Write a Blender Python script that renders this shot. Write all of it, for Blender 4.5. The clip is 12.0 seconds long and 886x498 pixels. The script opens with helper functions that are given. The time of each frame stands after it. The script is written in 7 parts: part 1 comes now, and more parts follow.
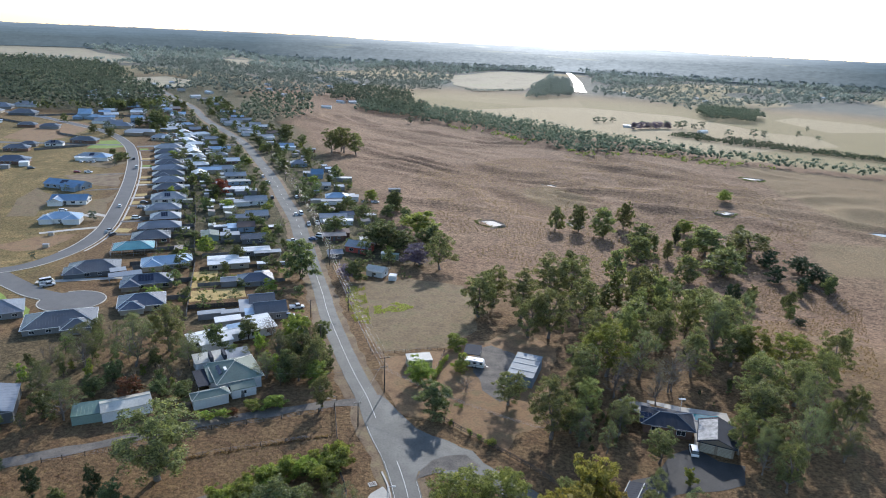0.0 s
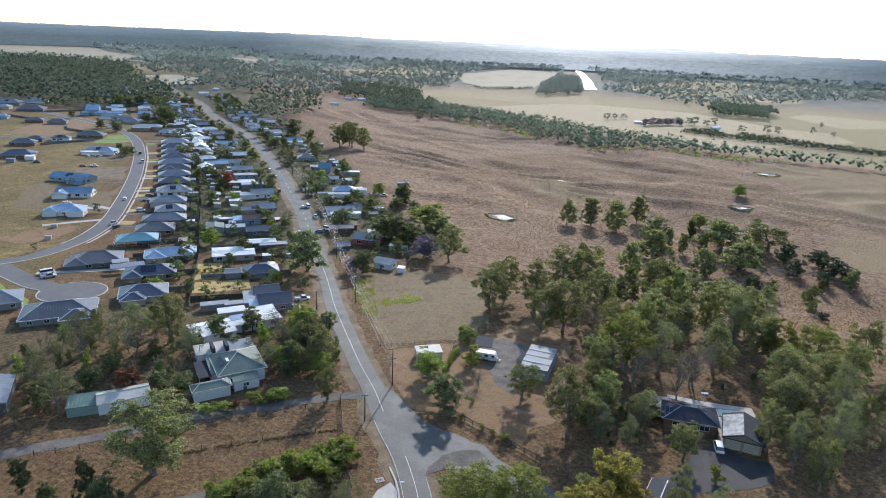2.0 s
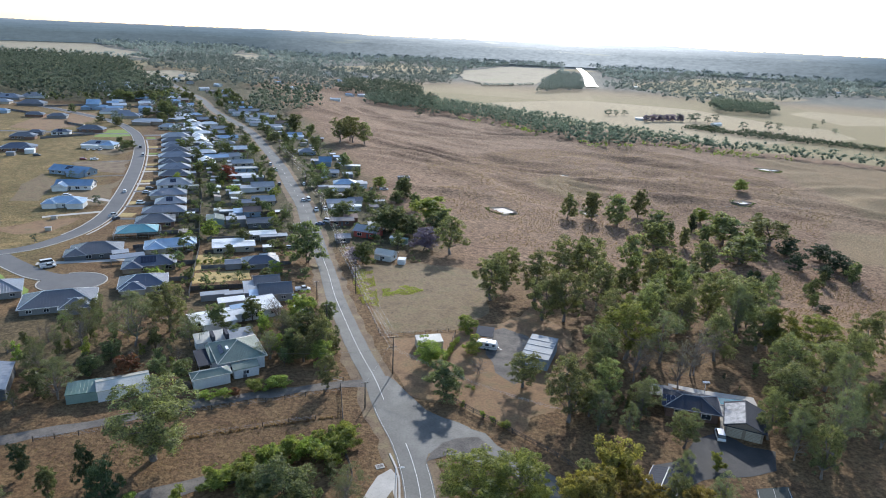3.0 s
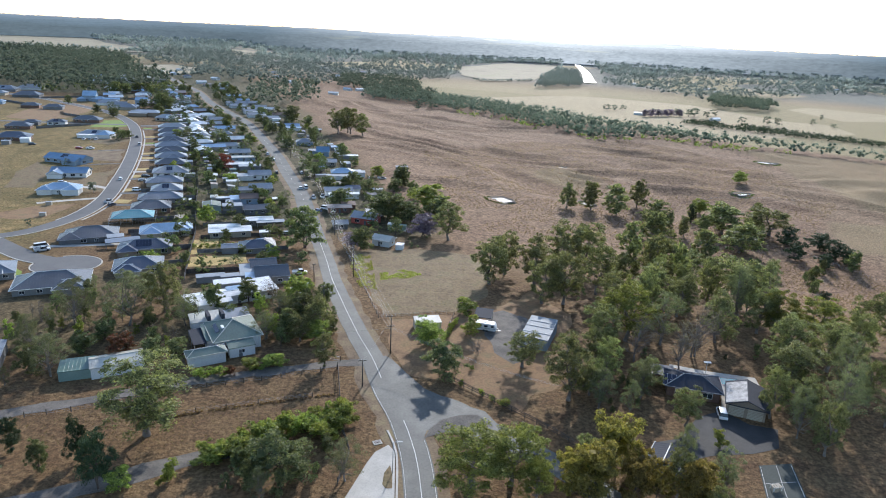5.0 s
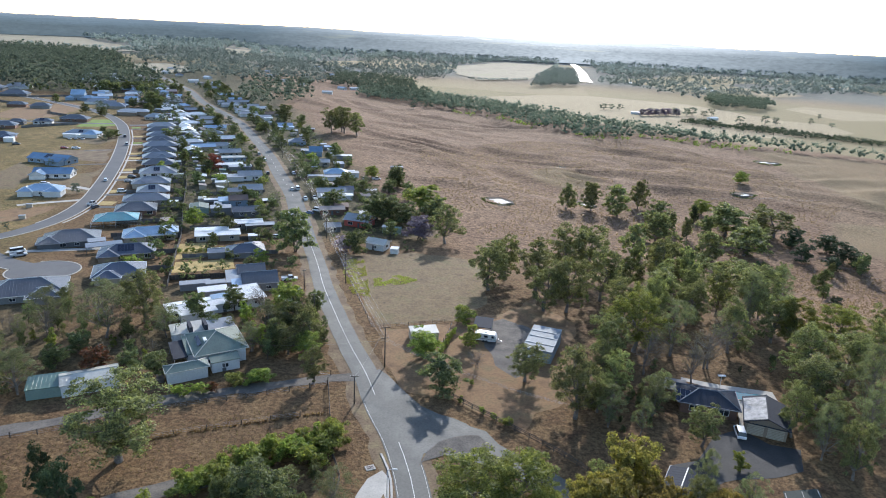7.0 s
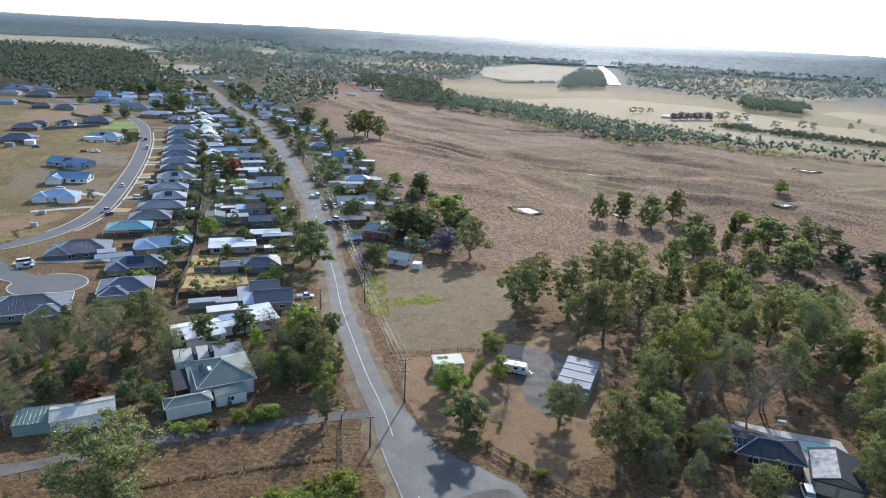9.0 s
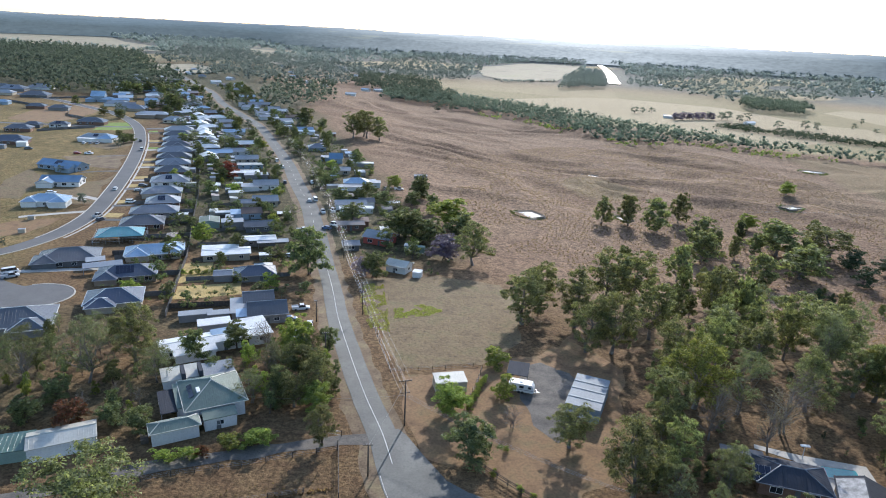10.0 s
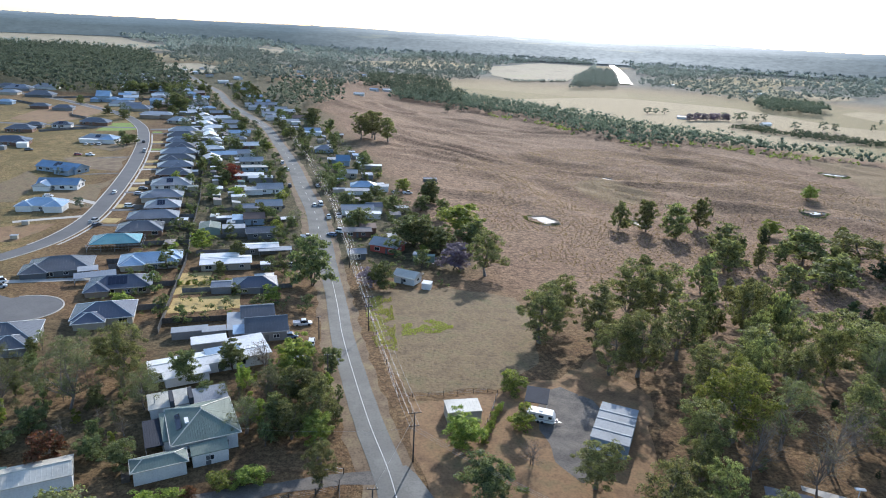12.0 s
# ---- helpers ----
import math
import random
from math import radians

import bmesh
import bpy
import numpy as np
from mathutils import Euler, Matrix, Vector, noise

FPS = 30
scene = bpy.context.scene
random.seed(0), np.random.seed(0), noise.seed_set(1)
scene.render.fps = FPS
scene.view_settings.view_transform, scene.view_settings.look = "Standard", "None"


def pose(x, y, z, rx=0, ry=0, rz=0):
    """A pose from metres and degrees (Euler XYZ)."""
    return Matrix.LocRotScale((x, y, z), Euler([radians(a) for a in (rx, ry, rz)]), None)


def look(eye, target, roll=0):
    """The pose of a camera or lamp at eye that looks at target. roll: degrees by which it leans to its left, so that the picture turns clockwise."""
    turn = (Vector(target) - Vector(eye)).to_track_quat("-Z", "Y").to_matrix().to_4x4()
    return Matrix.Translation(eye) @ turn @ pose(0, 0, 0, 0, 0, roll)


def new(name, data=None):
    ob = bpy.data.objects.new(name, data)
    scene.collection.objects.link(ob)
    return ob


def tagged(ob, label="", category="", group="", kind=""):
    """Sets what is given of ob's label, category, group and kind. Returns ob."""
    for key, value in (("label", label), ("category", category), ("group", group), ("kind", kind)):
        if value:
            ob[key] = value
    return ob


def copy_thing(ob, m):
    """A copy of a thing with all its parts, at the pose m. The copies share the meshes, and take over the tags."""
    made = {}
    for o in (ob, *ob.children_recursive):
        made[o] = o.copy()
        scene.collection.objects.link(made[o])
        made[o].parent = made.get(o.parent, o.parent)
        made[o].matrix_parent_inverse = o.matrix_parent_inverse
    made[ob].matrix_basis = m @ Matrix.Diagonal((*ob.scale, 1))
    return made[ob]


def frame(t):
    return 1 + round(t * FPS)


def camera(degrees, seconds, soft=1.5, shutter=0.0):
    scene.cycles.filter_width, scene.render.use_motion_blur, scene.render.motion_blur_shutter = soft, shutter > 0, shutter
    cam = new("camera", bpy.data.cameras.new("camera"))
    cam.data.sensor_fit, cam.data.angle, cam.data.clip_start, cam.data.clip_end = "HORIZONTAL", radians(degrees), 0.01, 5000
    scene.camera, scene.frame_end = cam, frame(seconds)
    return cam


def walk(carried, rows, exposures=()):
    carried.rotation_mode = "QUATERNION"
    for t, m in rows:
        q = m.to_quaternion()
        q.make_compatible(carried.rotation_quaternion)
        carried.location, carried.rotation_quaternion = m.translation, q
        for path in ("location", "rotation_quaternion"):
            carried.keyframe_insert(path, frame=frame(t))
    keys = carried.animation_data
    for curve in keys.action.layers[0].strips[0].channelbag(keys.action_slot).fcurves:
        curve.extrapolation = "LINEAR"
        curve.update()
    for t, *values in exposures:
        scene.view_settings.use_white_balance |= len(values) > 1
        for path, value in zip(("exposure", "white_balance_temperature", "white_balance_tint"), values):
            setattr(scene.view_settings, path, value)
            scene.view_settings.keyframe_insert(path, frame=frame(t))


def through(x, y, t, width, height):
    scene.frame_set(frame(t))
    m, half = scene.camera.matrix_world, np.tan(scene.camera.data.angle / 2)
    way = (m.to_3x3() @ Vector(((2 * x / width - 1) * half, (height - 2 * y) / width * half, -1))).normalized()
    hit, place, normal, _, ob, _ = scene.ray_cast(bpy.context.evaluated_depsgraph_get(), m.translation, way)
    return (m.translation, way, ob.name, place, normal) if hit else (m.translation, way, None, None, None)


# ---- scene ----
cam = camera(68.4, 12.0, 1.0)
PATH = [
    (0, (0.123, 0.143, 92.827), (0.143, 2.045, 92.209), 2.7),
    (0.5, (-0.153, 2.775, 91.691), (-0.137, 4.677, 91.073), 2.7),
    (1, (-0.272, 4.921, 90.033), (-0.264, 6.823, 89.415), 2.6),
    (1.5, (-0.212, 5.892, 88.654), (-0.217, 7.794, 88.036), 2.5),
    (2, (-0.217, 6.158, 87.196), (-0.223, 8.06, 86.577), 2.5),
    (2.5, (-0.175, 6.145, 86.05), (-0.182, 8.046, 85.428), 2.6),
    (3, (-0.198, 6.014, 84.556), (-0.205, 7.914, 83.931), 2.6),
    (5, (-0.188, 6.428, 79.056), (-0.188, 8.326, 78.426), 2.8),
    (5.5, (-0.257, 7.922, 77.88), (-0.251, 9.82, 77.25), 2.8),
    (6, (-0.535, 10.393, 77.422), (-0.524, 12.291, 76.792), 2.8),
    (6.5, (-0.675, 13.344, 77.331), (-0.662, 15.242, 76.701), 2.8),
    (8.3, (-1.570, 26.585, 77.452), (-1.553, 28.483, 76.820), 3.0),
    (8.5, (-1.767, 28.131, 77.443), (-1.782, 30.029, 76.814), 2.9),
    (8.7, (-1.818, 29.736, 77.482), (-1.859, 31.633, 76.852), 2.9),
    (9, (-1.917, 32.18, 77.557), (-1.973, 34.077, 76.927), 2.9),
    (9.5, (-2.484, 36.493, 77.75), (-2.539, 38.389, 77.118), 3.0),
    (10, (-2.921, 40.709, 77.95), (-2.975, 42.605, 77.317), 2.9),
    (10.5, (-3.536, 45.104, 77.924), (-3.593, 47.0, 77.291), 3.0),
    (11, (-3.882, 49.307, 77.648), (-3.947, 51.203, 77.014), 2.9),
    (11.5, (-4.208, 52.397, 77.162), (-4.283, 54.292, 76.527), 2.8),
    (12, (-4.453, 53.807, 77.102), (-4.532, 55.702, 76.467), 2.9),
]
walk(cam, [(t, look(eye, target, roll)) for t, eye, target, roll in PATH], [(0, 0.66, 6100, 11), (3, 0.70, 6100, 11), (6, 0.78, 6100, 11), (12, 0.77, 6100, 11)])

# ---- light: low sun ahead and a little to the right, hazy bright sky ----
SUN_EL, SUN_AZ = radians(24), radians(12)
world = bpy.data.worlds.new("sky")
scene.world = world
world.use_nodes = True
wn = world.node_tree.nodes
sky = wn.new("ShaderNodeTexSky")
sky.sky_type = "NISHITA"
sky.sun_disc = False
sky.sun_elevation, sky.sun_rotation = SUN_EL, SUN_AZ
sky.altitude, sky.air_density, sky.dust_density, sky.ozone_density = 60, 1.0, 0.7, 1.5
wn["Background"].inputs["Strength"].default_value = 0.15
world.node_tree.links.new(sky.outputs["Color"], wn["Background"].inputs["Color"])
sun = new("sun", bpy.data.lights.new("sun", "SUN"))
sun.data.energy, sun.data.angle, sun.data.color = 3.2, radians(0.6), (1.0, 0.94, 0.86)
sun_to = Vector((math.sin(SUN_AZ) * math.cos(SUN_EL), math.cos(SUN_AZ) * math.cos(SUN_EL), math.sin(SUN_EL)))
sun.matrix_world = look(sun_to * 400, (0, 0, 0))

# ---- materials ----
MATS = {}


def ramp(nt, fac, cols, lo=0.3, hi=0.7):
    r = nt.nodes.new("ShaderNodeValToRGB")
    r.color_ramp.elements[0].color, r.color_ramp.elements[-1].color = (*cols[0], 1), (*cols[-1], 1)
    r.color_ramp.elements[0].position, r.color_ramp.elements[-1].position = lo, hi
    for i, c in enumerate(cols[1:-1]):
        e = r.color_ramp.elements.new(lo + (hi - lo) * (i + 1) / (len(cols) - 1))
        e.color = (*c, 1)
    nt.links.new(fac, r.inputs["Fac"])
    return r.outputs["Color"]


def noise_tex(nt, vec, size, detail=6.0, rough=0.6):
    n = nt.nodes.new("ShaderNodeTexNoise")
    n.inputs["Scale"].default_value, n.inputs["Detail"].default_value, n.inputs["Roughness"].default_value = 1.0 / size, detail, rough
    nt.links.new(vec, n.inputs["Vector"])
    return n.outputs["Fac"]


def mix(nt, fac, a, b, mode="MIX"):
    m = nt.nodes.new("ShaderNodeMix")
    m.data_type, m.blend_type = "RGBA", mode
    for sock, v in ((m.inputs["Factor"], fac), (m.inputs[6], a), (m.inputs[7], b)):
        if isinstance(v, bpy.types.NodeSocket):
            nt.links.new(v, sock)
        elif isinstance(v, (int, float)):
            sock.default_value = v
        else:
            sock.default_value = (*v, 1)
    return m.outputs[2]


def math_node(nt, op, a, b=0.0, c=0.0):
    m = nt.nodes.new("ShaderNodeMath")
    m.operation = op
    for i, v in enumerate((a, b, c)):
        if isinstance(v, bpy.types.NodeSocket):
            nt.links.new(v, m.inputs[i])
        else:
            m.inputs[i].default_value = v
    return m.outputs[0]


def mat(name, cols, size=3.0, fine=0.25, rough=0.8, bump=0.0, metal=0.0, vary=0.0, wear=0.35, coat=0.0):
    """A surface with stains at two sizes (metres), fine relief and, for repeats, a tone of its own."""
    if name in MATS:
        return MATS[name]
    m = bpy.data.materials.new(name)
    m.use_nodes = True
    nt = m.node_tree
    b = nt.nodes["Principled BSDF"]
    vec = nt.nodes.new("ShaderNodeNewGeometry").outputs["Position"]
    big = noise_tex(nt, vec, size)
    small = noise_tex(nt, vec, fine, 4.0)
    col = ramp(nt, big, cols)
    grain = ramp(nt, small, [(1 - wear,) * 3, (1.0,) * 3, (1 + wear * 0.5,) * 3])
    col = mix(nt, 1.0, col, grain, "MULTIPLY")
    if vary:
        rnd = nt.nodes.new("ShaderNodeObjectInfo").outputs["Random"]
        hsv = nt.nodes.new("ShaderNodeHueSaturation")
        nt.links.new(math_node(nt, "MULTIPLY_ADD", rnd, 2 * vary, 1 - vary), hsv.inputs["Value"])
        nt.links.new(col, hsv.inputs["Color"])
        col = hsv.outputs["Color"]
    nt.links.new(col, b.inputs["Base Color"])
    b.inputs["Roughness"].default_value, b.inputs["Metallic"].default_value = rough, metal
    b.inputs["Coat Weight"].default_value = coat
    if bump:
        bp = nt.nodes.new("ShaderNodeBump")
        bp.inputs["Strength"].default_value, bp.inputs["Distance"].default_value = 0.7, bump
        nt.links.new(small, bp.inputs["Height"])
        nt.links.new(bp.outputs["Normal"], b.inputs["Normal"])
    MATS[name] = m
    return m


def leaf_mat(name, cols, through=0.42, rough=0.6, shine=0.3, glow=(1.12, 1.16, 0.68)):
    """Foliage: each leaf has its own tone, and lets some sun through."""
    if name in MATS:
        return MATS[name]
    m = bpy.data.materials.new(name)
    m.use_nodes = True
    nt = m.node_tree
    b = nt.nodes["Principled BSDF"]
    geo = nt.nodes.new("ShaderNodeNewGeometry")
    clump = noise_tex(nt, geo.outputs["Position"], 2.2, 3.0)
    mixed = math_node(nt, "ADD", math_node(nt, "MULTIPLY", geo.outputs["Random Per Island"], 0.45), math_node(nt, "MULTIPLY", clump, 0.6))
    col = ramp(nt, mixed, cols)
    hsv = nt.nodes.new("ShaderNodeHueSaturation")
    rnd = nt.nodes.new("ShaderNodeObjectInfo").outputs["Random"]
    nt.links.new(math_node(nt, "MULTIPLY_ADD", rnd, 0.5, 0.75), hsv.inputs["Value"])
    nt.links.new(math_node(nt, "MULTIPLY_ADD", rnd, 0.04, 0.48), hsv.inputs["Hue"])
    nt.links.new(col, hsv.inputs["Color"])
    nt.links.new(hsv.outputs["Color"], b.inputs["Base Color"])
    b.inputs["Roughness"].default_value = rough
    b.inputs["Specular IOR Level"].default_value = shine
    tr = nt.nodes.new("ShaderNodeBsdfTranslucent")
    nt.links.new(mix(nt, 1.0, hsv.outputs["Color"], glow, "MULTIPLY"), tr.inputs["Color"])
    sh = nt.nodes.new("ShaderNodeMixShader")
    sh.inputs["Fac"].default_value = through
    nt.links.new(b.outputs["BSDF"], sh.inputs[1])
    nt.links.new(tr.outputs["BSDF"], sh.inputs[2])
    nt.links.new(sh.outputs["Shader"], nt.nodes["Material Output"].inputs["Surface"])
    MATS[name] = m
    return m


def ground_mat():
    """Dry ground: brown grass and soil near the houses, purplish tussock paddock, straw-coloured river flats, told apart by three masks."""
    m = bpy.data.materials.new("dry_ground")
    m.use_nodes = True
    nt = m.node_tree
    b = nt.nodes["Principled BSDF"]
    pos = nt.nodes.new("ShaderNodeNewGeometry").outputs["Position"]

    def mask(name):
        a = nt.nodes.new("ShaderNodeAttribute")
        a.attribute_name = name
        return a.outputs["Fac"]

    wide, mid, fine = noise_tex(nt, pos, 28.0), noise_tex(nt, pos, 5.0), noise_tex(nt, pos, 1.6, 5.0, 0.72)
    dirt = mix(nt, ramp(nt, mid, [(0.0,) * 3, (1.0,) * 3]), ramp(nt, wide, [(0.09, 0.052, 0.029), (0.168, 0.102, 0.053)]), (0.198, 0.129, 0.064))
    pad = mix(nt, ramp(nt, fine, [(0.0,) * 3, (1.0,) * 3], 0.44, 0.6), ramp(nt, mid, [(0.155, 0.09, 0.056), (0.255, 0.156, 0.099)]), ramp(nt, wide, [(0.315, 0.21, 0.133), (0.25, 0.15, 0.095)]))
    long = nt.nodes.new("ShaderNodeMapping")
    long.inputs["Rotation"].default_value, long.inputs["Scale"].default_value = (0, 0, radians(24)), (0.4, 1, 1)
    nt.links.new(pos, long.inputs["Vector"])
    swath = noise_tex(nt, long.outputs["Vector"], 14.0, 5.0, 0.6)
    pad = mix(nt, ramp(nt, swath, [(0.0,) * 3, (0.5,) * 3]), pad, mix(nt, 0.5, pad, (0.46, 0.32, 0.18)))
    pad = mix(nt, ramp(nt, noise_tex(nt, long.outputs["Vector"], 5.0, 4.0, 0.6), [(0.25,) * 3, (0.0,) * 3]), pad, (0.13, 0.083, 0.05))
    pad = mix(nt, ramp(nt, noise_tex(nt, pos, 2.4, 3.0, 0.6), [(0.0,) * 3, (0.75,) * 3], 0.5, 0.58), pad, (0.105, 0.066, 0.042))
    cells = nt.nodes.new("ShaderNodeTexVoronoi")
    cells.inputs["Scale"].default_value = 1 / 330.0
    nt.links.new(pos, cells.inputs["Vector"])
    sep = nt.nodes.new("ShaderNodeSeparateColor")
    nt.links.new(cells.outputs["Color"], sep.inputs["Color"])
    straw = mix(nt, ramp(nt, mid, [(0.0,) * 3, (0.5,) * 3]), ramp(nt, sep.outputs[0], [(0.27, 0.225, 0.115), (0.37, 0.295, 0.17), (0.42, 0.34, 0.21)]), ramp(nt, wide, [(0.33, 0.27, 0.16), (0.40, 0.31, 0.18)]))
    lawn = mix(nt, ramp(nt, mid, [(0.0,) * 3, (1.0,) * 3]), ramp(nt, wide, [(0.17, 0.12, 0.052), (0.37, 0.25, 0.11)]), (0.135, 0.115, 0.048))
    col = mix(nt, mask("paddock"), dirt, pad)
    sown = mix(nt, ramp(nt, mid, [(0.0,) * 3, (1.0,) * 3]), ramp(nt, wide, [(0.20, 0.137, 0.078), (0.28, 0.192, 0.108)]), (0.225, 0.165, 0.09))
    col = mix(nt, mask("pasture"), col, sown)
    col = mix(nt, mask("lawn"), col, lawn)
    # Garden green and forest litter, darkened too for the shade between houses.
    bush = ramp(nt, mid, [(0.05, 0.055, 0.03), (0.09, 0.086, 0.048), (0.15, 0.122, 0.068)])
    col = mix(nt, mask("garden"), col, bush)
    # Far ground turns to a greyer tone between 1.35 and 1.7 km out.
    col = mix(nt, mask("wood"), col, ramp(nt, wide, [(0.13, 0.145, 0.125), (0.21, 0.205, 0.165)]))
    col = mix(nt, mask("straw"), col, straw)
    tufts = ramp(nt, noise_tex(nt, pos, 0.95, 2.0, 0.5), [(0.68,) * 3, (1.0,) * 3, (1.3,) * 3], 0.36, 0.64)
    col = mix(nt, 1.0, col, tufts, "MULTIPLY")
    grain = ramp(nt, noise_tex(nt, pos, 0.35, 3.0), [(0.55,) * 3, (1.0,) * 3, (1.28,) * 3])
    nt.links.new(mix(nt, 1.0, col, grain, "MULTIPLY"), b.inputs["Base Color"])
    b.inputs["Roughness"].default_value = 0.95
    b.inputs["Specular IOR Level"].default_value = 0.15
    bp = nt.nodes.new("ShaderNodeBump")
    bp.inputs["Strength"].default_value, bp.inputs["Distance"].default_value = 0.9, 0.5
    nt.links.new(fine, bp.inputs["Height"])
    nt.links.new(bp.outputs["Normal"], b.inputs["Normal"])
    return m


GROUND = ground_mat()
ASPHALT = mat("worn_asphalt", [(0.072, 0.075, 0.069), (0.105, 0.108, 0.098), (0.15, 0.15, 0.137)], 8.0, 0.5, 0.72, 0.01, wear=0.2)
BITUMEN = mat("dark_bitumen", [(0.09, 0.089, 0.088), (0.128, 0.125, 0.122)], 9.0, 0.6, 0.72, 0.01, wear=0.15)
CONCRETE = mat("pale_concrete", [(0.40, 0.375, 0.33), (0.53, 0.50, 0.445)], 3.0, 0.3, 0.85, wear=0.15)
GRAVEL = mat("grey_gravel", [(0.085, 0.076, 0.066), (0.14, 0.125, 0.108), (0.20, 0.175, 0.145)], 4.0, 0.3, 0.95, 0.03, wear=0.4)
VERGE = mat("dirt_verge", [(0.12, 0.08, 0.046), (0.19, 0.132, 0.078), (0.235, 0.185, 0.095)], 4.0, 0.5, 0.95, 0.04)
REDSOIL = mat("red_soil", [(0.15, 0.085, 0.042), (0.25, 0.148, 0.07), (0.185, 0.132, 0.06)], 5.0, 0.6, 0.95, 0.05)
HAY = mat("mown_dry_grass", [(0.12, 0.083, 0.042), (0.19, 0.132, 0.066), (0.145, 0.12, 0.052)], 5.0, 0.8, 0.95, 0.2, wear=0.5)
WEED = mat("yellow_green_weeds", [(0.30, 0.25, 0.10), (0.34, 0.36, 0.07), (0.40, 0.38, 0.09)], 2.0, 0.4, 0.9, 0.1, wear=0.4)
LAWN = mat("green_lawn", [(0.13, 0.20, 0.03), (0.22, 0.30, 0.05)], 3.0, 0.4, 0.9, 0.05)
GOLD_LAWN = mat("golden_lawn", [(0.36, 0.26, 0.09), (0.47, 0.35, 0.14)], 4.0, 0.5, 0.95, 0.05)
WATER = mat("water", [(0.05, 0.07, 0.08), (0.07, 0.09, 0.09)], 20.0, 3.0, 0.06, wear=0.1)
PAINT = mat("worn_road_paint", [(0.55, 0.55, 0.53), (0.75, 0.75, 0.73)], 0.8, 0.1, 0.7)
BARK = mat("pale_bark", [(0.11, 0.09, 0.075), (0.20, 0.17, 0.145), (0.30, 0.265, 0.23)], 1.5, 0.2, 0.9, 0.03)
DARK_BARK = mat("dark_bark", [(0.07, 0.055, 0.045), (0.14, 0.11, 0.09)], 1.5, 0.2, 0.95, 0.03)
TIMBER = mat("weathered_timber", [(0.06, 0.05, 0.042), (0.13, 0.11, 0.09)], 1.0, 0.15, 0.9, 0.01)
WHITE = mat("white_paint", [(0.70, 0.70, 0.68), (0.80, 0.80, 0.78)], 2.0, 0.3, 0.55, wear=0.1)
GLASS = mat("dark_window_glass", [(0.02, 0.025, 0.03), (0.035, 0.04, 0.045)], 2.0, 0.5, 0.06, wear=0.05)
PALING = mat("grey_fence_sheet", [(0.12, 0.115, 0.11), (0.18, 0.172, 0.165)], 5.0, 0.4, 0.7, vary=0.25)
TYRE = mat("black_rubber", [(0.02, 0.02, 0.02), (0.035, 0.035, 0.035)], 0.5, 0.05, 0.8)
WIRE = mat("aluminium_cable", [(0.42, 0.41, 0.39), (0.58, 0.57, 0.54)], 2.0, 0.3, 0.45, metal=0.4)
STEEL = mat("galvanised_steel", [(0.42, 0.43, 0.44), (0.55, 0.56, 0.57)], 1.0, 0.2, 0.45, metal=0.7)
# Forecourt tone is set darker than bitumen, standing in for tree shade.
FORECOURT = mat("dark_driveway", [(0.035, 0.035, 0.035), (0.06, 0.058, 0.056)], 4.0, 0.4, 0.85, wear=0.2)
SOLAR = mat("solar_panel_glass", [(0.012, 0.016, 0.035), (0.02, 0.026, 0.05)], 1.0, 0.2, 0.12, wear=0.05)


def roof_mat(name, c, rough=0.3):
    lo, hi = tuple(v * 0.82 for v in c), tuple(min(1, v * 1.12) for v in c)
    return mat("roof_" + name, [lo, c, hi], 5.0, 0.5, rough, 0.0, 0.0, 0.08, wear=0.14)


ROOF = {
    "navy": roof_mat("navy", (0.07, 0.085, 0.12)),
    "charcoal": roof_mat("charcoal", (0.095, 0.102, 0.115)),
    "dusk": roof_mat("dusk", (0.03, 0.036, 0.05), 0.9),
    "slate": roof_mat("slate", (0.175, 0.195, 0.225)),
    "grey": roof_mat("grey", (0.27, 0.285, 0.30)),
    "blue": roof_mat("blue", (0.15, 0.25, 0.37)),
    "paleblue": roof_mat("paleblue", (0.30, 0.42, 0.55)),
    "white": roof_mat("white", (0.72, 0.72, 0.70)),
    "cream": roof_mat("cream", (0.55, 0.53, 0.46)),
    "palegreen": roof_mat("palegreen", (0.165, 0.21, 0.175), 0.72),
    "green": roof_mat("green", (0.10, 0.17, 0.14)),
    "brown": roof_mat("brown", (0.16, 0.11, 0.09), 0.8),
    "redtile": roof_mat("redtile", (0.30, 0.13, 0.10), 0.8),
    "zinc": roof_mat("zinc", (0.30, 0.315, 0.33), 0.4),
    "rust": roof_mat("rust", (0.33, 0.28, 0.25), 0.7),
    "iron": roof_mat("iron", (0.25, 0.285, 0.31), 0.7),
    "clear": roof_mat("clear", (0.36, 0.39, 0.40), 0.75),
    "teal": roof_mat("teal", (0.10, 0.30, 0.33)),
}


def wall_mat(name, c):
    return mat("wall_" + name, [tuple(v * 0.88 for v in c), c], 3.0, 0.3, 0.75, 0.0, vary=0.06, wear=0.12)


WALL = {
    "white": wall_mat("white", (0.70, 0.70, 0.68)),
    "cream": wall_mat("cream", (0.42, 0.37, 0.29)),
    "brick": mat("wall_brick", [(0.15, 0.085, 0.06), (0.21, 0.125, 0.09)], 1.0, 0.12, 0.9, 0.005, vary=0.1),
    "grey": wall_mat("grey", (0.22, 0.22, 0.22)),
    "dark": wall_mat("dark", (0.12, 0.125, 0.13)),
    "tan": wall_mat("tan", (0.27, 0.215, 0.16)),
    "blue": wall_mat("blue", (0.26, 0.34, 0.42)),
    "green": wall_mat("green", (0.22, 0.30, 0.26)),
    "red": wall_mat("red", (0.45, 0.10, 0.07)),
}
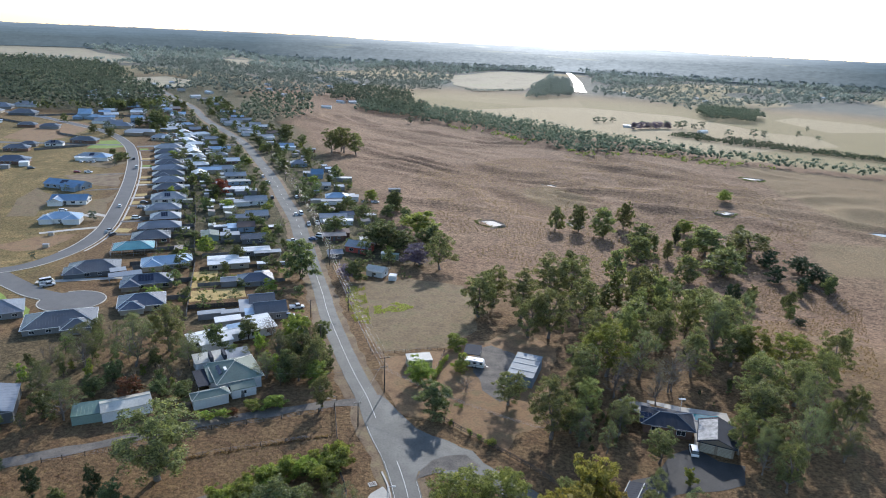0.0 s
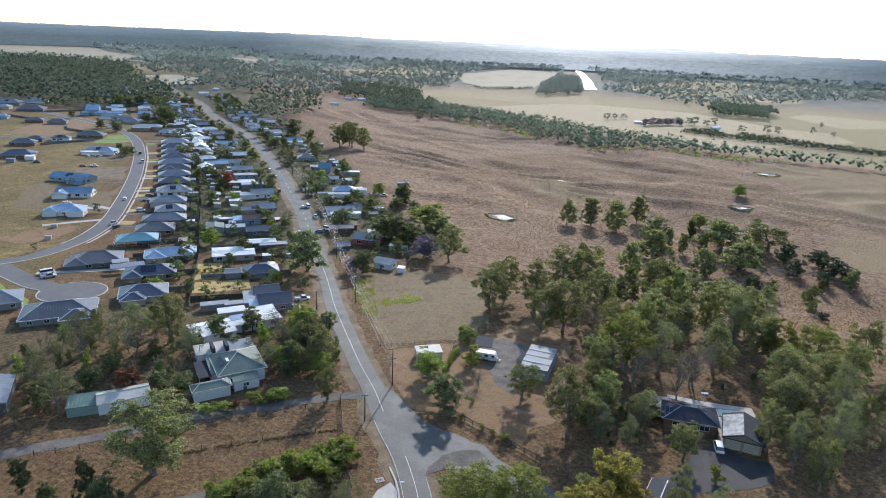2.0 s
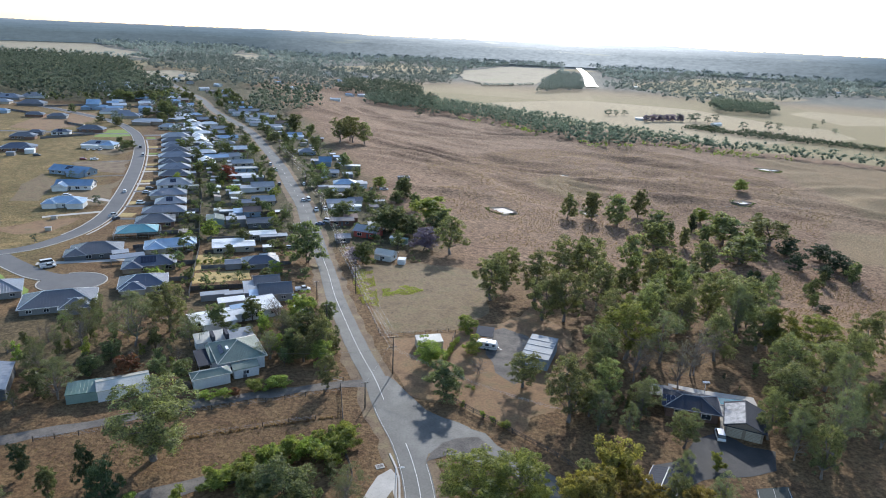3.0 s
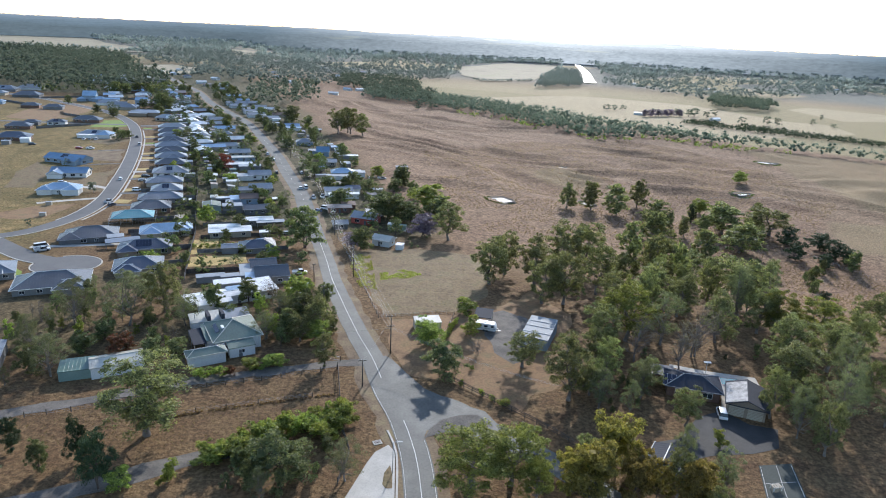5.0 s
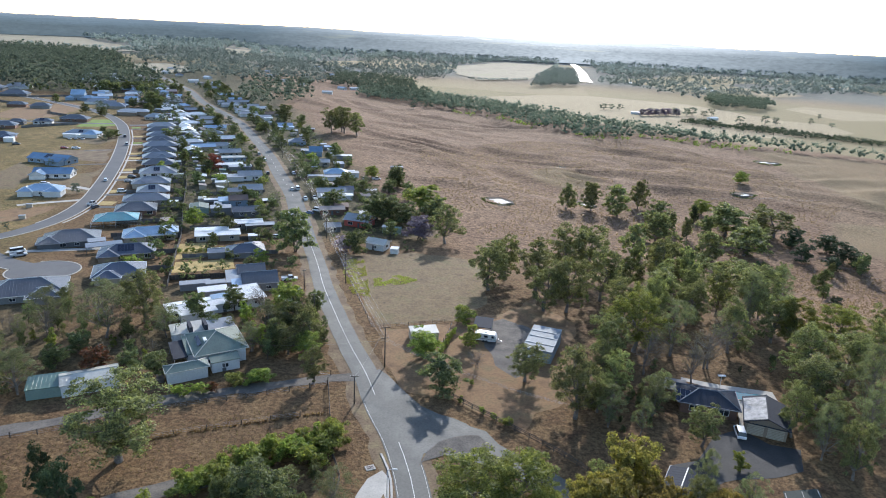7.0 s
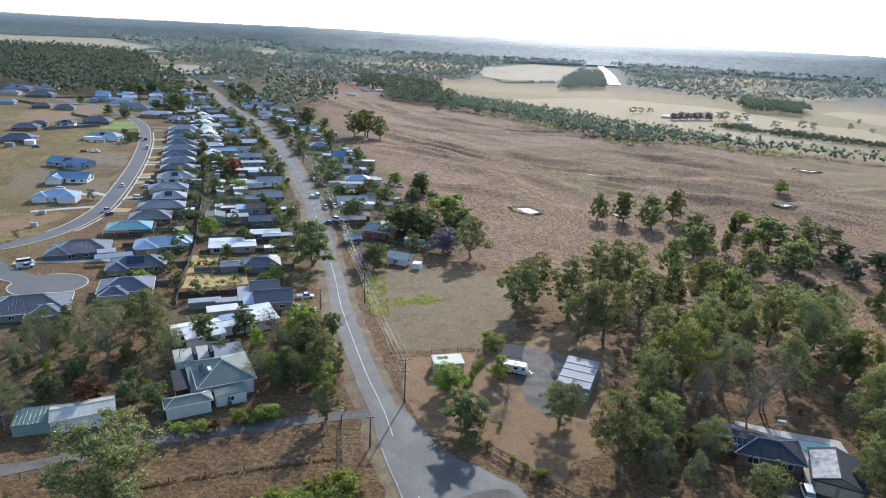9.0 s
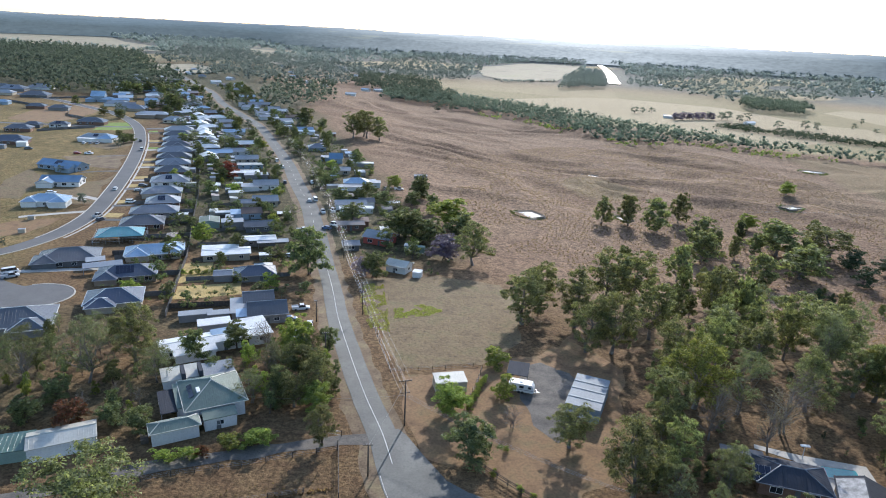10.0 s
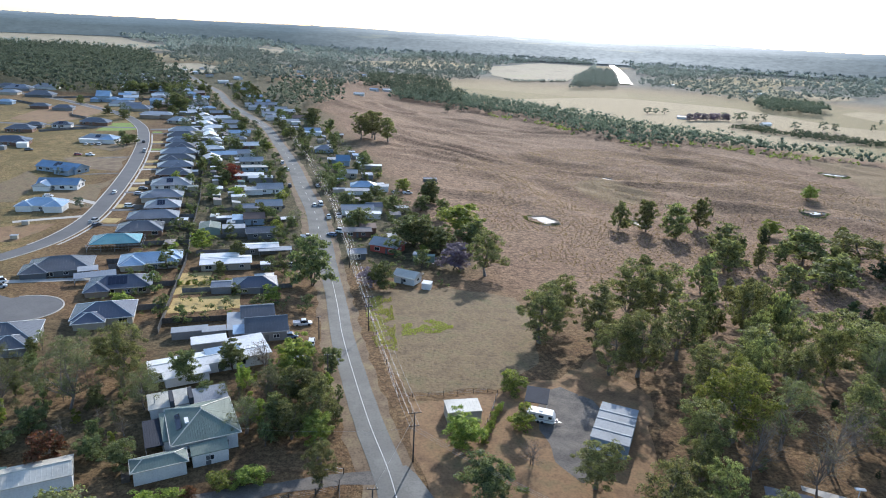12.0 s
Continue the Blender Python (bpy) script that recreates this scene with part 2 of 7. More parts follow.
LEAF = {
    "gum": leaf_mat("gum_leaves", [(0.075, 0.086, 0.044), (0.175, 0.186, 0.09), (0.36, 0.365, 0.165)], 0.5),
    "thin": leaf_mat("grey_gum_leaves", [(0.09, 0.105, 0.06), (0.17, 0.185, 0.10), (0.26, 0.265, 0.15)]),
    "bush": leaf_mat("dark_leaves", [(0.06, 0.076, 0.038), (0.14, 0.162, 0.074), (0.265, 0.28, 0.128)], 0.46),
    "dark": leaf_mat("casuarina_needles", [(0.026, 0.041, 0.020), (0.046, 0.070, 0.032), (0.072, 0.094, 0.043)], 0.2),
    "light": leaf_mat("fresh_green_leaves", [(0.10, 0.135, 0.036), (0.23, 0.275, 0.075), (0.39, 0.42, 0.13)], 0.58),
    "glow": leaf_mat("lime_gum_leaves", [(0.08, 0.10, 0.03), (0.20, 0.22, 0.058), (0.35, 0.36, 0.11)], 0.5),
    "gold": leaf_mat("olive_gold_leaves", [(0.12, 0.108, 0.036), (0.27, 0.225, 0.07), (0.43, 0.35, 0.11)], 0.55),
    "jac": leaf_mat("lilac_blossom", [(0.16, 0.12, 0.20), (0.24, 0.19, 0.30), (0.30, 0.25, 0.34)]),
    "red": leaf_mat("rust_red_leaves", [(0.085, 0.07, 0.034), (0.17, 0.085, 0.042), (0.26, 0.115, 0.06)]),
    "crimson": leaf_mat("crimson_blossom", [(0.17, 0.03, 0.035), (0.25, 0.05, 0.055), (0.2, 0.05, 0.04)]),
    "bare": leaf_mat("sparse_dry_leaves", [(0.13, 0.10, 0.08), (0.19, 0.15, 0.12), (0.22, 0.19, 0.16)]),
    # Creek, far and hill leaves: distance haze is put into their pale greyed colours.
    "creek": leaf_mat("hazed_creek_leaves", [(0.105, 0.135, 0.108), (0.16, 0.192, 0.152), (0.21, 0.24, 0.19)], 0.6, 1.0, 0.0, (1.0, 1.04, 0.9)),
    "far": leaf_mat("hazed_far_leaves", [(0.18, 0.215, 0.198), (0.245, 0.28, 0.258), (0.305, 0.335, 0.31)], 0.65, 1.0, 0.0, (1.0, 1.04, 0.98)),
    "hill": leaf_mat("hazed_hill_leaves", [(0.095, 0.12, 0.095), (0.145, 0.17, 0.135), (0.20, 0.222, 0.172)], 0.6, 1.0, 0.0, (1.0, 1.04, 0.88)),
    "weed": leaf_mat("yellow_weeds", [(0.28, 0.29, 0.06), (0.42, 0.44, 0.09), (0.50, 0.50, 0.13)]),
    "tussock": leaf_mat("dry_tussock", [(0.16, 0.105, 0.07), (0.25, 0.165, 0.108), (0.36, 0.25, 0.155)], 0.58),
    "straw": leaf_mat("straw_tuft", [(0.17, 0.124, 0.066), (0.235, 0.175, 0.095), (0.3, 0.228, 0.128)], 0.62),
}
LEAF["yard"] = leaf_mat("garden_leaves", [(0.07, 0.09, 0.042), (0.14, 0.165, 0.075), (0.24, 0.26, 0.12)])

# ---- the lie of the land ----
def ss(a, b, v):
    u = min(1.0, max(0.0, (v - a) / (b - a)))
    return u * u * (3 - 2 * u)


def swell(x, y):
    """The smooth land: level by the crossroads, a fall to the town's street, a longer one to the river flats, hills far off."""
    s, r = x + 6 + 0.37 * (y - 127), math.hypot(x, y)
    h = -5 * ss(160, 290, y) - 15 * ss(20, 260, s) * ss(180, 330, y + 0.3 * x)
    return h + 100 * ss(1500, 5000, min(r, 2400))


def relief(x, y):
    """Gullies that run down the paddock, and rolling ridges far away."""
    out = 0.0
    s = x + 6 + 0.37 * (y - 127)
    w = ss(50, 120, s) * ss(340, 430, y) * (1 - ss(800, 900, y + 0.6 * x)) * (1 - ss(260, 420, x))
    if w > 0:
        k, k2 = noise.noise(Vector((x / 140, y / 110, 0.3))), noise.noise(Vector((x / 60, y / 60, 1.9)))
        gully = 0.3 - abs(noise.noise(Vector((x / 105 + 0.5 * k2, (y + 0.5 * x) / 44 + 2.0 * k, 6.1))))
        out += w * (9.0 * gully * (0.75 + k2) + 0.9 * noise.noise(Vector((x / 26, (y + 0.4 * x) / 15, 3.3))) + 0.5 * noise.noise(Vector((x / 9, y / 8, 5.3))))
    r = math.hypot(x, y)
    if 1900 < r < 2400:
        out += (1 - ss(2250, 2380, r)) * ss(1900, 4200, r) * 12 * noise.noise(Vector((x / 900, y / 500, 2.7)))
        out += (1 - ss(2250, 2380, r)) * ss(1900, 3200, r) * 7 * noise.noise(Vector((x / 260, y / 200, 5.1)))
    return out


def land(x, y):
    return swell(x, y) + relief(x, y)


# ---- shapes ----
class Shape:
    def __init__(self):
        self.v, self.f = [], []

    def poly(self, *pts):
        n = len(self.v)
        self.v += [tuple(p) for p in pts]
        self.f.append(tuple(range(n, n + len(pts))))
        return self

    def box(self, x0, y0, z0, x1, y1, z1, m=None):
        n = len(self.v)
        c = [(x, y, z) for z in (z0, z1) for x, y in ((x0, y0), (x1, y0), (x1, y1), (x0, y1))]
        self.v += [tuple(m @ Vector(p)) for p in c] if m else c
        self.f += [tuple(n + i for i in q) for q in ((3, 2, 1, 0), (4, 5, 6, 7), (0, 1, 5, 4), (1, 2, 6, 5), (2, 3, 7, 6), (3, 0, 4, 7))]
        return self

    def rod(self, p, q, r0, r1, n=6, caps=True):
        p, q = Vector(p), Vector(q)
        a = (q - p).normalized()
        s = a.cross(Vector((0, 0, 1)) if abs(a.z) < 0.9 else Vector((1, 0, 0))).normalized()
        t = a.cross(s)
        k = len(self.v)
        for c, r in ((p, r0), (q, r1)):
            for i in range(n):
                u = 2 * math.pi * i / n
                self.v.append(tuple(c + r * (math.cos(u) * s + math.sin(u) * t)))
        self.f += [(k + i, k + (i + 1) % n, k + n + (i + 1) % n, k + n + i) for i in range(n)]
        if caps:
            self.f += [tuple(range(k + n - 1, k - 1, -1)), tuple(range(k + n, k + 2 * n))]
        return self

    def tube(self, path, r, n=4):
        """A bent rod through the points of a path, all one piece."""
        rings = []
        for i, p in enumerate(path):
            a = (Vector(path[min(i + 1, len(path) - 1)]) - Vector(path[max(i - 1, 0)])).normalized()
            s = a.cross(Vector((0, 0, 1)) if abs(a.z) < 0.9 else Vector((1, 0, 0))).normalized()
            t = a.cross(s)
            rings.append([Vector(p) + r * (math.cos(2 * math.pi * k / n) * s + math.sin(2 * math.pi * k / n) * t) for k in range(n)])
        return self.loft(rings)

    def loft(self, rings):
        k, n = len(self.v), len(rings[0])
        for ring in rings:
            self.v += [tuple(p) for p in ring]
        for a in range(len(rings) - 1):
            self.f += [(k + a * n + i, k + a * n + (i + 1) % n, k + (a + 1) * n + (i + 1) % n, k + (a + 1) * n + i) for i in range(n)]
        e = k + (len(rings) - 1) * n
        self.f += [tuple(range(k + n - 1, k - 1, -1)), tuple(range(e, e + n))]
        return self

    def weld(self):
        """Corners that lie on one another become one."""
        seen, to, keep = {}, [], []
        for p in self.v:
            k = tuple(round(c, 3) for c in p)
            if k not in seen:
                seen[k] = len(keep)
                keep.append(p)
            to.append(seen[k])
        faces = []
        for f in self.f:
            g = [to[i] for i in f]
            g = [c for i, c in enumerate(g) if c != g[i - 1]]
            if len(set(g)) == len(g) > 2:
                faces.append(tuple(g))
        self.v, self.f = keep, faces
        return self

    def mesh(self, name, material, smooth=False):
        me = bpy.data.meshes.new(name)
        me.from_pydata(self.v, [], self.f)
        me.materials.append(material)
        if smooth:
            me.shade_smooth()
        return me


def part(name, shape, material, parent, label="", smooth=False):
    """One mesh under a thing or part. shape: a Shape or a mesh that is already made."""
    ob = new(name, shape.mesh(name, material, smooth) if isinstance(shape, Shape) else shape)
    ob.parent = parent
    return tagged(ob, label)


def thing(name, x, y, rot=0.0, label="", category="", group="", kind="", z=None):
    ob = new(name)
    ob.matrix_basis = pose(x, y, land(x, y) if z is None else z, 0, 0, rot)
    ob.empty_display_size = 0.5
    return tagged(ob, label, category, group, kind)


def solo(name, shape, material, label="", category="", group="", kind="", smooth=False):
    return tagged(new(name, shape.mesh(name, material, smooth)), label, category, group, kind)


def glide(pts, step=4.0):
    """A smooth line through plan points."""
    out = []
    for i in range(len(pts) - 1):
        p0, p1, p2, p3 = (np.array(pts[min(max(j, 0), len(pts) - 1)], float) for j in (i - 1, i, i + 1, i + 2))
        n = max(1, int(np.linalg.norm(p2 - p1) / step))
        for k in range(n):
            t = k / n
            out.append(0.5 * (2 * p1 + (p2 - p0) * t + (2 * p0 - 5 * p1 + 4 * p2 - p3) * t * t + (3 * p1 - p0 - 3 * p2 + p3) * t**3))
    out.append(np.array(pts[-1], float))
    return out


def strip(pts, width, up, off=0.0, thick=0.0, rag=0.0):
    """A ribbon laid over the land along a line; width may change along it; rag: how far its edges wander."""
    s, rows, n = Shape(), [], len(pts)
    for i, p in enumerate(pts):
        d = pts[min(i + 1, n - 1)] - pts[max(i - 1, 0)]
        d = d / np.linalg.norm(d)
        nx, ny = -d[1], d[0]
        w = width(i / (n - 1)) if callable(width) else width
        row = []
        for u in (0.5, 0.25, 0.0, -0.25, -0.5):
            j = rag * noise.noise(Vector((p[0] / 5, p[1] / 5, 9 + u))) if abs(u) == 0.5 else 0.0
            x, y = p[0] + nx * (w * u + off + j), p[1] + ny * (w * u + off + j)
            row.append((x, y, swell(x, y) + up))
        rows.append(row)
    for a, b in zip(rows, rows[1:]):
        for i in range(4):
            s.poly(a[i + 1], b[i + 1], b[i], a[i])
        if thick:
            for i in (0, 4):
                s.poly(a[i], b[i], (*b[i][:2], b[i][2] - thick), (*a[i][:2], a[i][2] - thick))
    return s


def patch(corners, up, cell=6.0, wander=0.0, seed=0.0):
    """A flat piece of ground cover with the given plan corners, cut into cells and laid over the land."""
    edge = []
    for a, b in zip(corners, corners[1:] + corners[:1]):
        n = max(1, int(math.dist(a, b) / max(2.0, cell / 2)))
        for k in range(n):
            x, y = a[0] + (b[0] - a[0]) * k / n, a[1] + (b[1] - a[1]) * k / n
            j = Vector((x / (2.5 * cell), y / (2.5 * cell), seed))
            edge.append((x + wander * noise.noise(j), y + wander * noise.noise(j + Vector((7, 3, 1))), 0))
    bm = bmesh.new()
    bm.faces.new([bm.verts.new(p) for p in edge])
    for axis in (0, 1):
        lo, hi = min(p[axis] for p in edge), max(p[axis] for p in edge)
        for k in range(1, int((hi - lo) / cell) + 1):
            at = [0.0, 0.0, 0.0]
            at[axis] = lo + k * cell
            no = (1, 0, 0) if axis == 0 else (0, 1, 0)
            bmesh.ops.bisect_plane(bm, geom=bm.verts[:] + bm.edges[:] + bm.faces[:], plane_co=at, plane_no=no)
    bmesh.ops.triangulate(bm, faces=bm.faces[:])
    bm.normal_update()
    if bm.faces and sum(f.normal.z for f in bm.faces) < 0:
        bmesh.ops.reverse_faces(bm, faces=bm.faces[:])
    s = Shape()
    bm.verts.index_update()
    s.v = [(v.co.x, v.co.y, land(v.co.x, v.co.y) + up) for v in bm.verts]
    s.f = [tuple(v.index for v in f.verts) for f in bm.faces]
    bm.free()
    return s

# ---- ground ----
CREEK_NEAR = [(-400, 1200), (-130, 985), (-93, 957), (-44, 933), (5, 885), (55, 838), (85, 790), (113, 735), (151, 690), (204, 705), (249, 700), (323, 668), (376, 646), (450, 616), (520, 590), (900, 462), (4900, -310)]
CREEK_FAR = [(-400, 1450), (-130, 1150), (-52, 1091), (5, 1050), (63, 985), (133, 905), (181, 822), (230, 790), (270, 752), (323, 696), (376, 668), (450, 636), (520, 610), (900, 482), (4900, -290)]


def along(line, x):
    return float(np.interp(x, [p[0] for p in line], [p[1] for p in line]))


def steps(lo, fine_lo, fine_hi, hi, cell, grow):
    """Even steps in the middle, widening ones outside."""
    mid = list(np.arange(fine_lo, fine_hi, cell))
    up, d = [fine_hi], cell
    while up[-1] < hi:
        d *= grow
        up.append(min(hi, up[-1] + d))
    down, d = [fine_lo], cell
    while down[-1] > lo:
        d *= grow
        down.append(max(lo, down[-1] - d))
    return down[:0:-1] + mid + up


def build_ground():
    xs, ys = steps(-4600, -270, 350, 4600, 4.5, 1.045), steps(-600, 70, 800, 4900, 4.5, 1.028)
    v, masks = [], {"paddock": [], "straw": [], "lawn": [], "garden": [], "wood": [], "pasture": []}
    for y in ys:
        for x in xs:
            v.append((x, y, land(x, y)))
            s, r = x + 6 + 0.37 * (y - 127), math.hypot(x, y)
            w = 18 * noise.noise(Vector((x / 40, y / 40, 1.0)))
            beyond = ss(0, 25, y - along(CREEK_FAR, x) + w) * ss(-220, -60, x + 2 * w)
            far = ss(1300, 1700, r) * ss(0.1, 0.2, noise.noise(Vector((x / 420, y / 300, 8.0))))
            east = 0.12 * ss(215, 250, x + w) * (1 - ss(520, 560, y)) * ss(280, 310, y)
            masks["straw"].append(max(beyond * (1 - ss(1300, 1700, r)), far * (1 - ss(2200, 2500, r)), east))
            sown = 1 - ss(0.85, 1.1, math.hypot((x - 88) / 26, (y - 478) / 36) + w / 90)
            sown = max(sown, ss(278, 288, x + 0.25 * w - 0.06 * (y - 430)) * ss(425, 440, y + 0.2 * w) * (1 - ss(-14, -4, y - along(CREEK_NEAR, x))))
            masks["pasture"].append(max(sown, ss(205, 215, x - 0.35 * (y - 330) + 0.2 * w) * ss(325, 335, y) * (1 - ss(385, 395, y + 0.3 * w))))
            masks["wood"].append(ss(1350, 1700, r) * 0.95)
            masks["garden"].append(ss(735, 765, y) * (1 - ss(-345, -315, x)) * (1 - ss(1350, 1500, r)) + 0.85 * ss(-62, -50, s + 0.3 * w) * (1 - ss(45, 70, s + w)) * ss(255, 290, y) * (1 - ss(1000, 1100, y)) + 0.5 * (1 - ss(-40, -25, s)) * ss(140, 155, y) * (1 - ss(200, 215, y)) * (1 - ss(0.1, 0.3, w / 18)))
            masks["paddock"].append(ss(40, 80, s + w) * ss(230, 300, y + 0.3 * x + w))
            masks["lawn"].append((1 - ss(-120, -90, s + 0.3 * w)) * ss(190, 230, y) * (1 - ss(700, 900, r + w)))
    nx = len(xs)
    f = [(j * nx + i, j * nx + i + 1, (j + 1) * nx + i + 1, (j + 1) * nx + i) for j in range(len(ys) - 1) for i in range(nx - 1)]
    me = bpy.data.meshes.new("ground")
    me.from_pydata(v, [], f)
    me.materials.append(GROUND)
    for name, values in masks.items():
        me.attributes.new(name, "FLOAT", "POINT").data.foreach_set("value", np.array(values, dtype=np.float32))
    me.shade_smooth()
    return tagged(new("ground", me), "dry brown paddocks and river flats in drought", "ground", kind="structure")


build_ground()

# ---- roads ----
MAIN = glide([(40, -420), (25, -200), (12, -60), (5, 20), (0, 80), (-1.9, 103), (-2.6, 108.5), (-3.9, 116.1), (-6.9, 127), (-11.6, 138.6), (-16.5, 153.4), (-22.5, 168.2), (-29.1, 186.9), (-37.1, 211.4), (-43.1, 233.4),
              (-50.9, 259.5), (-67.2, 311), (-78, 345), (-94.8, 388), (-116, 444.5), (-148.6, 520.6), (-177, 583.7), (-212, 644), (-260, 725), (-314, 833), (-370, 923), (-440, 1040)], 3.0)
MAIN_Y = [p[1] for p in MAIN]
MAIN_X = [p[0] for p in MAIN]


def main_width(t):
    y = MAIN[min(len(MAIN) - 1, int(t * (len(MAIN) - 1)))][1]
    return 6.1 + 1.9 * ss(255, 300, y) - 0.8 * ss(360, 520, y)


def beside(y, off):
    """The plan point at a distance off (right plus) from the main road's middle, near a northing y, and the road's bearing there."""
    x, x2 = np.interp(y, MAIN_Y, MAIN_X), np.interp(y + 2, MAIN_Y, MAIN_X)
    d = np.array([x2 - x, 2.0])
    d /= np.linalg.norm(d)
    return x + d[1] * off, y - d[0] * off, math.degrees(math.atan2(-d[0], d[1]))


solo("verge", strip(MAIN, lambda t: main_width(t) + 5.0, 0.025, 0.3, rag=1.2), VERGE, "bare dirt and gravel verge along the road", "verge", kind="structure")
main_road = solo("main_road", strip(MAIN, main_width, 0.075, 0, 0.08, 0.15), ASPHALT, "worn grey two-lane asphalt road", "road", kind="structure")
SIDE = glide([(-7, 131), (-2, 131), (4, 129), (11, 124.5), (19, 119), (30, 108), (44, 92), (70, 60), (110, 10), (180, -80)], 2.0)
solo("side_road", strip(SIDE, lambda t: 16 - 10 * ss(0, 0.085, t), 0.068, 0, 0.06, 0.5), ASPHALT, "flared grey asphalt side road", "road", kind="structure")
solo("road_apron", patch([(-13.5, 155.8), (-11.2, 153.2), (-7.9, 147.8), (-2.9, 140.5), (5.2, 134.7), (10.8, 132.1), (13.5, 127), (7.9, 125.5), (2.5, 125.0), (-1.7, 123.9), (-2.6, 119), (-4.4, 116), (-8, 128), (-13, 142), (-17, 154)], 0.064, 3.0, 0.0), ASPHALT, "worn asphalt fan where the side road joins", "road", kind="structure")
solo("junction_gravel", patch([(-1.2, 124.6), (1.2, 127.5), (4, 129.8), (9, 130.5), (12.5, 126.5), (8, 124.6), (3, 124.2), (-1.5, 121.5), (-2.4, 119.4)], 0.08, 2.0, 0.8), GRAVEL, "pale loose gravel at the junction", "gravel", kind="structure")


def dash(line, i, j, off, w):
    return strip(line[i : j + 1], w, 0.082, off)


# Centre line: solid pairs near the junction, broken beyond.
for a, b in ((84, 126), (141.5, 262)):
    ia, ib = (next(i for i, p in enumerate(MAIN) if p[1] >= q) for q in (a, b))
    part("centre_line", dash(MAIN, ia, ib, -0.1, 0.13), PAINT, main_road, "worn white centre line")
    if a < 100:
        part("centre_line", dash(MAIN, ia, ia + 2, 0.18, 0.13), PAINT, main_road, "worn white centre line")
for i in range(next(i for i, p in enumerate(MAIN) if p[1] > 266), len(MAIN) - 4, 4):
    if MAIN[i][1] < 620:
        part("lane_dash", dash(MAIN, i, i + 1, -0.1, 0.14), PAINT, main_road)
ia, ib = (next(i for i, p in enumerate(MAIN) if p[1] >= q) for q in (84, 141))
part("edge_line", dash(MAIN, ia, ib, 2.75, 0.06), PAINT, main_road, "worn white edge line")
ia, ib = (next(i for i, p in enumerate(MAIN) if p[1] >= q) for q in (84, 119))
part("edge_line", dash(MAIN, ia, ib, -2.75, 0.06), PAINT, main_road, "worn white edge line")

ESTATE = glide([(-214, 206), (-192, 225), (-178, 240), (-168, 250), (-163.1, 265.3), (-161.6, 285.5), (-164.8, 310.2), (-174.3, 341.6), (-189.7, 386), (-207.8, 433), (-233.2, 491.4), (-265.1, 551),
                (-308.5, 605.5), (-354.1, 642.2), (-429.1, 694.2), (-520, 735)], 3.0)
CUL = glide([(-176, 243), (-168, 236.5), (-158, 229), (-145.6, 220.5), (-136, 216.5), (-131, 214.5)], 2.0)
estate_road = solo("estate_road", strip(ESTATE, 7.4, 0.075, 0, 0.1), BITUMEN, "smooth grey residential street with concrete kerbs", "road", kind="structure")
CROSS = glide([(-262, 546), (-285, 540), (-330, 536), (-400, 528)], 4.0)
solo("estate_lane", strip(CROSS, 6.0, 0.07, 0, 0.05), BITUMEN, "narrow grey residential street", "road", kind="structure")
solo("link_road", strip(glide([(-252, 540), (-235, 548), (-205, 560), (-172, 574)], 4.0), 7.0, 0.07, 0, 0.05), BITUMEN, "grey street that joins the estate to the main road", "road", kind="structure")
solo("cul_de_sac", strip(CUL, 8.2, 0.079, 0, 0.1), BITUMEN, "grey asphalt stub street", "road", kind="structure")


def disc(x, y, r, up, n=40):
    s = Shape()
    ring = [(x + r * math.cos(2 * math.pi * i / n), y + r * math.sin(2 * math.pi * i / n)) for i in range(n)]
    for k0, k1 in ((0.0, 0.5), (0.5, 1.0)):
        for a, b in zip(ring, ring[1:] + ring[:1]):
            q = [(x + (p[0] - x) * k, y + (p[1] - y) * k) for p, k in ((a, k0), (a, k1), (b, k1), (b, k0))]
            s.poly(*[(px, py, swell(px, py) + up) for px, py in (q if k0 else q[1:])])
    return s


solo("turning_circle", disc(-128, 213.5, 10.5, 0.083), BITUMEN, "round asphalt turning head of the stub street", "road", kind="structure")
for off, a, b in ((-3.85, 0, len(ESTATE)), (3.85, 26, len(ESTATE))):
    solo("kerb", strip(ESTATE[a:b], 0.45, 0.17, off, 0.16), CONCRETE, "pale concrete kerb and gutter", "kerb", kind="structure")
solo("footpath", strip(ESTATE[27:110], 0.9, 0.06, -5.6, 0.05), CONCRETE, "narrow pale concrete footpath", "footpath", kind="structure")
ring = [np.array((-128 + 10.8 * math.cos(u), 213.5 + 10.8 * math.sin(u))) for u in np.linspace(radians(-175), radians(125), 40)]
solo("kerb", strip(ring, 0.4, 0.17, 0, 0.16), CONCRETE, "pale concrete kerb and gutter", "kerb", kind="structure")
solo("kerb", strip(CUL[:-3], 0.4, 0.17, -4.3, 0.16), CONCRETE, "pale concrete kerb and gutter", "kerb", kind="structure")

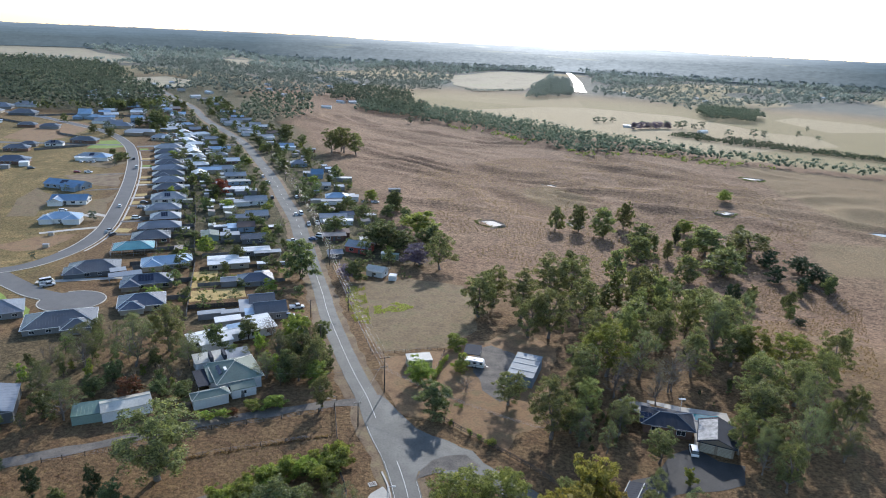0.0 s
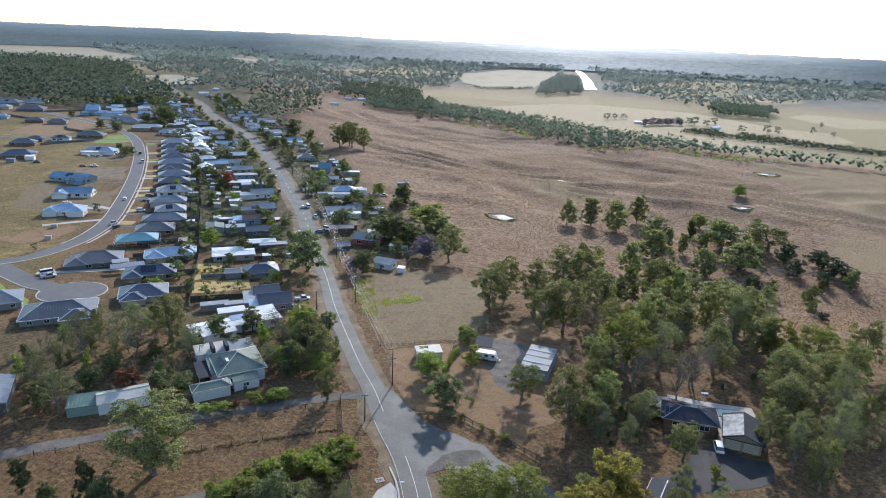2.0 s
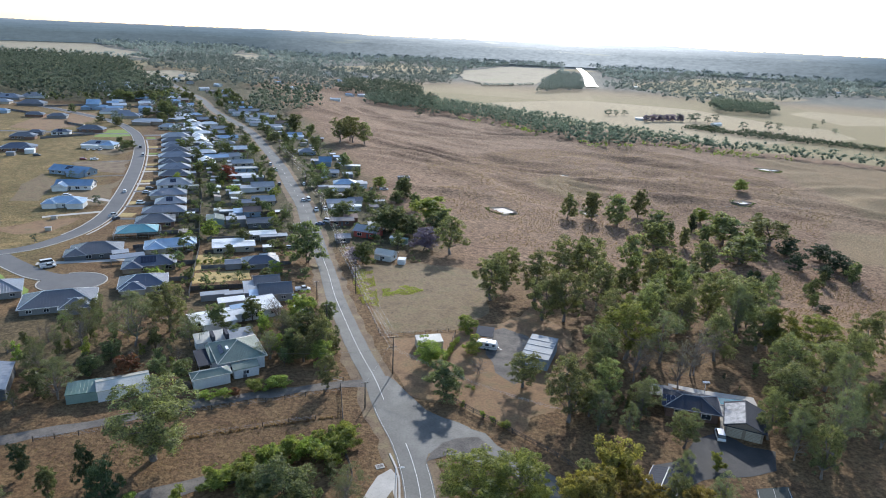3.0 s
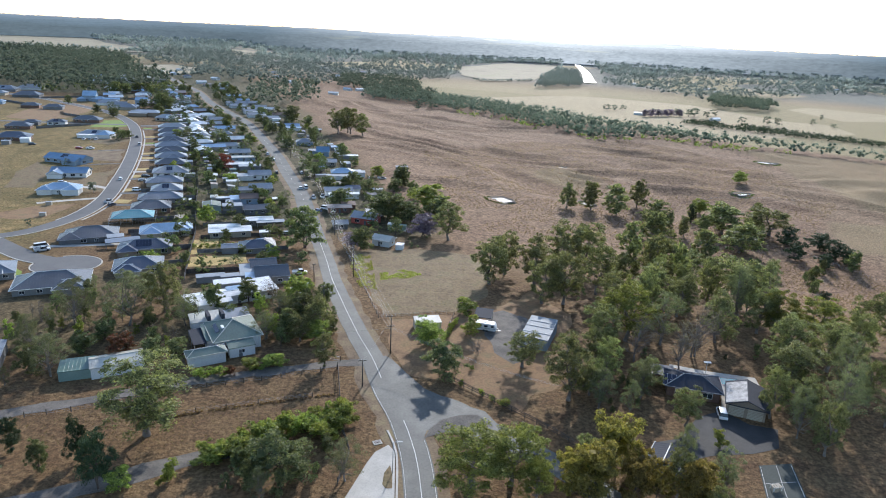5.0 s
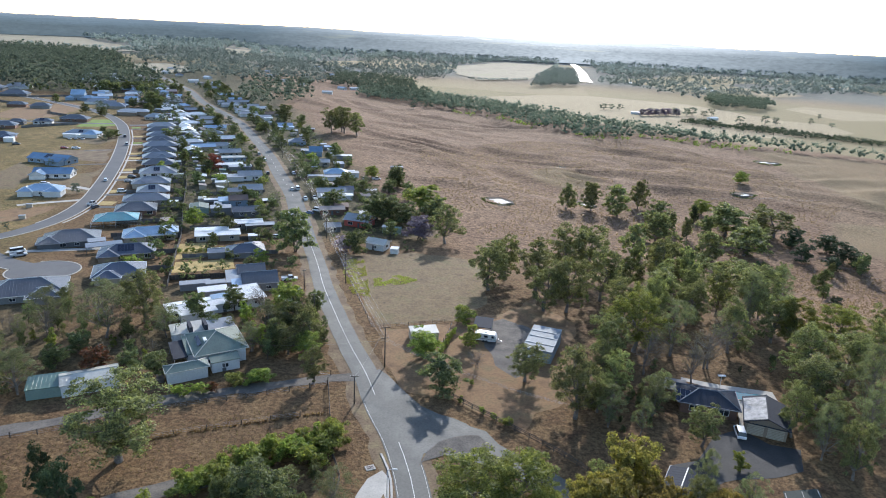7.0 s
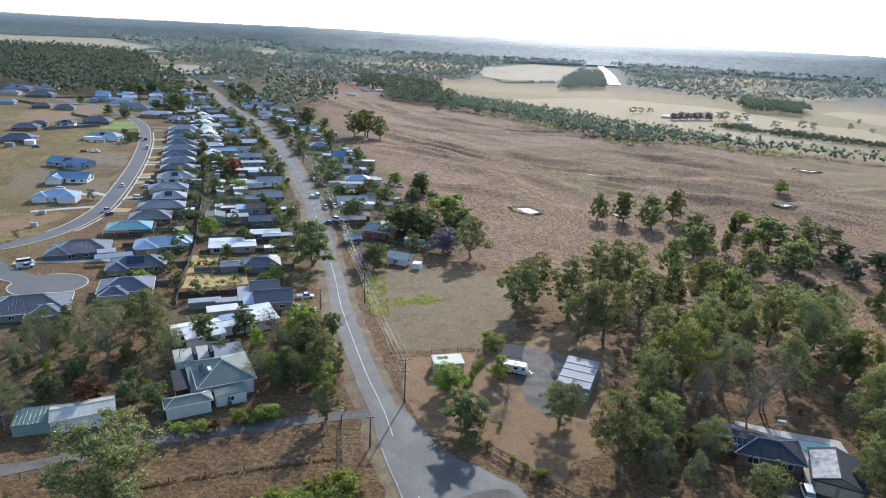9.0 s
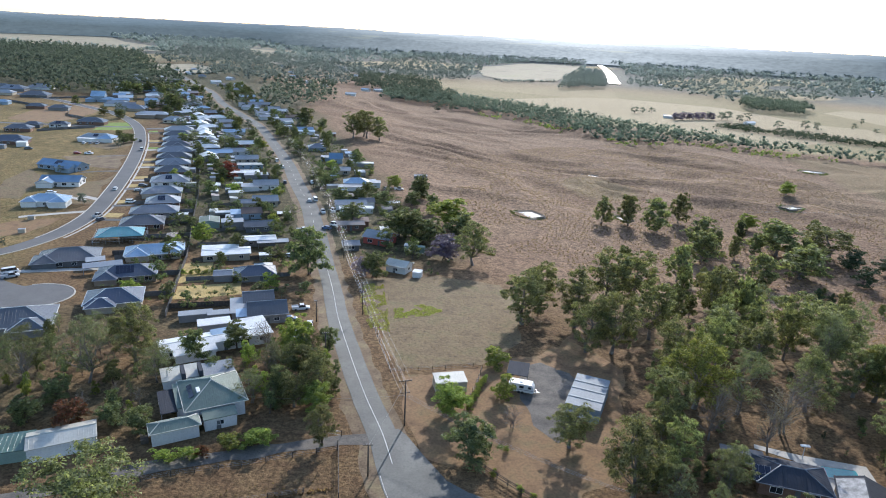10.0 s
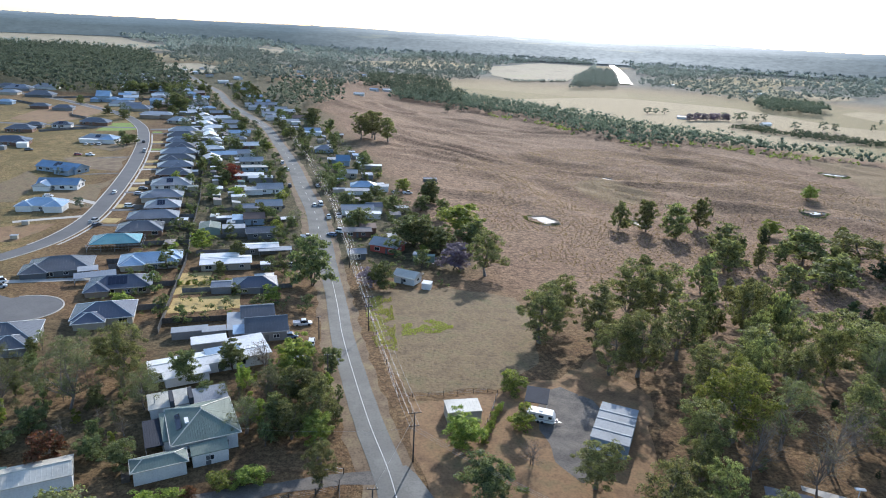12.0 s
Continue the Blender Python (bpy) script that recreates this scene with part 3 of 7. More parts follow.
# Concrete crossover, kerb and gravel drives beside the junction.
solo("driveway_slab", patch([(-17, 97), (-15.4, 102), (-14.5, 105.4), (-12.8, 112), (-11.6, 115.6), (-9.2, 118.1), (-7.7, 115.9), (-6.7, 103), (-6.3, 97)], 0.07, 3.0), CONCRETE, "curved pale concrete driveway slab", "driveway", kind="structure")
solo("kerb", strip(glide([(-5.7, 92), (-6.3, 103), (-7.4, 115.5), (-9.9, 123)], 2.0), 0.4, 0.19, 0, 0.18), CONCRETE, "pale concrete kerb beside the driveway", "kerb", kind="structure")
solo("gravel_drive", strip(glide([(-110, 112), (-86.2, 123.9), (-72.5, 130), (-58.4, 138.2), (-41.5, 144.4), (-24.4, 150.6), (-16, 151.8)], 3.0), 3.6, 0.05, 0, 0, 0.8), GRAVEL, "rutted grey gravel drive past the house", "driveway", kind="structure")
solo("gravel_drive", strip(glide([(-80, 92), (-62, 101), (-55.5, 104.5), (-50.2, 108), (-44.6, 111.5), (-38, 114)], 3.0), 4.6, 0.045, 0, 0, 0.8), GRAVEL, "grey gravel drive through the paddock", "driveway", kind="structure")
solo("gravel_yard", patch([(12, 171), (15, 187), (19, 190), (26, 184), (27, 175), (25, 160), (19, 155), (15, 160)], 0.05, 4.0, 1.5), GRAVEL, "grey gravel parking yard", "yard", kind="structure")
solo("bare_soil", patch([(-12, 160), (-15, 177), (3, 184), (18, 196), (30, 205), (40, 188), (30, 150), (18, 131), (4, 144), (-6, 146)], 0.03, 4.0, 3.0), REDSOIL, "bare reddish soil under the trees", "soil", kind="structure")
solo("track", strip(glide([(24, 186), (27, 200), (33, 214), (50, 232), (66, 252), (90, 285)], 4.0), 3.4, 0.06, 0, 0, 1.5), REDSOIL, "eroded reddish dirt track", "track", kind="structure")
solo("hay_paddock", patch([(-17, 181), (4, 187), (14, 202), (17, 232), (12, 252), (-10, 256), (-30, 250), (-37, 246)], 0.04, 4.0, 2.0), HAY, "mown dry grass block behind wire fence", "paddock", kind="structure")
for c in ([(-92, 229), (-74, 237), (-70, 225), (-88, 217)], [(-101, 252), (-94, 232), (-84, 236), (-91, 256)], [(-97, 243), (-76, 248), (-74, 243), (-95, 236)]):
    solo("dry_lawn", patch(c, 0.05, 4.0, 1.0, c[0][1]), GOLD_LAWN, "sunlit golden dry lawn", "lawn", kind="structure")
for c in ([(-175, 232), (-160, 222), (-150, 212), (-146, 208), (-158, 205), (-176, 220)], [(-143, 209), (-137, 204), (-134, 196), (-146, 200)], [(-284, 521), (-294, 560), (-280, 565), (-260, 535), (-270, 526)]):
    solo("green_lawn", patch(c, 0.06, 4.0, 0.8, c[0][1]), LAWN, "watered bright green lawn", "lawn", kind="structure")
for c, d in (((-152, 232), (-112, 246)), ((-186, 337), (-170, 330)), ((-203, 338), (-180, 330))):
    p, q = np.array(c, float), np.array(d, float)
    solo("driveway", strip([p + (q - p) * t for t in np.linspace(0, 1, 8)], 3.2, 0.06, 0, 0.04), CONCRETE, "pale concrete driveway", "driveway", kind="structure")


# Bare and mown patches, and gravel drives, on the estate's open lots.
for c, m, w in (([(-372, 553), (-337, 541), (-325, 575), (-342, 650), (-380, 668), (-393, 634)], REDSOIL, "bare reddish building lot"), ([(-194, 311), (-207, 352), (-193, 372), (-195, 386), (-174, 325)], HAY, "dry mown grass on an open lot"),
                ([(-222, 323), (-238, 360), (-243, 386), (-226, 372), (-209, 326)], HAY, "mown dry grass on an open lot"), ([(-247, 423), (-217, 438), (-200, 398), (-223, 400)], VERGE, "bare brown soil beside a house"),
                ([(-186, 270), (-172, 276), (-172, 300), (-188, 292), (-200, 276)], REDSOIL, "bare reddish building lot"), ([(-232, 452), (-226, 480), (-246, 500), (-262, 488), (-250, 456)], HAY, "dry mown grass on an open lot")):
    solo("lot", patch(c, 0.045, 5.0, 2.5, c[0][0]), m, w, "lot", kind="structure")
for line in ([(-190, 298), (-180, 305), (-166, 313.5)], [(-214, 384), (-204, 390), (-195, 393)], [(-229, 428), (-215, 436), (-210, 439)]):
    solo("driveway", strip(glide(line, 3.0), 3.0, 0.062, 0, 0.04), GRAVEL if line[0][1] > 300 else CONCRETE, "driveway over the dry lawn to the street", "driveway", kind="structure")

# ---- ponds, creek and river ----
MUD = mat("dry_mud", [(0.12, 0.095, 0.07), (0.2, 0.16, 0.12)], 2.0, 0.4, 0.95, 0.03)


def pond(x, y, rx, ry, rot, label):
    w, bank = Shape(), Shape()
    n, c, s = 36, math.cos(rot), math.sin(rot)
    z = land(x, y) - 0.15
    inner, outer = [], []
    for i in range(n):
        u = 2 * math.pi * i / n
        k = 1 + 0.45 * noise.noise(Vector((math.cos(u) * 1.3 + x, math.sin(u) * 1.3, y)))
        a, b = rx * k * math.cos(u), ry * k * math.sin(u)
        inner.append((x + a * c - b * s, y + a * s + b * c))
        a, b = (rx + 2.5) * k * math.cos(u), (ry + 3.5) * k * math.sin(u)
        outer.append((x + a * c - b * s, y + a * s + b * c))
    top = sum(land(*p) for p in inner + outer) / (2 * n) + 0.3
    w.poly(*[(px, py, top - 0.12) for px, py in inner])
    for i in range(n):
        j = (i + 1) % n
        m = [tuple((a + b) / 2 for a, b in zip(inner[q], outer[q])) for q in (i, j)]
        bank.poly((*inner[i], top - 0.1), (*m[0], top + 0.35), (*m[1], top + 0.35), (*inner[j], top - 0.1))
        bank.poly((*m[0], top + 0.35), (*outer[i], land(*outer[i]) - 0.4), (*outer[j], land(*outer[j]) - 0.4), (*m[1], top + 0.35))
    ob = solo("pond", w, WATER, label, "pond", kind="structure")
    part("bank", bank, MUD, ob, "bare earth bank", True)


pond(31, 372, 6.2, 6.5, 0.3, "small farm dam with a bare bank")
pond(89.6, 526, 6.0, 4.0, 0.1, "shallow bright farm dam")
pond(289, 595, 9, 3.5, -0.1, "pale farm dam at the creek flat")
pond(207, 455, 6, 3, 0.2, "reedy green farm dam")
pond(88, 400, 2.5, 5, 0.4, "narrow pool in the paddock")
pond(300, 420, 9, 4, 0.0, "small farm dam in golden grass")

RIVER = glide([(328, 1590), (337, 1660), (376, 1890), (400, 2080), (412, 2200), (424, 2340)], 30.0)
solo("river", strip(RIVER, lambda t: 28 - 12 * t, 2.5), mat("rippled_water", [(0.05, 0.07, 0.08), (0.07, 0.09, 0.09)], 20.0, 3.0, 0.3, wear=0.1), "bright bend of a wide river", "river", kind="structure")

# ---- trees ----
def leaves(clumps, per, size, slim, rng, flat=0.6, loose=1.0):
    """Small leaf blades in clumps; each clump is a centre and a radius. loose: how far they turn away from the clump's surface."""
    c = np.repeat(np.array([q[:3] for q in clumps]), per, 0)
    r = np.repeat(np.array([q[3] for q in clumps]), per)[:, None]
    d = rng.normal(size=c.shape)
    d /= np.linalg.norm(d, axis=1)[:, None]
    d[:, 2] = np.abs(d[:, 2]) * 1.25 - 0.35
    p = c + d * r * rng.uniform(0.25, 1.0, (len(c), 1)) ** 0.6 * np.array([1, 1, flat])
    face = d + loose * 0.6 * rng.normal(size=p.shape)
    a = np.cross(face, rng.normal(size=p.shape))
    a /= np.linalg.norm(a, axis=1)[:, None] + 1e-9
    b = np.cross(a, face)
    b /= np.linalg.norm(b, axis=1)[:, None] + 1e-9
    l = size * rng.uniform(0.6, 1.3, (len(p), 1))
    blade = np.stack([p - a * l / 2 - b * l * slim / 2, p - a * l / 2 + b * l * slim / 2, p + a * l / 2], 1)
    return blade.reshape(-1, 3)


def cores(clumps, k, rng, flat=0.7):
    """The shaded inside of each clump: a lopsided block of twigs and leaves, buried under the outer leaves."""
    c = np.array([q[:3] for q in clumps])
    r = np.array([q[3] for q in clumps])
    unit = np.array([(x, y, z) for z in (-1, 1) for x, y in ((-1, -1), (1, -1), (1, 1), (-1, 1))], float)
    face = [(3, 2, 1, 0), (4, 5, 6, 7), (0, 1, 5, 4), (1, 2, 6, 5), (2, 3, 7, 6), (3, 0, 4, 7)]
    out = []
    for p, s in zip(c, r):
        q, _ = np.linalg.qr(rng.normal(size=(3, 3)))
        v = (unit * rng.uniform(0.6, 1.15, (8, 1))) @ q * s * k * np.array([1, 1, flat]) + p - np.array([0, 0, 0.15 * s])
        out.append(v[np.array(face)].reshape(-1, 3))
    return np.concatenate(out)


def leaf_mesh(name, blades, lumps, material):
    """One mesh of leaf blades (three corners each) and of the blocks inside the clumps (four corners a face)."""
    me = bpy.data.meshes.new(name)
    v = np.concatenate([blades, lumps]) if len(lumps) else blades
    a, b = len(blades) // 3, len(lumps) // 4
    me.vertices.add(len(v))
    me.vertices.foreach_set("co", np.asarray(v, np.float32).ravel())
    me.loops.add(len(v))
    me.loops.foreach_set("vertex_index", np.arange(len(v), dtype=np.int32))
    me.polygons.add(a + b)
    me.polygons.foreach_set("loop_start", np.concatenate([np.arange(a) * 3, 3 * a + np.arange(b) * 4]).astype(np.int32))
    me.update(calc_edges=True)
    me.materials.append(material)
    return me


FORM = {
    # height, radius, crown's foot, clumps, leaves each, leaf length, slimness, clump radius, billows
    "gum": (16.0, 6.0, 0.14, 150, 60, 0.48, 0.55, 1.2, 15),
    "thin": (14.0, 5.5, 0.28, 64, 66, 0.42, 0.45, 1.3, 0),
    "bush": (9.0, 4.5, 0.06, 110, 52, 0.42, 0.6, 1.0, 9),
    "shrub": (4.5, 2.6, 0.04, 60, 44, 0.3, 0.6, 0.65, 6),
    "dark": (9.0, 5.0, 0.05, 84, 60, 0.48, 0.45, 1.15, 8),
    "yard": (6.0, 3.0, 0.06, 40, 24, 0.48, 0.65, 0.85, 5),
    "bare": (13.0, 5.0, 0.30, 42, 24, 0.36, 0.4, 1.5, 0),
    "far": (13.0, 5.0, 0.14, 30, 20, 0.85, 0.62, 1.5, 7),
}


GRAIN = {"fine": (1.7, 0.7), "plain": (0.95, 0.97), "coarse": (0.5, 1.32)}


def tree_meshes(form, leaf, seed, grain="plain"):
    """Trunk with limbs, and crown, of one tree."""
    h, r, foot, n, per, size, slim, cr, billows = FORM[form]
    per, size = int(per * GRAIN[grain][0]), size * GRAIN[grain][1]
    rng = np.random.default_rng(seed)
    clumps, wood = [], Shape()
    stems = 1 if form in ("gum", "far") else 2 if form in ("thin", "bare") else 3
    lean = rng.uniform(-0.06, 0.06, 2) * h
    lobes = [(rng.uniform(0, 6.28), rng.uniform(0.4, 0.95), rng.uniform(0.3, 0.95)) for _ in range(11)]
    heads = []
    for i in range(billows):
        # Rounded billows of leaves, set about the crown in a loose spiral, the topmost one in the middle.
        t = foot + (0.88 - foot) * (0.12 + 0.88 * (i + rng.uniform(0.2, 0.8)) / billows)
        u = i * 2.4 + rng.uniform(-0.5, 0.5)
        reach = math.sqrt(max(0.02, 1 - ((t - foot) / (0.98 - foot)) ** 2.2)) * (rng.uniform(0.38, 0.72) if form in ("gum", "far") else rng.uniform(0.25, 0.55))
        if form in ("gum", "far"):
            reach *= 0.55 + 0.45 * min(1.0, (t - foot) / (0.3 * (1 - foot)))
        heads.append((r * reach * math.cos(u) + lean[0] * t, r * reach * math.sin(u) + lean[1] * t, h * t, r * (rng.uniform(0.28, 0.44) if form in ("gum", "far") else rng.uniform(0.38, 0.52)), h * (0.125 if form in ("gum", "far") else 0.17) * rng.uniform(0.85, 1.3)))
    while heads and len(clumps) < n:
        x, y, z, wide, tall = heads[len(clumps) % billows]
        d = rng.normal(size=3)
        d /= np.linalg.norm(d)
        d[2] = abs(d[2]) if rng.random() < 0.6 else -0.8 * abs(d[2])
        k = rng.uniform(0.55, 1.0)
        clumps.append((x + d[0] * wide * k, y + d[1] * wide * k, max(h * foot, z + d[2] * tall * k), cr * rng.uniform(0.5, 1.05)))
    while len(clumps) < n:
        u, k, zc = lobes[len(clumps) % 11]
        u, k, t = u + rng.normal() * 0.45, abs(k + rng.normal() * 0.22), min(0.97, max(foot, zc + rng.normal() * 0.17))
        wide = math.sin(math.pi * min(1, max(0.08, (t - foot) / (1.02 - foot)) ** 0.75)) ** 0.55
        if form in ("bush", "shrub", "dark", "yard"):
            wide = math.sqrt(max(0.05, 1 - max(0, t - 0.35) ** 2 / 0.46))
        x, y = r * k * wide * math.cos(u), r * k * wide * math.sin(u)
        clumps.append((x + lean[0] * t, y + lean[1] * t, h * t * 0.97, cr * rng.uniform(0.6, 1.2)))
    for s in range(stems):
        base = Vector((rng.normal() * 0.25 * (stems > 1), rng.normal() * 0.25 * (stems > 1), -0.3))
        tips, last, rad = [], base, 0.021 * h / stems**0.6
        for k in range(1, 6):
            t = k / 5 * 0.82
            nxt = Vector((lean[0] * t + rng.normal() * 0.03 * h, lean[1] * t + rng.normal() * 0.03 * h, h * t))
            r1 = rad * (1 - 0.17 * k)
            wood.rod(last, nxt, rad * (1 - 0.17 * (k - 1)) * (1.5 if k == 1 else 1), r1, 7 if form != "far" else 4, False)
            tips.append((nxt, r1))
            last = nxt
        mine = clumps[s::stems]
        for c in mine[: (26 if form in ("gum", "thin", "bare") else 6) if form != "far" else 3]:
            low = [q for q in tips if q[0].z < c[2] - 0.1 * h] or tips[:1]
            p, pr = low[-1] if rng.random() < 0.6 else low[int(rng.integers(len(low)))]
            mid = p.lerp(Vector(c[:3]), 0.55) + Vector((0, 0, 0.03 * h * rng.normal()))
            q = min(pr * 0.55, 0.11)
            wood.rod(p, mid, q, q * 0.6, 4, False)
            wood.rod(mid, c[:3], q * 0.6, 0.02, 4, False)
            if form == "bare":
                for _ in range(4):
                    wood.rod(mid, Vector(c[:3]) + Vector(rng.normal(size=3).tolist()) * 1.1, q * 0.4, 0.015, 3, False)
    blades = leaves(clumps, per, size, slim, rng, 0.85 if form in ("gum", "far") else 0.75)
    inner = {"thin": 0.0, "bare": 0.0, "gum": 0.0}.get(form, 0.3)
    lumps = [q for q in clumps if rng.random() < 0.35] + [(x, y, z, 0.9 * min(a, b)) for x, y, z, a, b in heads] if inner else []
    crown = leaf_mesh("crown", blades, cores(lumps, inner, rng) if inner else [], LEAF[leaf])
    bark = DARK_BARK if leaf in ("dark", "bush", "yard", "gold", "jac") else BARK
    return wood.mesh("trunk", bark, True), crown


TREES = {}
TREE_WORDS = {
    "gum": ("gum_tree", "grey-green eucalypt with an open crown", "tree"),
    "thin": ("gum_tree", "sparse grey-green eucalypt with pale limbs", "tree"),
    "bush": ("shade_tree", "dense dark green garden tree", "tree"),
    "yard": ("garden_shrub", "dense dark green shrub in a back garden", "shrub"),
    "dark": ("casuarina", "dense dark green casuarina in dry grass", "tree"),
    "light": ("shrub", "bright green leafy shrub", "shrub"),
    "glow": ("gum_tree", "sunlit lime-green eucalypt with dense leaves", "tree"),
    "gold": ("wattle_tree", "olive-gold wattle tree on a slope", "tree"),
    "jac": ("jacaranda", "jacaranda tree in lilac bloom", "tree"),
    "red": ("red_shrub", "round shrub with rusty red leaves", "shrub"),
    "crimson": ("flame_tree", "flame tree in crimson bloom", "tree"),
    "bare": ("bare_tree", "nearly leafless grey tree", "tree"),
    "far": ("paddock_tree", "grey-green tree in a paddock", "tree"),
}
FORM_OF = {"gum": "gum", "thin": "thin", "bush": "bush", "dark": "dark", "yard": "yard", "light": "shrub", "glow": "gum", "gold": "bush", "jac": "bush", "red": "shrub", "crimson": "bush", "bare": "bare", "far": "far"}
tree_rng = random.Random(5)


def plant(kind, x, y, h, r, where=""):
    """One tree: its kind, place, height and crown radius."""
    form = FORM_OF[kind]
    if kind == "light" and h > 6:
        form = "bush"
    if kind == "gum" and 225 < y < 420 and x > 45 and h < 17:
        form, h = "bush", h * 1.1
    grain = "plain"
    if form in ("gum", "thin", "bush", "dark", "shrub"):
        grain = "fine" if y < 200 and form != "shrub" else "coarse" if y > 300 or (form == "bush" and y > 235) else "plain"
    kinds = [k for k in TREES if k[:3] == (kind, form, grain)]
    if len(kinds) < (4 if kind == "gum" else 3 if kind in ("bush", "thin") else 2):
        key = (kind, form, grain, len(kinds))
        TREES[key] = tree_meshes(form, "hill" if kind == "far" else kind, 11 + 7 * len(TREES), grain)
    else:
        key = tree_rng.choice(kinds)
    name, label, cat = TREE_WORDS[kind]
    ob = thing(name, x, y, tree_rng.uniform(0, 360), label + where, cat)
    h0, r0 = FORM[form][:2]
    wide = {"gum": 1.1, "bush": 1.16, "shrub": 1.16, "dark": 1.08, "yard": 1.1}.get(form, 1.0)
    ob.scale = (wide * r / r0, wide * r / r0, h / h0)
    for n, me in zip(("trunk", "crown"), TREES[key]):
        part(n, me, None, ob)
    return ob


def woods(name, spots, leaf, label, seed, per=9, size=1.5, tufts=5, slim=0.7):
    """A wood nobody could count: many domed trees in one mesh. spots: rows of x, y, height, radius."""
    rng = np.random.default_rng(seed)
    clumps = []
    for x, y, h, r in spots:
        z = land(x, y)
        turn = rng.uniform(0, 6.28)
        for i in range(tufts):
            top = i == 0
            u, k = turn + i * 2.4 + rng.uniform(-0.4, 0.4), 0.12 if top else rng.uniform(0.4, 0.7)
            t = rng.uniform(0.8, 0.92) if top else rng.uniform(0.38, 0.8)
            clumps.append((x + r * k * math.cos(u), y + r * k * math.sin(u), z + h * t, r * rng.uniform(0.42, 0.62)))
    blades = leaves(clumps, per, size, slim, rng, 0.8, 0.6)
    ob = new(name, leaf_mesh(name, blades, cores(clumps[::2], 0.34, rng, 0.85), LEAF[leaf]))
    return tagged(ob, label, "woodland", kind="stuff")


# ---- houses ----
WINDOWS = {}


def window_meshes(w, h):
    if (w, h) not in WINDOWS:
        f = Shape()
        for x0, x1, z0, z1 in ((-w / 2, w / 2, -h / 2, -h / 2 + 0.07), (-w / 2, w / 2, h / 2 - 0.07, h / 2), (-w / 2, -w / 2 + 0.07, -h / 2, h / 2), (w / 2 - 0.07, w / 2, -h / 2, h / 2), (-0.03, 0.03, -h / 2, h / 2)):
            f.box(x0, -0.07, z0, x1, 0.0, z1)
        p = Shape().box(-w / 2 + 0.05, -0.035, -h / 2 + 0.05, w / 2 - 0.05, 0.0, h / 2 - 0.05)
        WINDOWS[w, h] = f.mesh("window_frame", WHITE), p.mesh("pane", GLASS)
    return WINDOWS[w, h]


def window(parent, m, w=1.6, h=1.1):
    frame_me, pane_me = window_meshes(w, h)
    win = part("window", frame_me, None, parent)
    win.matrix_basis = m
    part("pane", pane_me, None, win)


def slopes(w, d, kind, rise):
    """The faces of a roof of size w, d whose eaves lie at z 0: lists of corners, eave first."""
    a, b = w / 2, d / 2
    if kind == "gable":
        return [[(-a, -b, 0), (a, -b, 0), (a, 0, rise), (-a, 0, rise)], [(a, b, 0), (-a, b, 0), (-a, 0, rise), (a, 0, rise)]]
    if kind == "flat":
        return [[(-a, -b, 0), (a, -b, 0), (a, b, rise), (-a, b, rise)]]
    k = max(a - b, 0.02)
    return [
        [(-a, -b, 0), (a, -b, 0), (k, 0, rise), (-k, 0, rise)],
        [(a, b, 0), (-a, b, 0), (-k, 0, rise), (k, 0, rise)],
        [(a, -b, 0), (a, b, 0), (k, 0, rise)],
        [(-a, b, 0), (-a, -b, 0), (-k, 0, rise)],
    ]


def rib_stops(length, gap):
    """Places across a slope where the sheet folds up and down, with the height of the fold, symmetric about its middle."""
    n = int((length - 0.4) / gap)
    out = [(0.0, 0.0)]
    for i in range(n + 1):
        k = length / 2 + (i - n / 2) * gap
        if 0.1 < k < length - 0.1:
            out += [(k - 0.045, 0.0), (k - 0.025, 0.02), (k + 0.025, 0.02), (k + 0.045, 0.0)]
    return out + [(length, 0.0)]


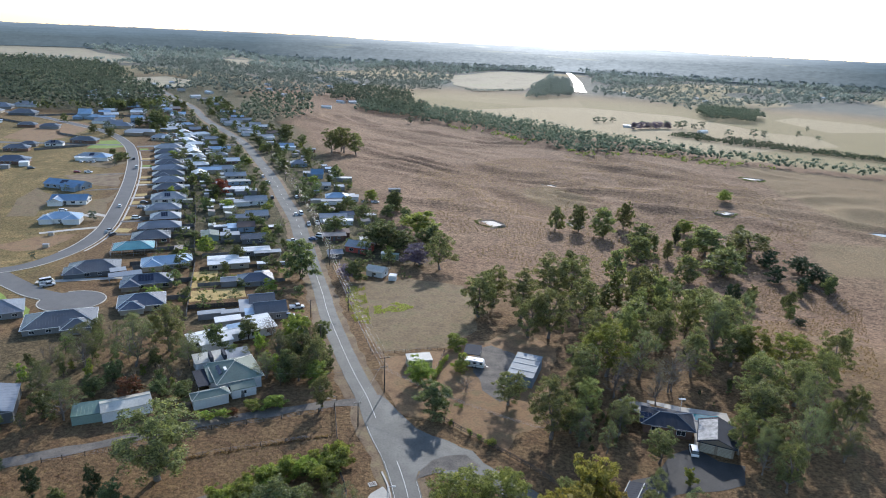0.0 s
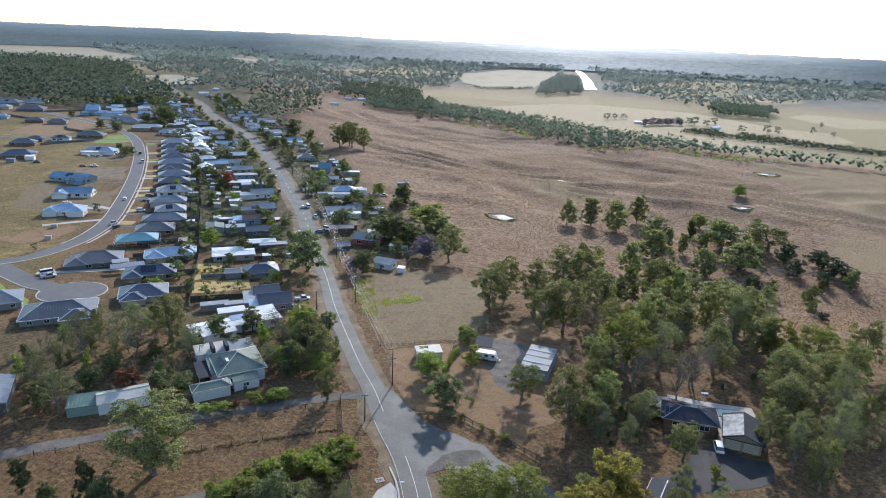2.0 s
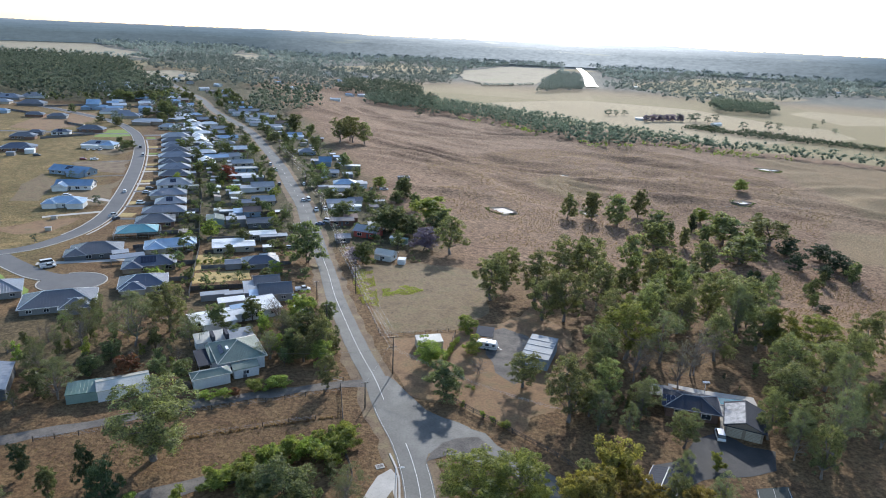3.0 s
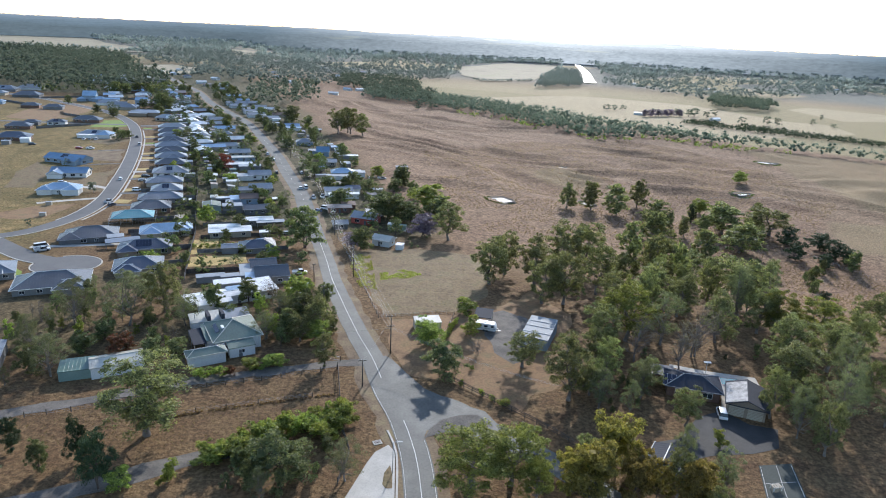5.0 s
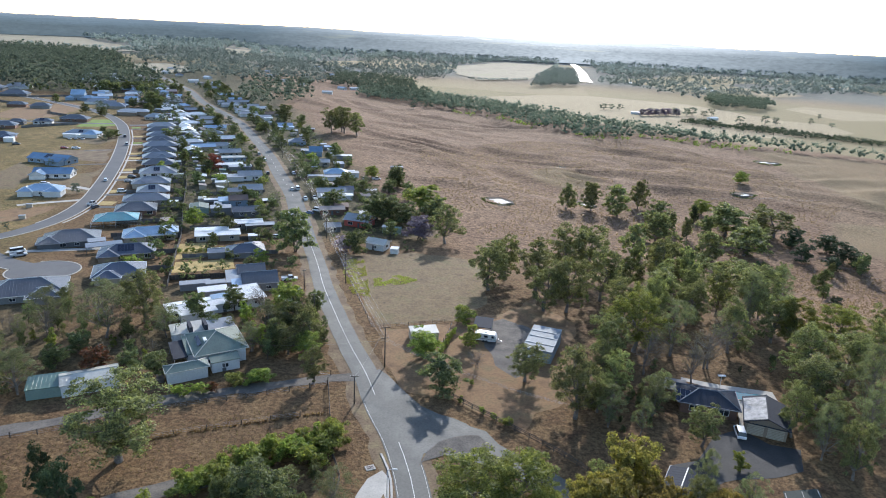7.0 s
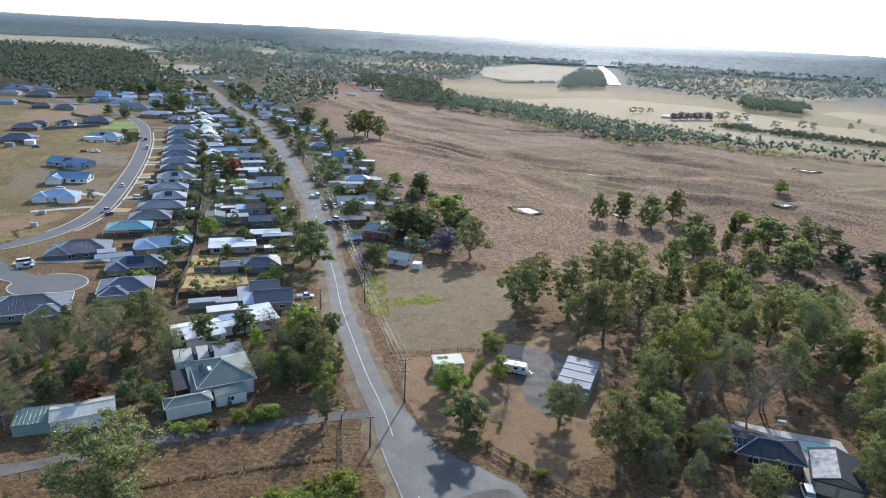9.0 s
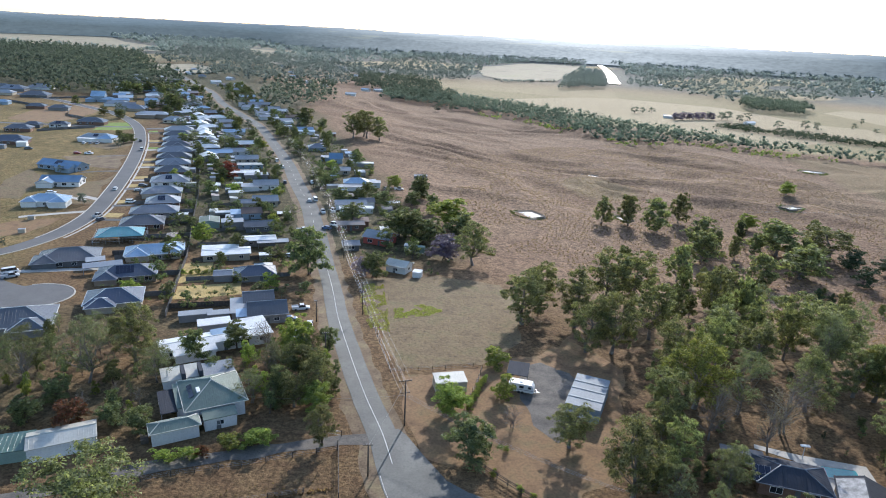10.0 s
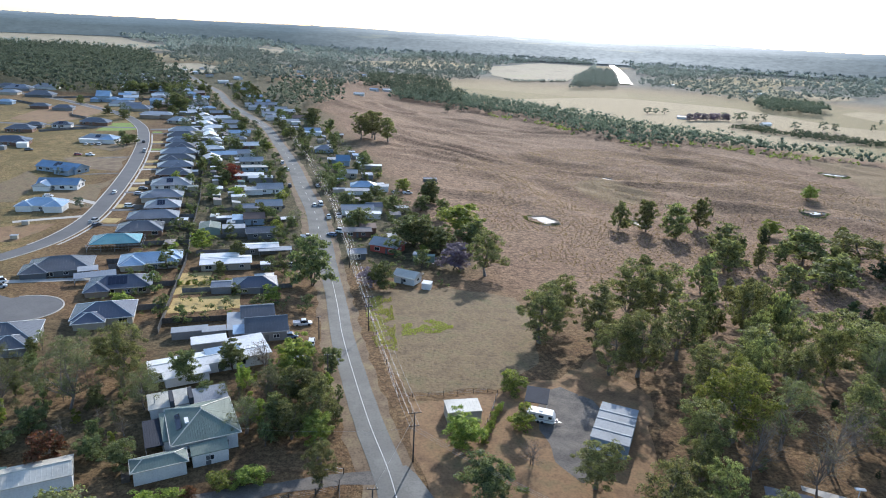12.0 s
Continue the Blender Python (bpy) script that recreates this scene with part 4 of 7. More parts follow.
def roof_shape(w, d, h, kind, pitch, ribs):
    """A folded sheet roof with eave thickness, and the lines of its ridges. Ridge along the longer side."""
    turn = d > w and kind != "flat"
    L, S = (d, w) if turn else (w, d)
    rise = S / 2 * math.tan(radians(pitch)) if kind != "flat" else S * math.tan(radians(pitch))
    m = pose(0, 0, h, 0, 0, 90 if turn else 0)
    s, lines = Shape(), []
    for q in slopes(L, S, kind, rise):
        n = len(q)
        low = [Vector(p) - Vector((0, 0, 0.16)) for p in q]
        p0, p1 = Vector(q[0]), Vector(q[1])
        e = (p1 - p0).normalized()
        length = (p1 - p0).length
        up = Vector(q[-1]) - p0
        up = up - e * up.dot(e)
        ins_l, ins_r = (Vector(q[-1]) - p0).dot(e), length - (Vector(q[2]) - p0).dot(e)
        if ribs:
            nrm = e.cross(up).normalized()
            stops = rib_stops(length, ribs) + [(k, 0.0) for k in (ins_l, length - ins_r) if 0.02 < k < length - 0.02]
            rows = []
            for k, z in sorted(stops):
                f = min(1.0, k / ins_l if ins_l > 0.05 else 1.0, (length - k) / ins_r if ins_r > 0.05 else 1.0)
                rows.append((p0 + e * k + nrm * z * (f > 0), p0 + e * k + up * f + nrm * z * (f > 0)))
            for (a0, b0), (a1, b1) in zip(rows, rows[1:]):
                pts = [a0, a1, b1, b0]
                pts = [p for i, p in enumerate(pts) if (p - pts[i - 1]).length > 1e-5]
                if len(pts) > 2:
                    s.poly(*[m @ p for p in pts])
        else:
            s.poly(*[m @ Vector(p) for p in q])
        s.poly(*[m @ p for p in reversed(low)])
        for i in range(n) if kind == "flat" else (0, 1, 3) if kind == "gable" else (0,):
            s.poly(m @ Vector(q[i]), m @ low[i], m @ low[(i + 1) % n], m @ Vector(q[(i + 1) % n]))
    if kind == "hip":
        k = max(L / 2 - S / 2, 0.02)
        tops = [Vector((-k, 0, rise)), Vector((k, 0, rise))]
        lines.append((m @ tops[0], m @ tops[1]))
        for sx in (-1, 1):
            for sy in (-1, 1):
                lines.append((m @ Vector((sx * L / 2, sy * S / 2, 0.02)), m @ tops[(sx + 1) // 2]))
    elif kind == "gable":
        lines.append((m @ Vector((-L / 2, 0, rise)), m @ Vector((L / 2, 0, rise))))
    return s.weld(), lines, rise, turn


def gutter_shape(w, d, h):
    """A ring of gutter round the eaves."""
    s = Shape()
    a, b = w / 2, d / 2
    c = [(-1, -1), (1, -1), (1, 1), (-1, 1)]
    rings = [[(sx * (a + o), sy * (b + o), z) for sx, sy in c] for o, z in ((0.0, h - 0.15), (0.11, h - 0.15), (0.11, h + 0.02), (0.0, h + 0.02))]
    for r0, r1 in zip(rings, rings[1:] + rings[:1]):
        for i in range(4):
            j = (i + 1) % 4
            s.poly(r0[i], r0[j], r1[j], r1[i])
    return s.weld()


def wing(house_ob, cx, cy, w, d, h, kind, pitch, roof, wall, cap=WHITE, ribs=0.8, eave=0.5, windows=True, rot=0.0, carport=False, seed=0):
    """One block of a house: walls, roof, ridge capping, gutters, windows."""
    at = pose(cx, cy, 0, 0, 0, rot)
    top, caps, rise, turn = roof_shape(w, d, h, kind, pitch, ribs)
    a, b = w / 2 - eave, d / 2 - eave
    lift = eave * math.tan(radians(pitch))
    obs = [part("roof", top, roof, house_ob)]
    for i, (p, q) in enumerate(caps):
        obs.append(part("hip_cap" if i else "ridge_cap", Shape().rod(p, q, 0.12, 0.12, 5), cap, house_ob))
    if kind != "flat":
        obs.append(part("gutter", gutter_shape(w, d, h), cap, house_ob))
    if carport:
        for sx in (-1, 1):
            for sy in (-1, 0, 1):
                z1 = h + (sy * b + d / 2) * math.tan(radians(pitch)) - 0.15 if kind == "flat" else h
                obs.append(part("post", Shape().box(sx * a - 0.06, sy * b - 0.06, -0.3, sx * a + 0.06, sy * b + 0.06, z1), STEEL, house_ob))
    else:
        body = Shape().box(-a, -b, -0.6, a, b, h - 0.02)
        if kind == "gable":
            z0, zr = h - 0.02, h + rise - 0.12
            if turn:
                for y in (-b, b):
                    body.poly((-a, y, z0), (a, y, z0), (0, y, zr))
            else:
                for x in (-a, a):
                    body.poly((x, -b, z0), (x, b, z0), (x, 0, zr))
        if kind == "flat":
            zf, zb = h + lift - 0.15, h + (d - eave) * math.tan(radians(pitch)) - 0.15
            body = Shape()
            c = [(-a, -b), (a, -b), (a, b), (-a, b)]
            z = [zf, zf, zb, zb]
            for i in range(4):
                j = (i + 1) % 4
                body.poly((*c[i], -0.6), (*c[j], -0.6), (*c[j], z[j]), (*c[i], z[i]))
        obs.append(part("wall", body, wall, house_ob))
        if windows:
            rng = random.Random(seed + int(w * 10))
            for side, length, depth in ((0, 2 * a, b), (90, 2 * b, a), (-90, 2 * b, a)):
                n = max(1, int(length / 4.2))
                for i in range(n):
                    x = (i + 0.5) / n * length - length / 2 + rng.uniform(-0.4, 0.4)
                    big = rng.random() < 0.35
                    window(house_ob, at @ pose(0, 0, 0, 0, 0, side) @ pose(x, -depth - 0.002, min(1.5, h * 0.55)), 2.2 if big else 1.5, 1.4 if big else 1.05)
            x = rng.uniform(-0.3, 0.3) * a
            door = part("door", Shape().box(x - 0.45, -b - 0.05, 0.0, x + 0.45, -b, 2.05), WALL["dark"], house_ob)
            obs.append(door)
    for o in obs:
        o.matrix_basis = at
    return rise


house_seed = [0]


def house(x, y, rot, w, d, roof, wall, kind="hip", h=2.5, pitch=24, wings=(), label="", ribs=0.8, cap=None, name="house", panels=0, z=None, windows=True, group=""):
    house_seed[0] += 1
    ob = thing(name, x, y, rot, label or f"single-storey {wall} house with {roof} metal roof", "shed" if "shed" in name else "house", group, z=z)
    light_caps = ROOF[roof] if roof in ("white", "cream", "zinc", "rust", "brown", "redtile") else ROOF["zinc"]
    cap = cap or light_caps
    wing(ob, 0, 0, w, d, h, kind, pitch, ROOF[roof], WALL[wall], cap, ribs, 0.5 if "shed" not in name else 0.12, windows=windows, seed=house_seed[0])
    for cx, cy, ww, dd, hh, kk, pp, *more in wings:
        wing(ob, cx, cy, ww, dd, hh, kk, pp, ROOF[more[0]] if more else ROOF[roof], WALL[wall], cap, ribs, 0.4, windows=False, carport=len(more) > 1, seed=house_seed[0])
    for i in range(panels):
        t = math.tan(radians(pitch))
        yy = -d * 0.27
        p = part("solar_panel", Shape().box(-0.5, -0.85, 0.06, 0.5, 0.85, 0.1), SOLAR, ob, "dark glass solar panel")
        p.matrix_basis = pose(-panels * 0.26 + (i % ((panels + 1) // 2)) * 1.05, yy + (i // ((panels + 1) // 2)) * 1.7 * math.cos(radians(pitch)), h + (d / 2 + yy + (i // ((panels + 1) // 2)) * 1.7 * math.cos(radians(pitch))) * t, pitch, 0, 0)
    return ob


def shed(x, y, rot, w, d, roof="zinc", wall="grey", kind="gable", h=2.4, pitch=12, label="", open_sided=False):
    if open_sided:
        ob = thing("carport", x, y, rot, label or f"open carport with {roof} metal roof", "carport")
        wing(ob, 0, 0, w, d, h, kind, pitch, ROOF[roof], WALL[wall], ROOF[roof], 0.8, 0.15, carport=True)
        return ob
    return house(x, y, rot, w, d, roof, wall, kind, h, pitch, label=label or f"{wall} garden shed with {roof} metal roof", name="shed", windows=False)


# ---- fences, poles, cars ----
def wire_fence(name, pts, gap=3.2, h=1.15, r=0.07, rails=0, label="weathered timber post and wire fence"):
    """Posts with wires, or with timber rails, along a plan line."""
    line = glide(pts, 1.0) if len(pts) > 2 else [np.array(pts[0], float) + (np.array(pts[1]) - np.array(pts[0])) * t for t in np.linspace(0, 1, max(2, int(math.dist(*pts))))]
    ob = thing(name, *line[0], 0, label, "fence")
    o, zo = line[0], land(*line[0])
    me = Shape().rod((0, 0, -0.3), (0, 0, h), r, r * 0.9, 6).mesh("post", TIMBER)
    spots, run = [line[0]], 0.0
    for a, b in zip(line, line[1:]):
        run += np.linalg.norm(b - a)
        if run >= gap:
            spots.append(b)
            run = 0.0
    rng = random.Random(len(spots))
    for p in spots:
        q = part("post", me, None, ob)
        q.matrix_basis = pose(p[0] - o[0], p[1] - o[1], land(*p) - zo, rng.uniform(-3, 3), rng.uniform(-3, 3), 0)
    for z in ((0.35, 0.75, 1.05) if not rails else (0.45, 0.95, 1.3)[:rails]):
        w = Shape().tube([(c[0] - o[0], c[1] - o[1], land(*c) - zo + z) for c in spots], 0.085 if rails else 0.012)
        part("rail" if rails else "wire", w, TIMBER if rails else STEEL, ob)
    return ob


PANELS = {}


def sheet_fence(p, q, h=1.75, material=None, label="dark grey metal sheet fence"):
    """A boundary fence of upright sheet panels, 2.4 m each."""
    material = material or PALING
    p, q = np.array(p, float), np.array(q, float)
    n = max(1, round(np.linalg.norm(q - p) / 2.4))
    d = (q - p) / n
    w, ang = np.linalg.norm(d), math.degrees(math.atan2(d[1], d[0]))
    key = (round(w, 2), h, material.name)
    if key not in PANELS:
        n_fold = 12
        folds = [(w * i / n_fold, 0.03 * (1 if i // 2 % 2 else -1)) for i in range(n_fold + 1)]
        s = Shape().loft([[(0, -0.03, z), *[(x, y, z) for x, y in folds[1:-1]], (w, -0.03, z), (w, 0.05, z), (0, 0.05, z)] for z in (-0.35, h)])
        PANELS[key] = s.mesh("panel", material), Shape().box(-0.045, -0.05, -0.35, 0.045, 0.06, h + 0.05).mesh("post", material)
    ob = thing("boundary_fence", p[0], p[1], ang, label, "fence", "garden fences")
    for i in range(n):
        c = p + d * i
        for name, me in zip(("panel", "post"), PANELS[key]):
            part(name, me, None, ob).matrix_basis = pose(i * w, 0, land(*c) - land(*p))
    return ob


def power_pole(x, y, h, rot, arms=((0.3, 2.4),), label="grey timber power pole with crossarm"):
    ob = thing("power_pole", x, y, rot, label, "power pole")
    part("pole", Shape().rod((0, 0, -0.5), (0, 0, h), 0.17, 0.12, 10), TIMBER, ob, smooth=True)
    for dz, w in arms:
        arm = part("crossarm", Shape().box(-w / 2, 0.12, h - dz - 0.06, w / 2, 0.24, h - dz + 0.06), TIMBER, ob)
        for k in range(4):
            xx = (k / 3 - 0.5) * (w - 0.2)
            part("insulator", Shape().rod((xx, 0.18, h - dz + 0.06), (xx, 0.18, h - dz + 0.26), 0.05, 0.035, 6), WHITE, arm)
    return ob


def cable(p, q, sag, r=0.015):
    s = Shape().tube([Vector(p).lerp(Vector(q), i / 12) - Vector((0, 0, sag * 4 * i / 12 * (1 - i / 12))) for i in range(13)], r, 3)
    return solo("power_cable", s, WIRE, "thin sagging overhead power cable", "cable", "power cables")


CARS = {}


def car(x, y, rot, colour=(0.75, 0.75, 0.75), word="white", style="sedan"):
    """A parked car: lofted body, glass band, roof, wheels."""
    key = (word, style)
    label = {"sedan": f"parked {word} hatchback car", "ute": f"parked {word} utility truck", "van": f"parked {word} delivery van", "suv": f"parked {word} four-wheel drive"}[style]
    if key in CARS:
        ob = copy_thing(CARS[key], pose(x, y, land(x, y), 0, 0, rot))
        return ob
    ob = thing("car", x, y, rot, label, "car", "parked cars")
    m = mat("car_" + word, [tuple(c * 0.95 for c in colour), colour], 2.0, 0.2, 0.3, coat=0.5, wear=0.06)
    L, W, H = {"sedan": (4.4, 1.76, 1.45), "ute": (5.2, 1.85, 1.75), "van": (5.0, 1.9, 2.0), "suv": (4.8, 1.88, 1.8)}[style]

    def ring(px, hw, z0, z1, tuck=0.0):
        return [(px, -hw + 0.05, z0), (px, hw - 0.05, z0), (px, hw, (z0 + z1) / 2), (px, hw - tuck, z1), (px, -hw + tuck, z1), (px, -hw, (z0 + z1) / 2)]

    belt = 0.95 if style != "van" else 1.1
    hood = belt - 0.12 if style != "van" else belt
    part("body", Shape().loft([ring(-L / 2, W / 2 - 0.15, 0.4, belt - 0.2, 0.1), ring(-L / 2 + 0.15, W / 2, 0.25, belt, 0.06), ring(L * 0.15, W / 2, 0.22, belt, 0.06), ring(L / 2 - 0.35, W / 2, 0.25, hood, 0.1), ring(L / 2, W / 2 - 0.2, 0.4, hood - 0.2, 0.12)]), m, ob, smooth=False)
    x0, x1 = {"sedan": (-L / 2 + 0.3, L * 0.2), "ute": (-L * 0.12, L * 0.22), "van": (-L / 2 + 0.12, L * 0.36), "suv": (-L / 2 + 0.2, L * 0.2)}[style]
    rake = 0.55 if style != "van" else 0.35

    def cab(z, grow, tuck):
        return [(x0 + grow * 0.3, -W / 2 + tuck, z), (x1 - grow * rake + 0.35, -W / 2 + tuck, z), (x1 - grow * rake + 0.35, W / 2 - tuck, z), (x0 + grow * 0.3, W / 2 - tuck, z)]

    part("glasshouse", Shape().loft([cab(belt - 0.02, 0, 0.06), cab(H - 0.1, 1, 0.2)]), GLASS, ob, "dark tinted glass")
    part("roof", Shape().loft([cab(H - 0.1, 0.98, 0.195), cab(H - 0.03, 1.05, 0.22), cab(H, 1.25, 0.34)]), m, ob)
    if style == "ute":
        part("tray", Shape().box(-L / 2 + 0.05, -W / 2 + 0.02, belt, -L * 0.13, -W / 2 + 0.1, belt + 0.28).box(-L / 2 + 0.05, W / 2 - 0.1, belt, -L * 0.13, W / 2 - 0.02, belt + 0.28).box(-L / 2, -W / 2 + 0.02, belt, -L / 2 + 0.08, W / 2 - 0.02, belt + 0.28), m, ob)
    for sx in (-0.3, 0.31):
        for sy in (-1, 1):
            part("wheel", Shape().rod((sx * L, sy * (W / 2 - 0.2), 0.32), (sx * L, sy * (W / 2 + 0.01), 0.32), 0.33, 0.33, 12), TYRE, ob)
    for sy in (-1, 1):
        part("headlight", Shape().box(L / 2 - 0.14, sy * 0.55 - 0.16, 0.6, L / 2 + 0.01, sy * 0.55 + 0.16, 0.74), WHITE, ob)
    CARS[key] = ob
    return ob


# ---- trees near the camera's way: kind, place, height, crown radius ----
WEST_GARDEN = [
    ('gum', -57.4, 117.4, 18, 9.6),
    ('thin', -96.5, 163.5, 14, 5.3),
    ('thin', -83.4, 165.8, 16, 6.8),
    ('gum', -78.5, 176.3, 15, 6.1),
    ('thin', -69.3, 167.4, 11, 4),
    ('red', -77.1, 149.0, 6.5, 4.4),
    ('bush', -70.8, 150.8, 5, 3.1),
    ('bush', -64.0, 148.8, 6, 3.6),
    ('thin', -88.7, 137.8, 11, 4.5),
    ('bush', -93.5, 138.3, 8, 3.4),
    ('thin', -97.6, 145.2, 12, 3.8),
    ('bush', -87.2, 149.4, 6, 3.6),
    ('bush', -86.0, 157.0, 6, 3.2),
    ('dark', -58.9, 101.2, 12, 4),
    ('light', -47.5, 103.7, 5, 2.2),
    ('light', -55.0, 101.0, 5, 2.8),
    ('bush', -28.0, 105.4, 10, 6.6),
    ('light', -41.8, 110.0, 4, 3.6),
    ('light', -37.1, 112.5, 4.5, 4.3),
    ('light', -33.8, 118.7, 5, 3.8),
]
WEST_GROVE = [
    ('light', -31.5, 120.1, 5, 3.2),
    ('light', -25.4, 121.6, 4.5, 3.9),
    ('light', -22.1, 118.7, 5, 3.8),
    ('light', -20.1, 123.0, 5.5, 4),
    ('light', -18.9, 125.5, 5, 2.7),
    ('thin', -16.3, 106.6, 10, 3.8),
    ('light', -55.1, 140.7, 3, 2.6),
    ('light', -51.2, 142.0, 3, 2.6),
    ('red', -49.0, 142.8, 2.5, 1.5),
    ('light', -44.8, 146.0, 3, 2.8),
    ('light', -39.5, 147.8, 3.5, 3.1),
    ('light', -41.9, 147.1, 3, 2.3),
    ('bush', -38.4, 172.6, 10, 4.8),
    ('light', -42.9, 186.4, 10, 5.3),
    ('gum', -32.6, 166.2, 11, 4.3),
    ('bush', -39.8, 162.9, 9, 3.9),
    ('thin', -46.0, 161.9, 8, 3.9),
    ('light', -32.2, 160.4, 6.5, 4.2),
    ('thin', -44.7, 173.4, 9, 4.2),
    ('gum', -36.6, 161.3, 8, 3.9),
    ('gum', -27.8, 148.8, 9, 3.4),
    ('bush', -57.7, 186.3, 8, 3.7),
]
STREET_TREES = [
    ('bush', -65.6, 179.0, 9, 3.6),
    ('bare', -50.7, 187.2, 8, 4.1),
    ('bush', -57.9, 171.8, 5, 2.8),
    ('bush', -34.8, 188.7, 7, 3),
    ('bush', -54.2, 249.1, 17, 7.8),
    ('bush', -32.4, 250.2, 10, 5.1),
    ('jac', -9.4, 277.2, 10, 7.1),
    ('gum', 1.9, 273.3, 17, 7.6),
    ('bush', -27.1, 377.2, 9, 5.9),
    ('bush', -30.5, 303.5, 12, 8.1),
    ('bush', -23.4, 301.5, 12, 7.3),
    ('light', -8.7, 325.6, 13, 11.3),
    ('bush', -15.3, 296.0, 11, 7.2),
    ('bush', -3.3, 308.9, 11, 6.8),
    ('bush', -52.7, 319.9, 9, 6.3),
    ('bush', -64.1, 352.0, 8, 5.5),
    ('jac', -36.0, 252.9, 6, 4.9),
    ('bush', -28.7, 358.4, 8, 4.2),
    ('light', -42.1, 396.9, 7, 5.3),
]
PADDOCK_EDGE = [
    ('gum', 70.8, 376.6, 13, 5.8),
    ('gum', 86.2, 382.3, 16, 6.5),
    ('gum', 99.9, 377.8, 16, 8.1),
    ('gum', 118.4, 399.3, 16, 6.5),
    ('gum', 116.8, 359.2, 13, 8.5),
    ('light', 162.2, 410.3, 9, 7.2),
    ('light', 221.8, 494.6, 9, 6.6),
    ('gum', 16.3, 215.1, 17, 7.4),
    ('gum', 22.5, 227.9, 17, 5.9),
    ('gum', 31.7, 216.4, 18, 7.4),
    ('gum', 44.5, 236.5, 20, 8.6),
    ('gum', 54.8, 241.3, 20, 8.3),
    ('gum', 51.9, 210.9, 18, 6.8),
    ('gum', 38.7, 198.3, 18, 6.8),
    ('gum', 31.9, 198.1, 16, 6),
    ('bush', 65.5, 298.7, 10, 3.6),
    ('gum', 51.9, 185.8, 16, 6.4),
    ('glow', 51.8, 171.7, 18, 7.8),
    ('gum', 42.4, 162.2, 15, 6),
    ('gum', 66.5, 201.4, 15, 7),
    ('gum', 30.3, 138.5, 17, 6.4),
    ('gum', 40.2, 146.6, 13, 3.9),
]
EAST_GROVE = [
    ('gum', 21.1, 153.3, 10, 5.1),
    ('light', 5.6, 142.6, 1.6, 0.9),
    ('light', 10.4, 138.6, 2.0, 0.9),
    ('light', 8.4, 150.6, 1.4, 0.7),
    ('light', 15.2, 134.6, 2.4, 1.7),
    ('light', 12.6, 136.8, 1.6, 0.9),
    ('bush', 1.6, 148.0, 9, 5.6),
    ('light', -2.4, 163.0, 7.5, 5),
    ('light', 8.5, 170.2, 5.5, 3.4),
    ('bare', 10.1, 158.9, 5, 2.8),
    ('light', 7.5, 186.0, 5, 3.9),
    ('gum', 107.0, 327.7, 14, 8.5),
    ('gum', 86.2, 250.4, 16, 9.2),
    ('gum', 153.0, 352.9, 16, 12.2),
    ('gum', 180.5, 356.4, 17, 13),
    ('gum', 148.9, 318.6, 14, 11),
    ('gum', 125.4, 304.4, 12, 7.3),
    ('gum', 94.5, 198.6, 20, 9.4),
    ('gum', 97.7, 223.0, 17, 7.7),
    ('gum', 73.4, 193.3, 14, 5.9),
    ('thin', 61.2, 170.1, 16, 5.9),
    ('gum', 77.6, 173.7, 15, 6),
    ('gum', 93.5, 182.9, 15, 5.6),
    ('glow', 97.5, 181.3, 15, 6.3),
    ('glow', 108.0, 178.8, 15, 7.4),
    ('gum', 91.4, 159.8, 16, 7),
    ('gum', 100.9, 159.0, 15, 6.3),
    ('gum', 86.3, 147.2, 14, 7.1),
    ('bare', 67.7, 163.7, 16, 5.7),
]
EAST_SLOPE = [
    ('gum', 108.5, 160.5, 17, 4.9),
    ('thin', 95.8, 143.6, 18, 5),
    ('dark', 175.0, 316.6, 9, 6.2),
    ('dark', 195.7, 331.8, 10, 7.9),
    ('dark', 196.6, 318.1, 10, 7.6),
    ('dark', 198.6, 309.3, 8, 5.4),
    ('dark', 184.0, 304.9, 7, 5.3),
    ('dark', 182.2, 339.4, 10, 7.4),
    ('dark', 151.3, 247.1, 4, 2.7),
    ('gum', 80.9, 133.2, 12, 4.7),
    ('gum', 75.2, 135.0, 13, 3.6),
    ('thin', 86.9, 129.7, 17, 5.2),
    ('gum', 121.5, 178.3, 17, 5.4),
    ('gum', 54.5, 130.2, 10, 4.1),
    ('gum', 50.0, 144.7, 9, 4.2),
    ('glow', 7.6, 106.5, 13, 8.4),
    ('glow', 14.4, 107.8, 13, 7.3),
    ('gold', 35.3, 113.3, 13, 5.6),
    ('gold', 29.4, 105.2, 12, 5.2),
    ('gold', 36.6, 105.0, 11, 3.8),
]
CROSSROADS = [
    ('thin', 46.4, 109.2, 14, 2.4),
    ('gold', 40.7, 105.4, 9, 2.9),
    ('thin', 54.4, 108.5, 10, 2.9),
    ('light', 55.2, 111.0, 4, 1.8),
    ('light', 59.2, 122.9, 4, 2),
    ('glow', 18.3, 103.1, 10, 3.7),
    ('gum', 84.9, 289.6, 14, 6.3),
    ('thin', 91.9, 235.3, 15, 6.1),
    ('bare', 50.9, 159.3, 13, 4.2),
    ('bare', 61.6, 156.1, 14, 3.8),
]
for rows in (WEST_GARDEN, WEST_GROVE, STREET_TREES, PADDOCK_EDGE, EAST_GROVE, EAST_SLOPE, CROSSROADS):
    for row in rows:
        plant(*row)

